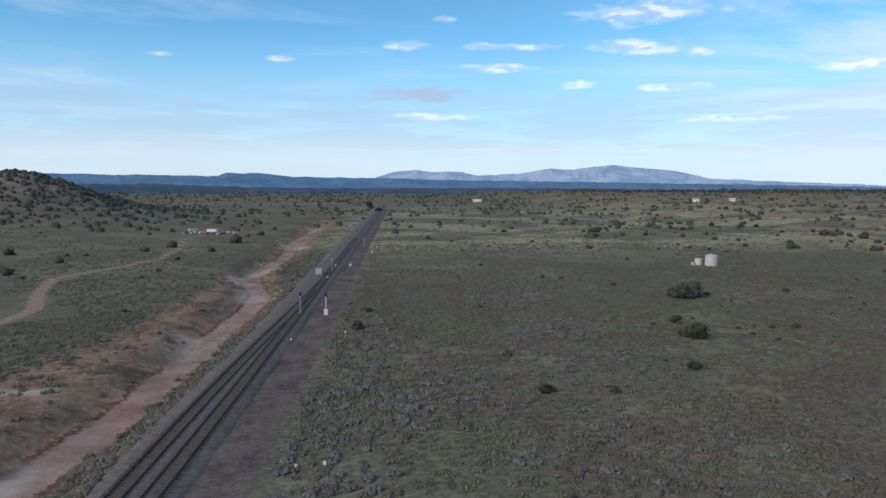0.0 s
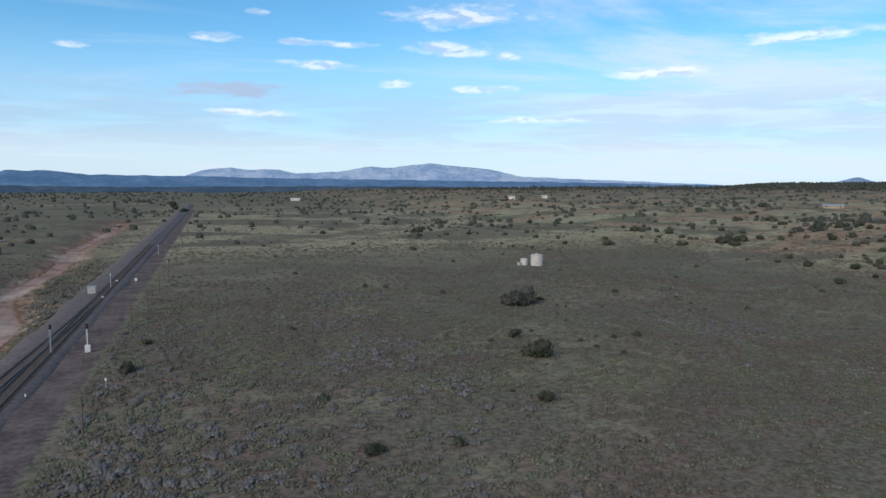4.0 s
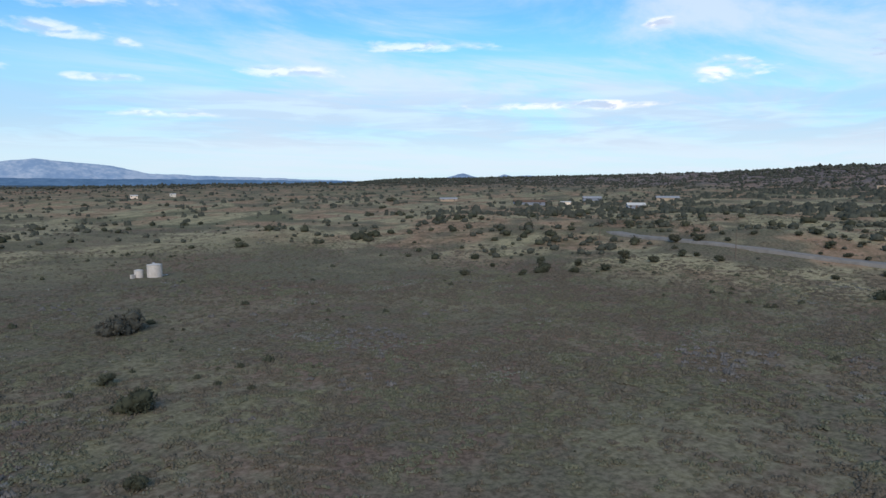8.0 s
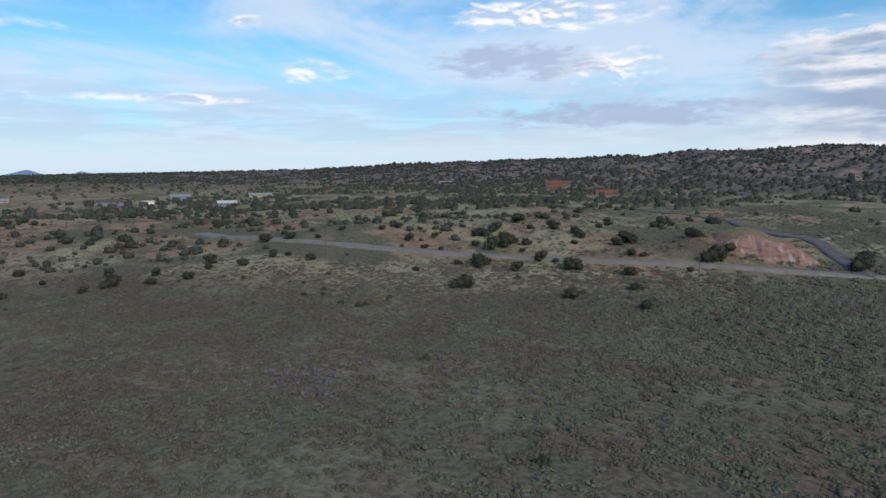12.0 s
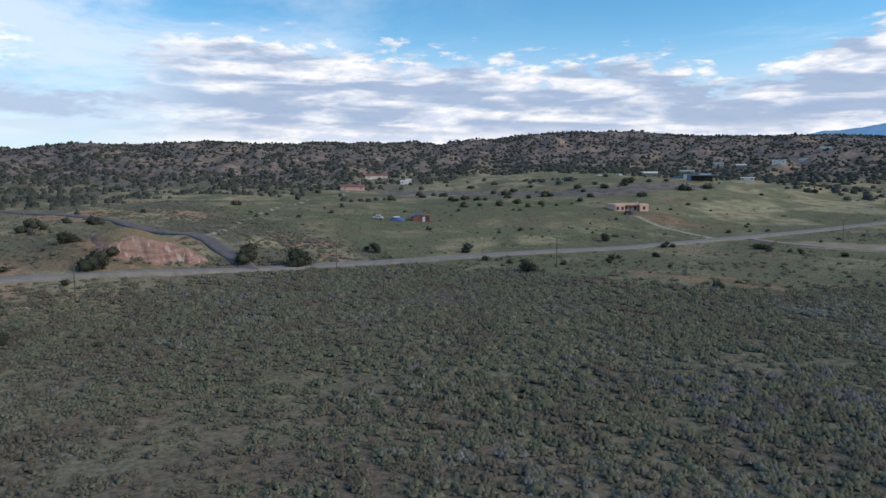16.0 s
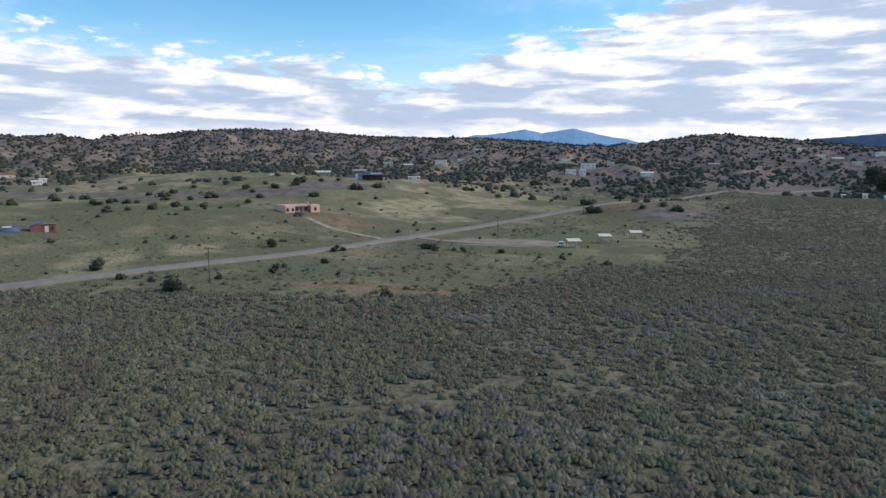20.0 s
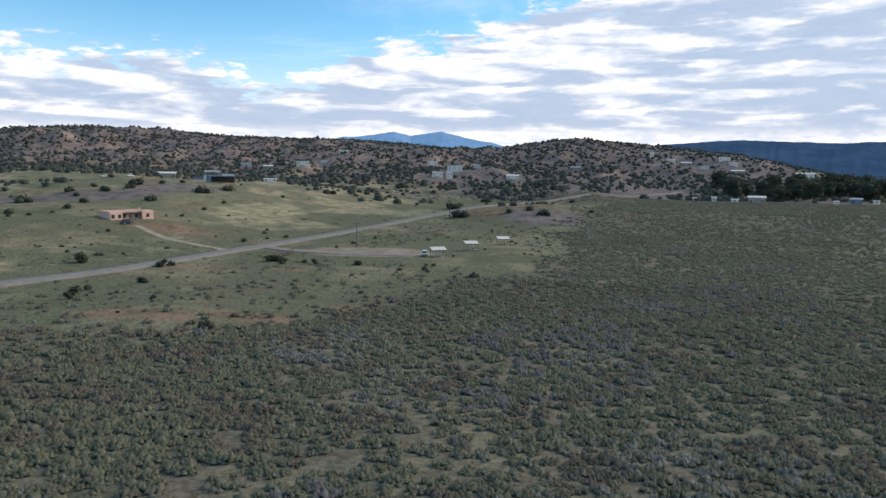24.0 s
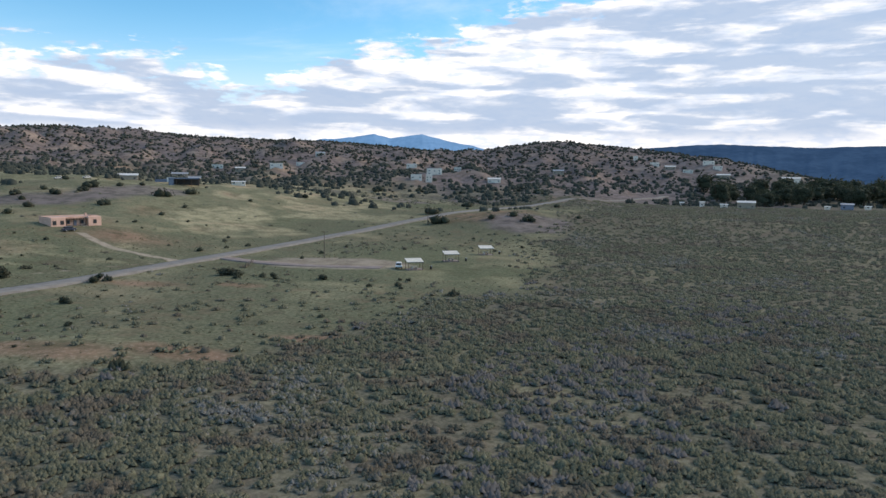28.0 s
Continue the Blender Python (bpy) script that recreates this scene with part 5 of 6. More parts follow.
BUSHES_K = [(376, 108, 2.3), (293, 211, 2.7), (307, 207, 2.4), (317, 200, 2.6), (323, 182, 2.0), (307, 166, 2.6), (405, 195, 3.1), (384, 213, 3.4), (164, 436, 3.5), (170, 406, 2.5), (125, 364, 2.3), (178, 392, 2.3), (168, 355, 2.1), (189, 389, 2.2), (182, 281, 1.9), (219, 284, 2.3), (221, 374, 2.1), (216, 382, 3.0), (208, 401, 2.7), (282, 522, 2.7), (265, 622, 3.4), (246, 221, 2.0), (245, 29, 1.2), (278, 16, 1.6), (362, 20, 2.4), (335, 28, 1.6), (253, 14, 1.7), (343, -28, 1.6), (373, -1, 2.5), (380, 5, 2.7), (392, 10, 1.9), (367, 32, 2.5)]
BUSHES_L = [(412, 40, 2.4), (382, 61, 2.4), (421, 63, 2.0), (406, 71, 2.0), (488, 25, 2.6), (354, -233, 3.4), (309, -191, 2.1), (332, -245, 3.1), (352, -270, 3.5), (311, -231, 3.1), (322, -252, 2.6), (302, -210, 2.3), (292, -268, 2.7), (291, -228, 2.8), (302, -196, 2.0), (408, -308, 3.3), (410, -288, 3.4), (473, -318, 3.4), (320, -308, 2.4), (301, -310, 3.6), (301, -336, 2.4), (344, -350, 2.8), (351, -398, 3.1), (510, -355, 3.5), (381, -200, 2.6), (501, -267, 3.5), (484, -221, 3.0), (465, -200, 2.7), (388, -144, 2.5)]
BUSHES = BUSHES_A + BUSHES_B + BUSHES_C + BUSHES_D + BUSHES_E + BUSHES_F + BUSHES_G + BUSHES_H + BUSHES_I + BUSHES_J + BUSHES_K + BUSHES_L


# ---- helpers for things ----
def part(name, bm, material, parent, label=""):
    """Links a bmesh as one mesh object under a thing or a part."""
    me = bpy.data.meshes.new(name)
    bm.to_mesh(me)
    bm.free()
    me.materials.append(material)
    ob = new(name, me)
    ob.parent = parent
    if label:
        ob["label"] = label
    return ob


def thing(name, x, y, turn, label, category, group="", lift=0.0):
    """An Empty on the ground that the parts of a thing hang under."""
    ob = new(name)
    ob.matrix_basis = pose(x, y, float(height(x, y)) + lift, 0, 0, turn)
    return tagged(ob, label, category, group)


def block(bm, x0, y0, z0, x1, y1, z1, bevel=0.0):
    made = bmesh.ops.create_cube(bm, size=1.0)["verts"]
    for v in made:
        v.co = Vector(((x0 + x1) / 2 + v.co.x * (x1 - x0), (y0 + y1) / 2 + v.co.y * (y1 - y0), (z0 + z1) / 2 + v.co.z * (z1 - z0)))
    if bevel:
        edges = list({e for v in made for e in v.link_edges})
        bmesh.ops.bevel(bm, geom=edges, offset=bevel, segments=1, affect="EDGES")
    return bm


def box(*a, bevel=0.0):
    return block(bmesh.new(), *a, bevel=bevel)


def rod(bm, a, b, r0, r1, sides=8):
    a, b = Vector(a), Vector(b)
    m = Matrix.Translation((a + b) / 2) @ (b - a).to_track_quat("Z", "Y").to_matrix().to_4x4()
    bmesh.ops.create_cone(bm, cap_ends=True, segments=sides, radius1=r0, radius2=r1, depth=(b - a).length, matrix=m)
    return bm


def stick(a, b, r0, r1=None, sides=8):
    return rod(bmesh.new(), a, b, r0, r0 if r1 is None else r1, sides)


# ---- single junipers, bushes and trees ----
def crown_mesh(name, seed, leaves, leaf, tall, material, lobes=6):
    """An uneven crown of many small leaf clumps round darker inner masses, one metre in radius."""
    r = np.random.default_rng(seed)
    vs, fs, base = [], [], 0
    for k in range(lobes):
        a, d = r.uniform(0, 6.28), r.uniform(0.18, 0.52)
        c = np.array([math.cos(a) * d, math.sin(a) * d, r.uniform(0.22, 0.62) * tall])
        size = r.uniform(0.42, 0.6)
        v, f = lumpy(seed * 13 + k, size, size * 1.25, 2)
        v = v * 0.86 + c - (0, 0, size * 0.5)
        v[:, 2] = np.maximum(v[:, 2], 0.04)
        vs.append(v)
        fs.append(f + base)
        base += len(v)
        n = leaves // lobes
        d3 = r.normal(0, 1, (n, 3))
        d3 /= np.linalg.norm(d3, axis=1)[:, None]
        p = c + d3 * size * r.uniform(0.82, 1.12, (n, 1)) * (1, 1, 0.85)
        p[:, 2] = np.maximum(p[:, 2], 0.05)
        tri = p[:, None] + r.normal(0, leaf, (n, 3, 3))
        vs.append(tri.reshape(-1, 3))
        fs.append(np.arange(3 * n).reshape(-1, 3) + base)
        base += 3 * n
    return mesh_from(name, np.concatenate(vs), np.concatenate(fs), material)


def bark_mesh(name, seed, tall, limbs=4):
    bm = bmesh.new()
    r = random.Random(seed)
    rod(bm, (0, 0, -0.15), (0.03, 0.02, tall * 0.45), 0.09, 0.05, 7)
    for k in range(limbs):
        a = k * 6.28 / limbs + r.uniform(-0.4, 0.4)
        rod(bm, (0, 0, tall * r.uniform(0.08, 0.25)), (math.cos(a) * 0.42, math.sin(a) * 0.42, tall * r.uniform(0.4, 0.6)), 0.05, 0.02, 5)
    me = bpy.data.meshes.new(name)
    bm.to_mesh(me)
    bm.free()
    me.materials.append(BARK)
    return me


def tree_kind(name, seed, tall, material, leaves, leaf, lobes, label, category, group):
    ob = new(name)
    tagged(ob, label, category, group)
    for piece, me in (("trunk", bark_mesh("trunk", seed, tall)), ("crown", crown_mesh("crown", seed, leaves, leaf, tall, material, lobes))):
        p = new(piece, me)
        p.parent = ob
    return ob


GREY_BRUSH = surface("silvery shrub foliage", build_leaf((0.050, 0.053, 0.042), (0.128, 0.130, 0.104), (0.10, 0.098, 0.088)), 0.9, leaf=0.25)
COTTONWOOD = surface("dark cottonwood foliage", build_leaf((0.034, 0.044, 0.03), (0.085, 0.10, 0.06), (0.06, 0.07, 0.045)), 0.85, leaf=0.25)
KINDS = [tree_kind("juniper", 3 + s, (1.35, 1.5, 1.65, 1.25, 1.45)[s], JUNIPER, 560, 0.075, 6 + s % 3, "dark green juniper bush, rounded and dense, on open ground", "juniper", "junipers across the valley") for s in range(5)]
SMALL = [tree_kind("shrub", 23 + s, 1.3, JUNIPER, 260, 0.12, 4, "small dark green shrub standing among the grass", "shrub", "small shrubs across the valley") for s in range(3)]
SILVER = [tree_kind("silver_shrub", 33 + s, 1.25, GREY_BRUSH, 520, 0.08, 6, "broad silvery grey shrub with thin twiggy foliage", "shrub", "silvery shrubs") for s in range(2)]
pick = random.Random(11)
used = set()


def plant(kinds, x, y, r, stretch=1.0):
    k = pick.choice(kinds)
    r = min(r, 4.4) * 0.84
    m = pose(x, y, float(height(x, y)) - 0.06 * r, 0, 0, pick.uniform(0, 360)) @ Matrix.Diagonal((r, r * pick.uniform(0.88, 1.1), r * pick.uniform(0.86, 1.06) * stretch, 1))
    if k in used:
        return copy_thing(k, m)
    used.add(k)
    k.matrix_basis = m
    return k


SILVER_AT = {(73.5, 157), (77.5, 157.5)}
far_off = []
for bx, by, br in BUSHES:
    # wide ones are several junipers grown together
    grown = [(bx + math.cos(bx + by + k * 2.2) * br * (1.0 - g), by + math.sin(bx + by + k * 2.2) * br * (1.0 - g), br * g) for k, g in enumerate((0.72, 0.60, 0.52))] if br > 2.9 else [(bx, by, br)]
    if bx < -45:
        grown = [(gx, gy, gr * 1.45) for gx, gy, gr in grown]
    if (bx, by) in SILVER_AT:
        plant(SILVER, bx, by, br * 1.2, 1.1)
    elif math.hypot(bx - CX, by - CY) > 222:
        far_off += grown
    elif br < 0.95:
        plant(SMALL, bx, by, br)
    else:
        for gx, gy, gr in grown:
            plant(KINDS, gx, gy, gr, {(160, -189): 0.55, (203, -164): 1.25}.get((bx, by), 1.0))

far_off = np.array(far_off)
tagged(new("scattered_junipers", mesh_from("scattered_junipers", *scatter(JUNIPER_RAGGED, far_off[:, :2], far_off[:, 2] * 0.88, rng.uniform(0, 6.28, len(far_off)), rng.integers(0, 6, len(far_off)), 0.1), JUNIPER)),
       "rounded dark green junipers scattered over the far grassland", "junipers", kind="stuff")

for bx, by, br in ((221.5, -55.5, 3.0), (226, -41.5, 2.5), (229, -44.5, 2.8), (1.5, 687, 4.6), (9, 640, 2.2), (12, 652, 1.8)):
    plant(KINDS, bx, by, br, 1.3)

GROVE = [tree_kind("cottonwood", 51 + s, 2.1, COTTONWOOD, 700, 0.09, 9, "tall dark cottonwood in the grove by the farm", "tree", "cottonwoods in the grove") for s in range(3)]
for k in range(64):
    gx, gy = -25 - 175 * (k / 64) + pick.uniform(-14, 14), -548 - pick.uniform(0, 120) + 10 * math.sin(k)
    plant(GROVE, gx, gy, pick.uniform(3.0, 4.4))
for o in (*KINDS, *SMALL, *SILVER, *GROVE):
    if o not in used:
        for c in list(o.children):
            bpy.data.objects.remove(c)
        bpy.data.objects.remove(o)

# ---- railway ----
TIE = mottled("weathered tie timber", (0.055, 0.045, 0.04), (0.13, 0.105, 0.09), 2.0, 0.95)
STEEL = mottled("rusty rail steel", (0.06, 0.042, 0.034), (0.13, 0.10, 0.085), 1.5, 0.5, 0.6)
WHITE = mottled("weathered white paint", (0.62, 0.61, 0.58), (0.80, 0.79, 0.76), 1.2, 0.6, bump=0.05)
BLACK = mottled("black signal paint", (0.03, 0.028, 0.027), (0.07, 0.065, 0.06), 3.0, 0.5, bump=0.05)
GALVANISED = mottled("galvanised steel", (0.38, 0.39, 0.40), (0.55, 0.56, 0.57), 2.0, 0.5, 0.6, bump=0.05)
POLE_WOOD = mottled("grey pole timber", (0.085, 0.068, 0.055), (0.19, 0.155, 0.125), 2.5, 0.95)
GLASS = mottled("dark window glass", (0.02, 0.025, 0.03), (0.05, 0.06, 0.07), 0.6, 0.35, bump=0.0)
LENS = mottled("dark signal lens", (0.05, 0.01, 0.01), (0.10, 0.02, 0.02), 3.0, 0.2, bump=0.0)

TANK_PAINT = mottled("chalky white tank paint", (0.46, 0.435, 0.40), (0.62, 0.59, 0.55), 0.8, 0.6, bump=0.05)
tagged(new("track_bed", mesh_from("track_bed", *ribbon([(track_x(y) - 1.3, y) for y in range(20, 850, 30)], 4.9, 0.10, 2.5, 1.8, crown=0.35), BALLAST, True)), "dark stone ballast bed under the railway tracks", "track bed", kind="structure")


def bed_z(y):
    """Top of the ballast."""
    ys = np.arange(y - 10, y + 11, 2.5)
    return float(np.mean(height(track_x(ys) - 1.4, ys))) + 0.44


def rail_mesh(shift, start, stop):
    """One rail with foot and head, following the track."""
    ys = np.arange(start, stop, 4.0)
    x = np.array([track_x(y) + shift(y) for y in ys])
    z = np.array([bed_z(y) for y in ys]) + 0.02
    outline = [(-0.07, 0.0), (-0.07, 0.03), (-0.036, 0.10), (-0.036, 0.18), (0.036, 0.18), (0.036, 0.10), (0.07, 0.03), (0.07, 0.0)]
    v = np.concatenate([np.stack([x + ox, ys, z + oz], 1) for ox, oz in outline])
    n, k = len(ys), len(outline)
    i, j = np.meshgrid(np.arange(k), np.arange(n - 1), indexing="ij")
    q = np.stack([i * n + j, i * n + j + 1, ((i + 1) % k) * n + j + 1, ((i + 1) % k) * n + j], -1).reshape(-1, 4)
    return v, q


def siding(y):
    return -3.1 * float(smooth(205, 75, np.float64(y)))


def make_track(name, label, shift, last):
    track = tagged(new(name), label, "railway track", kind="structure")
    for side in (-0.7525, 0.7525):
        rail = new("rail", mesh_from("rail", *rail_mesh(lambda y: shift(y) + side, 24, last), STEEL))
        rail.parent = track
    tie_me = bpy.data.meshes.new("tie")
    bm = box(-1.28, -0.11, -0.10, 1.28, 0.11, 0.03, bevel=0.015)
    bm.to_mesh(tie_me)
    bm.free()
    tie_me.materials.append(TIE)
    y, made, rest = 46.0, 0, []
    while y < min(last, 330):
        place = pose(track_x(y) + shift(y) + pick.uniform(-0.04, 0.04), y, bed_z(y) + pick.uniform(-0.015, 0.012), 0, 0, -2.75 + pick.uniform(-1.5, 1.5))
        if made < 150:
            t = new("tie", tie_me)
            t.parent, t.matrix_basis = track, place
            made += 1
        else:
            rest.append(place)
        y += 0.56
    if rest:
        v0 = np.array([v.co[:] for v in tie_me.vertices])
        f0 = [list(p.vertices) for p in tie_me.polygons]
        v = np.concatenate([np.array([(p @ Vector(c))[:] for c in v0]) for p in rest])
        me = bpy.data.meshes.new("far_ties")
        me.from_pydata(v.tolist(), [], [[i + k * len(v0) for i in f] for k in range(len(rest)) for f in f0])
        me.materials.append(TIE)
        o = tagged(new("far_ties", me), kind="stuff")
        o.parent = track
    return track


make_track("main_track", "rusty steel rails on dark timber ties", lambda y: 0.0, 820)
make_track("siding_track", "rusty siding rails running into the main line", siding, 196)


def telegraph_pole(x, y, tall, turn, label="short weathered telegraph pole with wooden crossarms beside the railway", arms=2, group="telegraph poles along the railway"):
    p = thing("telegraph_pole", x, y, turn, label, "utility pole", group)
    part("pole", stick((0, 0, -0.3), (0.03, 0, tall), 0.13, 0.085), POLE_WOOD, p)
    for k in range(arms):
        z = tall - 0.2 - 0.5 * k
        arm = part("crossarm", box(-1.15, -0.16, z - 0.06, 1.15, -0.07, z + 0.06, bevel=0.01), POLE_WOOD, p)
        for ix in (-1.0, -0.5, 0.5, 1.0):
            part("insulator", stick((ix, -0.115, z + 0.06), (ix, -0.115, z + 0.22), 0.03, 0.02, 6), BLACK, arm)
    return p


for px, py, ph in ((-7.3, 73.8, 4.4), (-4.8, 101.2, 5.2), (-2.7, 148.5, 5.6), (-0.9, 168.8, 5.4), (0.6, 196, 5.4), (2.2, 228, 5.4), (4.2, 268, 5.4), (6.4, 312, 5.4), (9, 362, 5.4)):
    telegraph_pole(px, py, ph, -3)


def signal_mast(x, y, tall, turn, head=True, base=False):
    s = thing("railway_signal", x, y, turn, "white railway signal mast" + (" with a black lamp head" if head else " without a lamp head"), "railway signal", "signals along the railway", 0.25)
    part("mast", stick((0, 0, -0.4), (0, 0, tall), 0.075), GALVANISED if not base else WHITE, s)
    if head:
        h = part("signal_head", box(-0.2, -0.12, tall - 0.1, 0.2, 0.12, tall + 0.7, bevel=0.05), BLACK, s)
        part("lens", stick((0, -0.14, tall + 0.55), (0, -0.30, tall + 0.55), 0.12, 0.14, 10), LENS, h)
        part("lens", stick((0, -0.14, tall + 0.1), (0, -0.30, tall + 0.1), 0.12, 0.14, 10), LENS, h)
        part("ladder", box(-0.2, 0.10, 0.2, -0.16, 0.14, tall, bevel=0.0), GALVANISED, s)
    else:
        part("cap", stick((0, 0, tall), (0, 0, tall + 0.35), 0.16, 0.12), WHITE, s)
    if base:
        part("relay_box", box(-0.4, -0.3, -0.2, 0.4, 0.3, 0.95, bevel=0.04), WHITE, s, "white-painted relay box at the foot")
    return s


signal_mast(-13.8, 141.7, 4.0, 5)
signal_mast(-8.6, 141.0, 3.7, 5, True, True)
signal_mast(-10.8, 209.0, 3.2, 5, False)
signal_mast(-1.8, 289.7, 2.9, 5, False)


def relay_hut(x, y):
    h = thing("relay_hut", x, y, -6, "pale grey equipment hut beside the railway", "equipment hut", lift=0.1)
    part("plinth", box(-0.95, -0.75, -0.4, 0.95, 0.75, 0.12, bevel=0.02), CONCRETE, h)
    part("body", box(-0.85, -0.65, 0.12, 0.85, 0.65, 1.9, bevel=0.03), GREY_PAINT, h)
    part("roof", box(-0.93, -0.73, 1.9, 0.93, 0.73, 2.0, bevel=0.03), GALVANISED, h)
    d = part("door", box(-0.4, -0.68, 0.18, 0.4, -0.655, 1.75, bevel=0.01), GALVANISED, h)
    part("handle", box(0.26, -0.71, 0.95, 0.32, -0.685, 1.05), BLACK, d)


GREY_PAINT = mottled("dull grey paint", (0.36, 0.36, 0.33), (0.48, 0.47, 0.44), 1.5, 0.7, bump=0.05)
CONCRETE = mottled("pale concrete", (0.36, 0.35, 0.33), (0.50, 0.48, 0.45), 0.8, 0.9)
relay_hut(-14.2, 201.5)


def trackside_marker(x, y, tall, wide, label="small white trackside marker post"):
    m = thing("trackside_marker", x, y, 0, label, "marker", "trackside markers", 0.05)
    part("post", stick((0, 0, -0.2), (0, 0, tall), 0.05), GALVANISED, m)
    part("plate", box(-wide / 2, -0.06, tall - wide, wide / 2, -0.03, tall + 0.1, bevel=0.01), WHITE, m)


for mx, my, mt, mw in ((-10.2, 219.1, 0.7, 0.5), (-5.6, 218.3, 1.1, 0.6), (-11.3, 193.8, 0.6, 0.45), (-4.2, 64.3, 0.5, 0.28), (-6.9, 64.6, 0.25, 0.25), (-4.0, 118, 1.3, 0.25), (1.5, 262, 1.2, 0.4), (-13.2, 118.6, 0.35, 0.2)):
    trackside_marker(mx, my, mt, mw)


# ---- scrap yard by the hill ----
RED_PAINT = mottled("faded red paint", (0.22, 0.045, 0.035), (0.36, 0.09, 0.07), 1.0, 0.7, bump=0.1)
RUBBER = mottled("tyre rubber", (0.015, 0.015, 0.015), (0.035, 0.035, 0.035), 4.0, 0.9)


def wheel(parent, x, y, z, r, wide=0.22):
    w = part("wheel", stick((x, y - wide / 2, z), (x, y + wide / 2, z), r, sides=14), RUBBER, parent)
    part("rim", stick((x, y - wide / 2 - 0.02, z), (x, y + wide / 2 + 0.02, z), r * 0.55, sides=10), GALVANISED, w)


def box_trailer(x, y, turn, long, tall, paint, label, category="trailer"):
    t = thing("box_trailer", x, y, turn, label, category, "trailers in the scrap yard")
    part("chassis", box(-long / 2, -1.0, 0.55, long / 2, 1.0, 0.75, bevel=0.02), BLACK, t)
    b = part("body", box(-long / 2, -1.15, 0.75, long / 2, 1.15, 0.75 + tall, bevel=0.08), paint, t)
    part("door", box(long / 2, -0.5, 0.85, long / 2 + 0.03, 0.5, 0.6 + tall), GALVANISED, b)
    for wx in (-long * 0.3, long * 0.3):
        for wy in (-1.05, 1.05):
            wheel(t, wx, wy, 0.45, 0.45)


def scrap_heap(x, y, r, paint, label, count=26):
    h = thing("scrap_heap", x, y, 0, label, "scrap heap", "heaps in the scrap yard")
    rr = random.Random(int(x * 7 + y))
    for k in range(count):
        d, a, s = r * math.sqrt(rr.random()), rr.uniform(0, 6.28), rr.uniform(0.4, 1.2)
        bm = box(-s, -s * rr.uniform(0.2, 0.8), 0, s, s * rr.uniform(0.2, 0.8), s * rr.uniform(0.2, 0.9), bevel=0.03)
        m = Matrix.Translation((math.cos(a) * d * 1.6, math.sin(a) * d * 0.7, max(0.0, (1 - d / r) * 0.9) - 0.1)) @ Euler((rr.uniform(-0.4, 0.4), rr.uniform(-0.4, 0.4), rr.uniform(0, 3.1))).to_matrix().to_4x4()
        bmesh.ops.transform(bm, matrix=m, verts=bm.verts)
        part("scrap_piece", bm, rr.choice(paint), h)


box_trailer(-90.5, 371, 35, 4.2, 1.5, GREY_PAINT, "grey-white box trailer parked in the scrap yard")
box_trailer(-81, 372, -12, 5.2, 1.4, WHITE, "low white trailer standing behind the scrap heaps")
scrap_heap(-86, 367, 3.4, [WHITE, GALVANISED, RED_PAINT], "heap of white panels and grey metal scrap", 40)
scrap_heap(-91, 366.5, 2.4, [WHITE, BLACK, GALVANISED], "small heap of white and dark scrap", 22)
scrap_heap(-79, 365, 3.6, [RED_PAINT, RED_PAINT, BLACK, GALVANISED], "heap of rusty red machinery parts and scrap")
scrap_heap(-71, 369, 3.0, [RED_PAINT, BLACK, GALVANISED, WHITE], "low heap of red and dark scrap metal")


# ---- water tank ----
def water_tank():
    t = thing("water_tank", 119.6, 229.6, 30, "large white steel water tank on bare gravel", "water tank", lift=-0.1)
    n = 40
    part("shell", stick((0, 0, 0), (0, 0, 3.75), 2.1, sides=n), TANK_PAINT, t)
    bm = bmesh.new()
    rod(bm, (0, 0, 3.75), (0, 0, 4.05), 2.14, 0.5, n)
    part("roof", bm, TANK_PAINT, t)
    part("hatch", stick((0.75, 0.75, 3.85), (0.75, 0.75, 4.2), 0.35, sides=12), GALVANISED, t)
    for z in (1.25, 2.5, 3.68):
        part("hoop", stick((0, 0, z - 0.04), (0, 0, z + 0.04), 2.125, sides=n), TANK_PAINT, t)
    part("ladder", box(-0.25, -2.27, 0.2, 0.25, -2.15, 3.95), GALVANISED, t)
    part("pipe", stick((1.85, -1.0, 0.3), (3.6, -1.9, 0.3), 0.12), GALVANISED, t)
    s = thing("pump_tank", 115.9, 231.8, 12, "small white tank with pale fittings beside the water tank", "water tank", lift=-0.05)
    part("shell", stick((0, 0, 0), (0, 0, 2.2), 1.25, sides=28), TANK_PAINT, s)
    part("lid", stick((0, 0, 2.2), (0, 0, 2.4), 1.2, 0.3, 28), TANK_PAINT, s)
    part("valve_box", box(-2.6, -0.5, 0, -1.6, 0.5, 1.1, bevel=0.03), CONCRETE, s)


water_tank()

# ---- buildings ----
ADOBE = mottled("pink-tan adobe plaster", (0.58, 0.36, 0.28), (0.70, 0.47, 0.37), 0.5, 0.95, bump=0.15)
# lighter companion of the adobe plaster, with sunlight put into its tone
PINK = mottled("sunlit salmon plaster", (0.64, 0.40, 0.31), (0.74, 0.50, 0.40), 0.5, 0.95, bump=0.15)
BRICK_RED = mottled("brick-red plaster", (0.21, 0.09, 0.07), (0.30, 0.14, 0.11), 0.6, 0.95, bump=0.15)
RED_ROOF = mottled("red metal roof", (0.19, 0.072, 0.058), (0.28, 0.12, 0.10), 0.6, 0.6, bump=0.1)
GREY_ROOF = mottled("grey metal roof", (0.25, 0.26, 0.28), (0.40, 0.41, 0.43), 0.6, 0.5, bump=0.1)
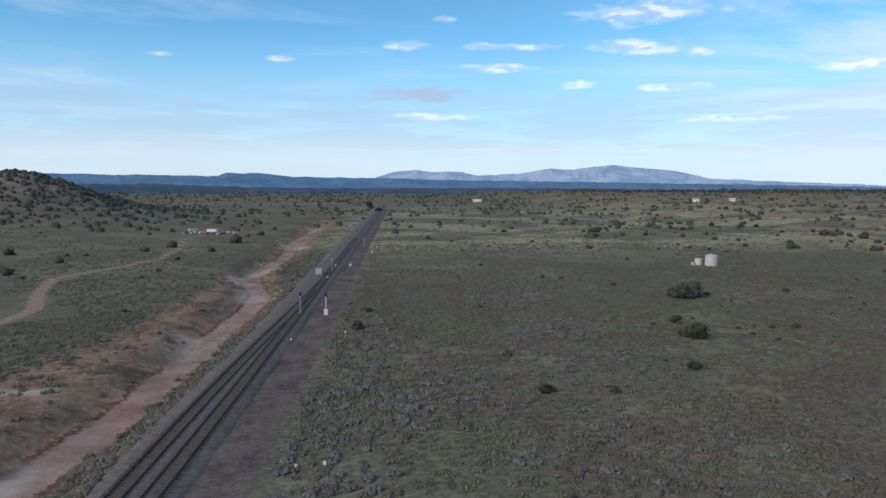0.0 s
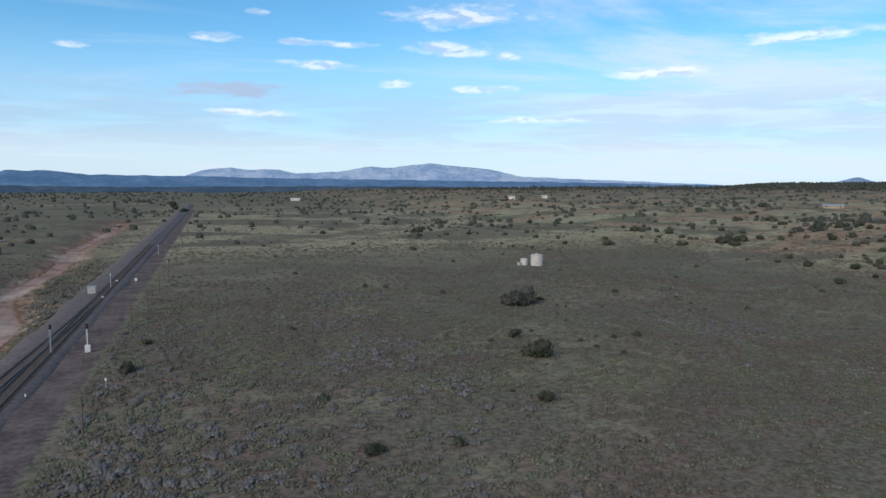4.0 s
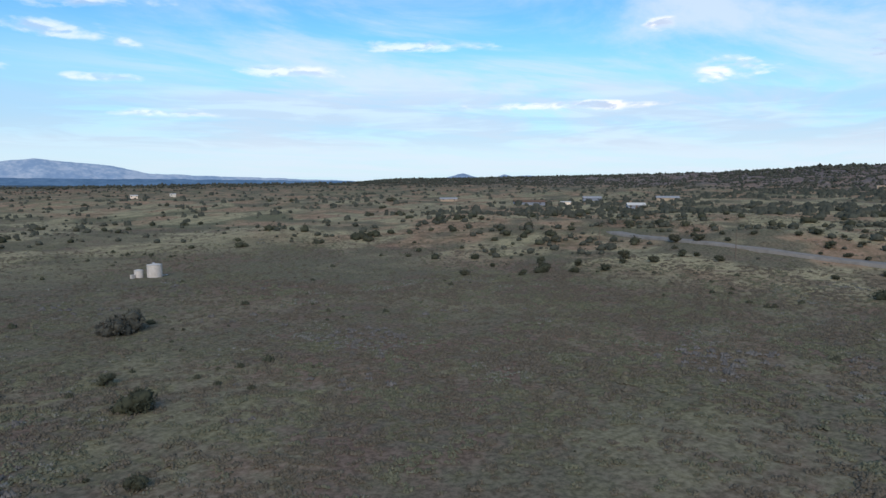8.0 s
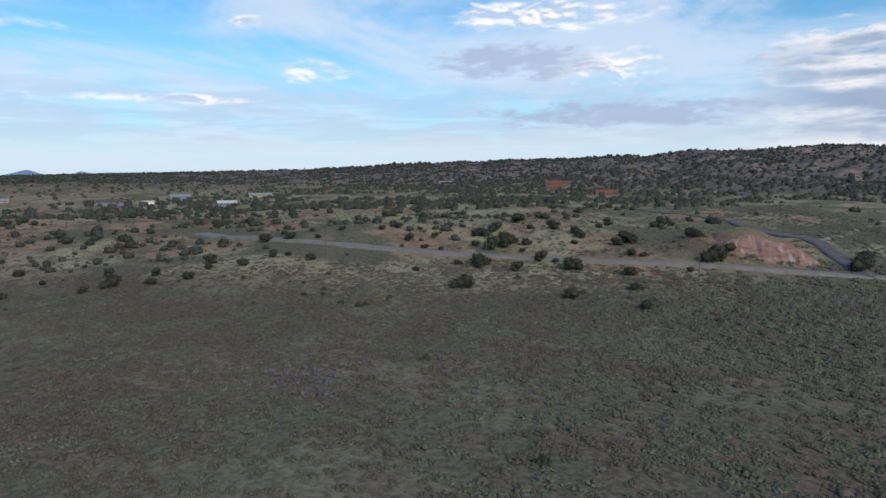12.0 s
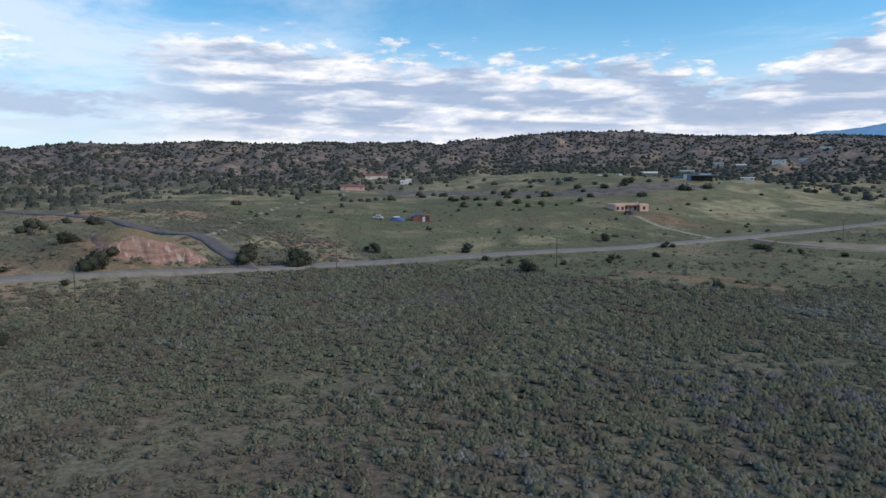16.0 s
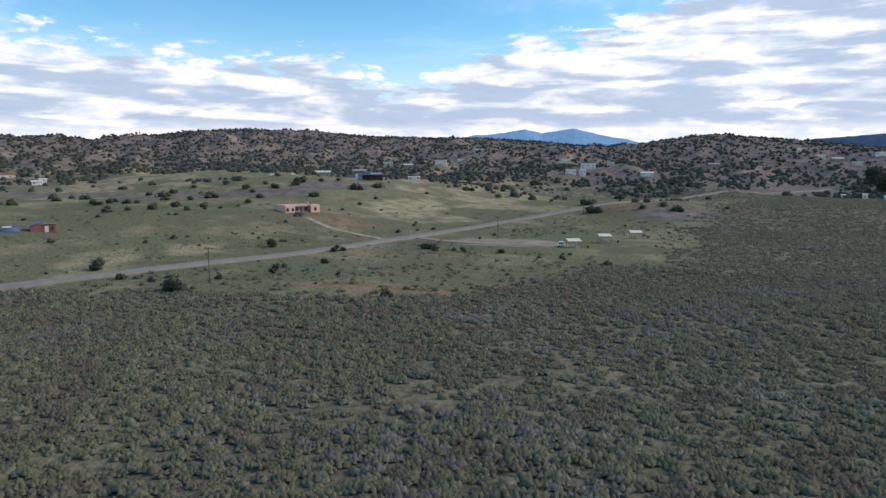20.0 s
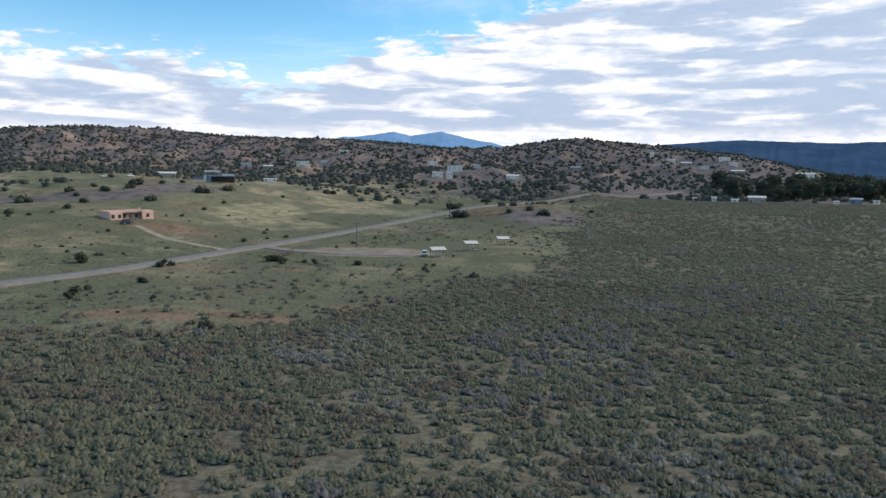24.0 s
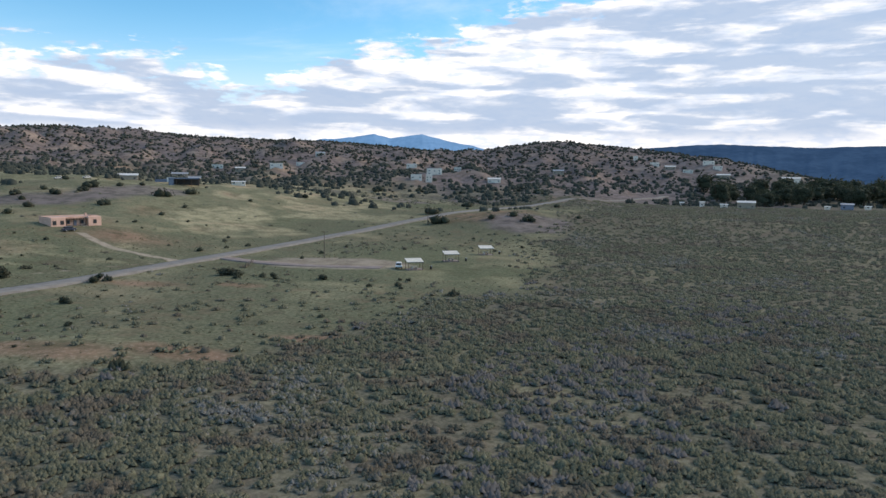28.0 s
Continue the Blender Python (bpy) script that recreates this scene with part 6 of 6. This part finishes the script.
WHITE_ROOF = mottled("white metal roof", (0.56, 0.55, 0.52), (0.70, 0.69, 0.66), 0.6, 0.7, bump=0.05)
STUCCO = mottled("warm white stucco", (0.84, 0.72, 0.60), (0.92, 0.81, 0.69), 0.6, 0.95, bump=0.1)
BLUE = mottled("blue tarpaulin", (0.05, 0.10, 0.24), (0.09, 0.16, 0.33), 1.0, 0.6, bump=0.2)
BLUE_GREY = mottled("blue-grey siding", (0.16, 0.19, 0.25), (0.26, 0.29, 0.35), 0.7, 0.8, bump=0.1)
TAN = mottled("tan stucco", (0.34, 0.27, 0.20), (0.46, 0.38, 0.29), 0.6, 0.95, bump=0.1)
TIMBER = mottled("brown timber", (0.10, 0.065, 0.045), (0.19, 0.13, 0.09), 2.0, 0.9)
CREAM = mottled("cream shelter roof", (0.60, 0.56, 0.48), (0.74, 0.70, 0.61), 0.8, 0.7, bump=0.05)


def facing(x, y, ex=65.0, ey=0.0):
    """The turn that makes a front look back towards the middle of the valley."""
    return math.degrees(math.atan2(ex - x, -(ey - y)))


def window(parent, x, z, wide, tall, front, frame_paint):
    w = part("window", box(x - wide / 2 - 0.1, front - 0.06, z - 0.1, x + wide / 2 + 0.1, front - 0.004, z + tall + 0.1, bevel=0.015), frame_paint, parent)
    part("pane", box(x - wide / 2, front - 0.075, z, x - 0.03, front - 0.062, z + tall), GLASS, w)
    part("pane", box(x + 0.03, front - 0.075, z, x + wide / 2, front - 0.062, z + tall), GLASS, w)


def door(parent, x, front, paint, wide=1.0, tall=2.1):
    d = part("door", box(x - wide / 2, front - 0.05, 0.1, x + wide / 2, front - 0.004, 0.1 + tall, bevel=0.015), paint, parent)
    part("handle", box(x + wide * 0.32, front - 0.1, 1.0, x + wide * 0.38, front - 0.052, 1.12), BLACK, d)


def gable(wide, deep, z0, rise, over=0.4, thick=0.15):
    bm = bmesh.new()
    x, y = wide / 2 + over, deep / 2 + over
    ring = [(-x, -y, z0), (x, -y, z0), (x, 0, z0 + rise), (-x, 0, z0 + rise), (x, y, z0), (-x, y, z0)]
    up = [bm.verts.new(p) for p in ring]
    low = [bm.verts.new((p[0], p[1], p[2] - thick)) for p in ring]
    for q in ((0, 1, 2, 3), (3, 2, 4, 5)):
        bm.faces.new([up[i] for i in q])
        bm.faces.new([low[i] for i in q[::-1]])
    for a, b2 in ((0, 1), (1, 2), (2, 4), (4, 5), (5, 3), (3, 0)):
        bm.faces.new([up[b2], up[a], low[a], low[b2]])
    return bm


def house(x, y, wide, deep, tall, wall, roof, label, style="flat", turn=None, windows=3, storeys=1, name="house", group="houses round the valley", trim=None):
    h = thing(name, x, y, facing(x, y) if turn is None else turn, label, "house" if name == "house" else name.replace("_", " "), group)
    w = part("wall", box(-wide / 2, 0, -2.2, wide / 2, deep, tall, bevel=0.06), wall, h)
    if style == "flat":
        part("roof", box(-wide / 2 + 0.3, 0.3, tall - 0.3, wide / 2 - 0.3, deep - 0.3, tall + 0.06), GREY_ROOF if roof is None else roof, h)
        for px, sx in ((-wide / 2, 0.28), (wide / 2 - 0.28, 0.28)):
            part("parapet", box(px, 0, tall, px + sx, deep, tall + 0.35, bevel=0.04), wall, h)
        part("parapet", box(-wide / 2 + 0.28, 0, tall, wide / 2 - 0.28, 0.28, tall + 0.35, bevel=0.04), wall, h)
        part("parapet", box(-wide / 2 + 0.28, deep - 0.28, tall, wide / 2 - 0.28, deep, tall + 0.35, bevel=0.04), wall, h)
    elif style == "gable":
        bm = gable(wide, deep, tall + 0.1, deep * 0.14)
        bmesh.ops.translate(bm, vec=(0, deep / 2, 0), verts=bm.verts)
        part("roof", bm, roof, h)
        for sx in (-wide / 2 + 0.03, wide / 2 - 0.03):
            bm = bmesh.new()
            bm.faces.new([bm.verts.new(p) for p in ((sx, 0.1, tall - 0.05), (sx, deep - 0.1, tall - 0.05), (sx, deep / 2, tall + deep * 0.13))])
            bmesh.ops.solidify(bm, geom=bm.faces[:], thickness=0.05)
            part("gable_wall", bm, wall, h)
    far = math.hypot(x - 65, y) > 420
    paint, windows = (wall if far else trim or TIMBER), (min(windows, 3) if far else windows)
    for k in range(windows):
        wx = wide * ((k + 0.5) / windows - 0.5)
        if windows > 1 and k == windows // 2:
            door(h, wx, 0.0, paint)
        else:
            window(h, wx, 1.0, min(1.0, wide / windows * 0.4), 0.9, 0.0, paint)
        if storeys > 1:
            window(h, wx, 3.2, min(1.0, wide / windows * 0.4), 0.8, 0.0, paint)
    return h


def adobe_house():
    h = thing("adobe_house", 241.6, -234.4, -116, "flat-roofed pink-tan adobe house with a recessed porch", "house", "houses round the valley", -0.1)
    part("wall", box(-8.2, 1.8, -1.5, 8.2, 9.5, 3.0, bevel=0.12), ADOBE, h, "weathered pink-tan adobe walls")
    for x0, x1 in ((-8.3, -3.6), (3.8, 8.3)):
        wing = part("wing", box(x0, 0, -1.5, x1, 2.2, 3.25, bevel=0.12), PINK, h, "projecting end wing of salmon plaster, lightened as if sunlit")
        m = (x0 + x1) / 2
        for wx in ((m - 1.2, m + 1.2) if x0 < 0 else (m,)):
            window(h, wx, 0.9, 1.0, 1.2, 0.0, TIMBER)
    part("roof", box(-7.9, 2.1, 2.9, 7.9, 9.2, 3.06), GREY_ROOF, h)
    for a in ((-8.2, 1.8, 8.2, 2.1), (-8.2, 9.2, 8.2, 9.5), (-8.2, 2.1, -7.9, 9.2), (7.9, 2.1, 8.2, 9.2)):
        part("parapet", box(a[0], a[1], 3.0, a[2], a[3], 3.4, bevel=0.05), ADOBE, h)
    part("porch_roof", box(-3.6, 0.1, 2.55, 3.8, 1.9, 2.75, bevel=0.03), TIMBER, h)
    for x in (-3.3, -1.0, 1.2, 3.5):
        part("porch_post", stick((x, 0.25, -0.3), (x, 0.25, 2.6), 0.11), TIMBER, h)
    for k in range(9):
        part("viga", stick((-3.2 + k * 0.8, -0.35, 2.45), (-3.2 + k * 0.8, 0.3, 2.45), 0.08, sides=6), TIMBER, h)
    part("porch_floor", box(-3.6, 0.1, -0.6, 3.8, 1.8, 0.1), CONCRETE, h)
    window(h, -2.2, 0.9, 1.2, 1.2, 1.8, BLUE_GREY)
    window(h, 2.4, 0.9, 1.2, 1.2, 1.8, BLUE_GREY)
    door(h, 0.2, 1.8, BLUE_GREY)
    w2 = part("side_window", box(8.204, 4.6, 0.9, 8.26, 5.8, 2.1, bevel=0.01), TIMBER, h)
    part("pane", box(8.262, 4.7, 1.0, 8.275, 5.7, 2.0), GLASS, w2)
    part("chimney", box(5.5, 6, 3.0, 6.2, 6.7, 4.1, bevel=0.06), ADOBE, h)


adobe_house()


def parked_car(x, y, turn, paint, label):
    c = thing("car", x, y, turn, label, "car", "parked cars", 0.05)
    bm = box(-2.1, -0.88, 0.38, 2.1, 0.88, 0.98, bevel=0.14)
    part("body", bm, paint, c)
    bm = box(-1.5, -0.8, 0.96, 1.0, 0.8, 1.62, bevel=0.2)
    cabin = part("cabin", bm, paint, c)
    part("windscreen", box(0.78, -0.68, 1.02, 1.03, 0.68, 1.5, bevel=0.04), GLASS, cabin)
    part("rear_window", box(-1.53, -0.66, 1.08, -1.38, 0.66, 1.5, bevel=0.04), GLASS, cabin)
    for s in (-1, 1):
        part("side_window", box(-1.2, s * 0.8 - 0.02, 1.1, 0.7, s * 0.8 + 0.02, 1.48, bevel=0.01), GLASS, cabin)
        part("headlight", box(2.06, s * 0.62 - 0.16, 0.66, 2.12, s * 0.62 + 0.16, 0.82, bevel=0.02), WHITE, c)
        part("tail_light", box(-2.12, s * 0.66 - 0.12, 0.66, -2.06, s * 0.66 + 0.12, 0.86, bevel=0.02), RED_PAINT, c)
        for wx in (-1.3, 1.3):
            wheel(c, wx, s * 0.8, 0.34, 0.34)
    part("bumper", box(2.08, -0.8, 0.36, 2.2, 0.8, 0.56, bevel=0.04), BLACK, c)
    part("bumper", box(-2.2, -0.8, 0.36, -2.08, 0.8, 0.56, bevel=0.04), BLACK, c)


NAVY = mottled("dark blue car paint", (0.03, 0.04, 0.06), (0.06, 0.07, 0.10), 1.0, 0.3, bump=0.0)
parked_car(237.2, -225.5, -110, NAVY, "dark blue car parked before the adobe house")
parked_car(352, -354, 60, WHITE, "white car parked among junipers below the mesa")
parked_car(349, -372, 70, WHITE, "white car parked beside the farm track")
parked_car(122.6, -213.0, 105, WHITE, "white car with dark windows parked behind the picnic shelter")


# ---- picnic shelters ----
def picnic_table(x, y, turn):
    t = thing("picnic_table", x, y, turn, "pale concrete picnic table with two benches under the shelter", "picnic table", "picnic tables", 0.12)
    part("tabletop", box(-0.95, -0.38, 0.70, 0.95, 0.38, 0.78, bevel=0.02), CONCRETE, t)
    for s in (-1, 1):
        part("bench", box(-0.95, s * 0.72 - 0.14, 0.40, 0.95, s * 0.72 + 0.14, 0.46, bevel=0.02), CONCRETE, t)
        part("leg", box(s * 0.6 - 0.06, -0.8, 0, s * 0.6 + 0.06, 0.8, 0.40, bevel=0.02), CONCRETE, t)
        part("leg", box(s * 0.6 - 0.06, -0.12, 0.4, s * 0.6 + 0.06, 0.12, 0.70), CONCRETE, t)


def shelter(x, y, turn, lean):
    s = thing("picnic_shelter", x, y, turn, "open picnic shelter with a flat cream-white roof", "picnic shelter", "picnic shelters")
    part("slab", box(-2.2, -1.8, -0.4, 2.2, 1.8, 0.12, bevel=0.03), CLAY, s)
    bm = box(-2.3, -1.8, -0.08, 2.3, 1.8, 0.08, bevel=0.03)
    bmesh.ops.transform(bm, matrix=Matrix.Translation((0, 0, 2.5)) @ Euler((radians(lean), 0, 0)).to_matrix().to_4x4(), verts=bm.verts)
    roof = part("roof", bm, CREAM, s)
    for sx in (-2.0, 2.0):
        for sy in (-1.6, 1.6):
            part("post", stick((sx, sy, 0.1), (sx, sy, 2.45 + math.tan(radians(lean)) * sy), 0.07), TIMBER, s)
    for sy in (-1.6, 1.6):
        part("beam", box(-2.3, sy - 0.06, 2.24 + math.tan(radians(lean)) * sy, 2.3, sy + 0.06, 2.4 + math.tan(radians(lean)) * sy), TIMBER, s)
    return s


def barrel(x, y):
    b3 = thing("trash_barrel", x, y, 0, "dark steel trash barrel on the grass", "trash barrel", "trash barrels")
    part("drum", stick((0, 0, -0.1), (0, 0, 0.9), 0.3, sides=14), BLACK, b3)
    part("rim", stick((0, 0, 0.86), (0, 0, 0.93), 0.32, sides=14), GALVANISED, b3)


for sx, sy in ((118.2, -212.6), (112.0, -232.2), (104.9, -255.0)):
    st = facing(sx, sy) + 14
    shelter(sx, sy, st, 10)
    picnic_table(sx, sy, st)
    barrel(sx - 4.2, sy - 2.2)


# ---- the blue-roofed shed ----
def blue_shed():
    s = thing("shed", 273.5, -137.6, facing(273, -137), "small brick-red shed with a sagging blue roof", "shed")
    part("wall", box(-3.4, 0, -1.0, 3.8, 5, 2.5, bevel=0.05), BRICK_RED, s)
    bm = box(-4.0, -0.4, -0.06, 1.0, 5.4, 0.06, bevel=0.02)
    bmesh.ops.transform(bm, matrix=Matrix.Translation((-0.6, 0, 3.3)) @ Euler((0, radians(-20), 0)).to_matrix().to_4x4(), verts=bm.verts)
    part("roof", bm, BLUE, s, "tilted blue sheet roof")
    part("roof", box(0.2, -0.3, 2.5, 4.0, 5.2, 2.64), RED_ROOF, s)
    door(s, 1.2, 0.0, WHITE, 1.1, 2.0)
    window(s, 2.8, 0.9, 0.8, 0.8, 0.0, TIMBER)
    t = thing("tarpaulin_heap", 278, -129.3, facing(278, -129), "heap under a blue and white tarpaulin", "tarpaulin")
    bm = bmesh.new()
    bmesh.ops.create_icosphere(bm, subdivisions=3, radius=1)
    for v in bm.verts:
        v.co = Vector((v.co.x * 3.2, v.co.y * 1.7, max(-0.2, v.co.z * (1.5 + 0.5 * noise.noise(v.co * 2)))))
    part("sheet", bm, BLUE, t)
    part("cover", box(-1.6, -1.0, 1.2, 1.0, 0.8, 1.62, bevel=0.15), WHITE, t)
    parked_car(282, -122.5, 40, WHITE, "pale car standing in the grass near the shed")


blue_shed()

# ---- houses on the plain and the slopes ----
EAST_HOUSES = [
    (476, -234, 19, 10, 3.4, PINK, RED_ROOF, "gable", 5, 1, "long low house with a red metal roof"),
    (562, -313, 22, 11, 3.6, STUCCO, RED_ROOF, "gable", 5, 1, "long white house with a red roof below the mesa"),
    (688, 19, 25, 12, 4.2, BRICK_RED, RED_ROOF, "gable", 4, 1, "large barn-red building among junipers"),
    (576, -14, 19, 10, 4.0, BRICK_RED, RED_ROOF, "flat", 6, 1, "dark red flat-roofed house with a row of windows"),
    (403, 283, 22, 9, 2.9, BLUE_GREY, TIMBER, "gable", 8, 1, "long blue-grey building with a dark brown roof and pale doors"),
    (498, 288, 15, 9, 3.0, BLUE_GREY, GREY_ROOF, "gable", 4, 1, "blue-grey building with a grey metal roof"),
    (402, 209, 11, 9, 2.8, BLUE_GREY, WHITE_ROOF, "gable", 3, 1, "small building with a bright white metal roof"),
    (525, 240, 18, 9, 2.9, TAN, GREY_ROOF, "gable", 5, 1, "long tan building with a grey roof across the plain"),
    (822, 141, 16, 10, 4.0, TAN, None, "flat", 3, 1, "tan flat-roofed house on the far slope"),
    (423, 268, 7, 3, 2.8, STUCCO, WHITE_ROOF, "gable", 2, 1, "white trailer home beside the long building"),
    (273, -403, 8.6, 3, 2.9, STUCCO, WHITE_ROOF, "gable", 3, 1, "white mobile home with dark windows"),
]
SLOPE_HOUSES = [
    (212, -583, 10, 8, 4.0, STUCCO, WHITE_ROOF, "flat", 3, 1, "white flat-roofed house on the slope"),
    (203, -590, 6, 6, 6.5, STUCCO, WHITE_ROOF, "flat", 2, 2, "narrow two-storey white house on the slope"),
    (208, -632, 15, 9, 6.0, STUCCO, WHITE_ROOF, "flat", 5, 2, "stepped two-storey white house among junipers"),
    (198, -688, 8, 8, 6.0, CREAM, WHITE_ROOF, "flat", 3, 2, "cube-shaped cream house on the slope"),
    (153, -620, 12, 8, 3.4, STUCCO, WHITE_ROOF, "gable", 3, 1, "low white house with a pale roof"),
    (5, -827, 11, 8, 3.8, STUCCO, WHITE_ROOF, "flat", 3, 1, "white house high on the hillside"),
    (25, -836, 5, 5, 5, STUCCO, WHITE_ROOF, "flat", 1, 1, "small white outbuilding on the hillside"),
    (-27, -513, 12, 8, 4.2, TAN, WHITE_ROOF, "gable", 3, 1, "farm barn with a white metal roof beside the field"),
    (-13, -511, 5, 3, 2.2, STUCCO, WHITE_ROOF, "gable", 1, 1, "low white farm trailer"),
    (-2, -528, 3.4, 3, 3.2, STUCCO, WHITE_ROOF, "gable", 1, 1, "small white farm shed"),
    (9, -545, 3, 3, 2.6, STUCCO, WHITE_ROOF, "gable", 1, 1, "small white hut behind the field"),
]
GROVE_HOUSES = [
    (-112, -742, 18, 10, 6.0, STUCCO, WHITE_ROOF, "gable", 4, 1, "big white metal barn behind the grove"),
    (-79, -708, 13, 8, 4.0, TAN, WHITE_ROOF, "gable", 3, 1, "pale-roofed house above the grove"),
    (-48, -720, 13, 8, 4.0, TAN, WHITE_ROOF, "gable", 3, 1, "pale-roofed house on the slope above the grove"),
    (-91, -526, 8, 6, 3.6, BLUE_GREY, GREY_ROOF, "gable", 2, 1, "grey shed beside the grove"),
    (-78, -522, 3.5, 2.5, 2.0, STUCCO, WHITE_ROOF, "gable", 1, 1, "small white trailer by the grove"),
    (-104, -528, 4, 2.5, 2.2, STUCCO, WHITE_ROOF, "gable", 1, 1, "white camper standing by the grove"),
    (491, -291, 7, 6, 3.2, STUCCO, WHITE_ROOF, "gable", 2, 1, "white cottage hidden among junipers"),
    (499, -301, 5, 5, 3.0, STUCCO, WHITE_ROOF, "gable", 1, 1, "small white cottage among junipers"),
    (345, -402, 12, 8, 4.2, TAN, WHITE_ROOF, "gable", 3, 1, "tan house with a pale roof among trees"),
    (318, -430, 8, 6, 4.0, STUCCO, GREY_ROOF, "gable", 2, 1, "grey-roofed white house among trees"),
    (383, -515, 13, 8, 3.6, TAN, GREY_ROOF, "gable", 3, 1, "tan house with a grey roof in the wooded foothills"),
    (425, -643, 12, 8, 3.6, CREAM, WHITE_ROOF, "flat", 3, 1, "cream flat-roofed house in the wooded foothills"),
    (389, -622, 11, 8, 3.4, TAN, WHITE_ROOF, "gable", 3, 1, "tan house with a pale roof in the wooded foothills"),
    (355, -625, 13, 8, 3.6, STUCCO, WHITE_ROOF, "flat", 4, 1, "long white house on the wooded slope"),
    (372, -718, 10, 8, 3.6, STUCCO, WHITE_ROOF, "flat", 3, 1, "white house among dense junipers on the slope"),
    (377, -785, 12, 8, 3.6, CREAM, GREY_ROOF, "gable", 3, 1, "cream house with a grey roof under the mesa"),
    (258, -744, 12, 8, 3.8, STUCCO, WHITE_ROOF, "flat", 3, 1, "white house high under the mesa"),
    (103, -701, 11, 8, 3.4, TAN, GREY_ROOF, "gable", 3, 1, "tan house hidden in the woods below the mesa"),
    (-10, -813, 12, 8, 3.4, TAN, WHITE_ROOF, "gable", 3, 1, "tan house with a pale roof on the hillside"),
    (-25, -787, 11, 8, 3.4, CREAM, WHITE_ROOF, "flat", 3, 1, "cream house on the hillside above the farm"),
    (-50, -820, 13, 8, 3.6, STUCCO, WHITE_ROOF, "flat", 3, 1, "long white house near the end of the mesa"),
    (-55, -795, 10, 8, 3.4, STUCCO, WHITE_ROOF, "flat", 3, 1, "white house near the end of the mesa"),
    (151, 952, 13, 8, 3.4, STUCCO, WHITE_ROOF, "gable", 3, 1, "white farmhouse far out on the northern plain"),
    (343, 696, 7, 6, 2.8, STUCCO, WHITE_ROOF, "gable", 3, 1, "small white house far out on the plain"),
    (372, 676, 6, 5, 2.8, CREAM, WHITE_ROOF, "gable", 2, 1, "small cream house far out on the plain"),
    (450, 390, 15, 8, 2.8, TAN, GREY_ROOF, "gable", 4, 1, "long low tan shed with a grey roof on the plain"),
]
for hx, hy, hw, hd, ht, wall, roof, style, n, st, label in EAST_HOUSES + SLOPE_HOUSES + GROVE_HOUSES:
    house(hx, hy, hw * 0.9, hd, ht * (0.72 if hy > -500 else 0.9), wall, roof, label, style, None, n, st)


def arched_hangar(x, y, wide, deep, tall):
    h = thing("hangar", x, y, facing(x, y), "grey arched farm hangar among trees", "hangar")
    bm, n, rows = bmesh.new(), 16, []
    for yy in (0, deep):
        rows.append([bm.verts.new((-math.cos(math.pi * k / n) * wide / 2, yy, 1.4 + math.sin(math.pi * k / n) * (tall - 1.4))) for k in range(n + 1)])
    for k in range(n):
        bm.faces.new([rows[0][k], rows[0][k + 1], rows[1][k + 1], rows[1][k]])
    bmesh.ops.solidify(bm, geom=bm.faces[:], thickness=0.12)
    part("roof", bm, GREY_ROOF, h)
    part("wall", box(-wide / 2 + 0.1, 0.3, -1.5, wide / 2 - 0.1, deep - 0.3, 1.6, bevel=0.03), BLUE_GREY, h)
    part("door", box(-2.2, 0.1, 0, 2.2, 0.28, 2.8), WHITE, h)


arched_hangar(305, -385, 17, 12, 6.0)


def open_shed(x, y, wide, deep, tall):
    h = thing("open_shed", x, y, facing(x, y), "open-fronted farm shed with a pale blue fascia", "shed")
    part("roof", box(-wide / 2, -0.3, tall - 0.1, wide / 2, deep, tall + 0.1), GREY_ROOF, h)
    part("fascia", box(-wide / 2, -0.42, tall - 0.5, wide / 2, -0.31, tall + 0.14), BLUE_GREY, h)
    # black in place of the deep shade under the open roof
    part("back_wall", box(-wide / 2, deep - 0.2, -1.5, wide / 2, deep - 0.05, tall - 0.12), BLACK, h)
    part("side_wall", box(-wide / 2 + 0.02, 0, -1.5, -wide / 2 + 2.6, 0.15, tall - 0.52), BLUE_GREY, h)
    for k in range(5):
        part("post", stick((-wide / 2 + 0.3 + k * (wide - 0.6) / 4, 0.2, -1.2), (-wide / 2 + 0.3 + k * (wide - 0.6) / 4, 0.2, tall - 0.1), 0.09), TIMBER, h)


open_shed(286, -368, 15.5, 7, 4.2)

# ---- poles along the country road ----
for px, py in ((253, 198), (237.5, 148), (229, 100), (221.8, 53.5), (204.5, 2.4), (202.8, -56), (176, -107.5), (151, -230), (141.5, -327)):
    telegraph_pole(px, py, 8.2, 15, "tall weathered utility pole with a crossarm beside the road", 1, "utility poles along the road")


# ---- old corral fence by the picnic way ----
def corral_fence(x, y, turn, bays):
    f = thing("corral_fence", x, y, turn, "low weathered timber corral fence beside the picnic way", "fence")
    for k in range(bays + 1):
        part("post", stick((k * 2.4, 0, -0.3), (k * 2.4, 0.02, 1.3), 0.09, 0.08, 7), POLE_WOOD, f)
    for k in range(bays):
        for z in (0.45, 1.05):
            part("rail", stick((k * 2.4, -0.1, z), (k * 2.4 + 2.4, -0.1, z + 0.05), 0.06, 0.05, 6), POLE_WOOD, f)


corral_fence(164, -205, -72, 5)
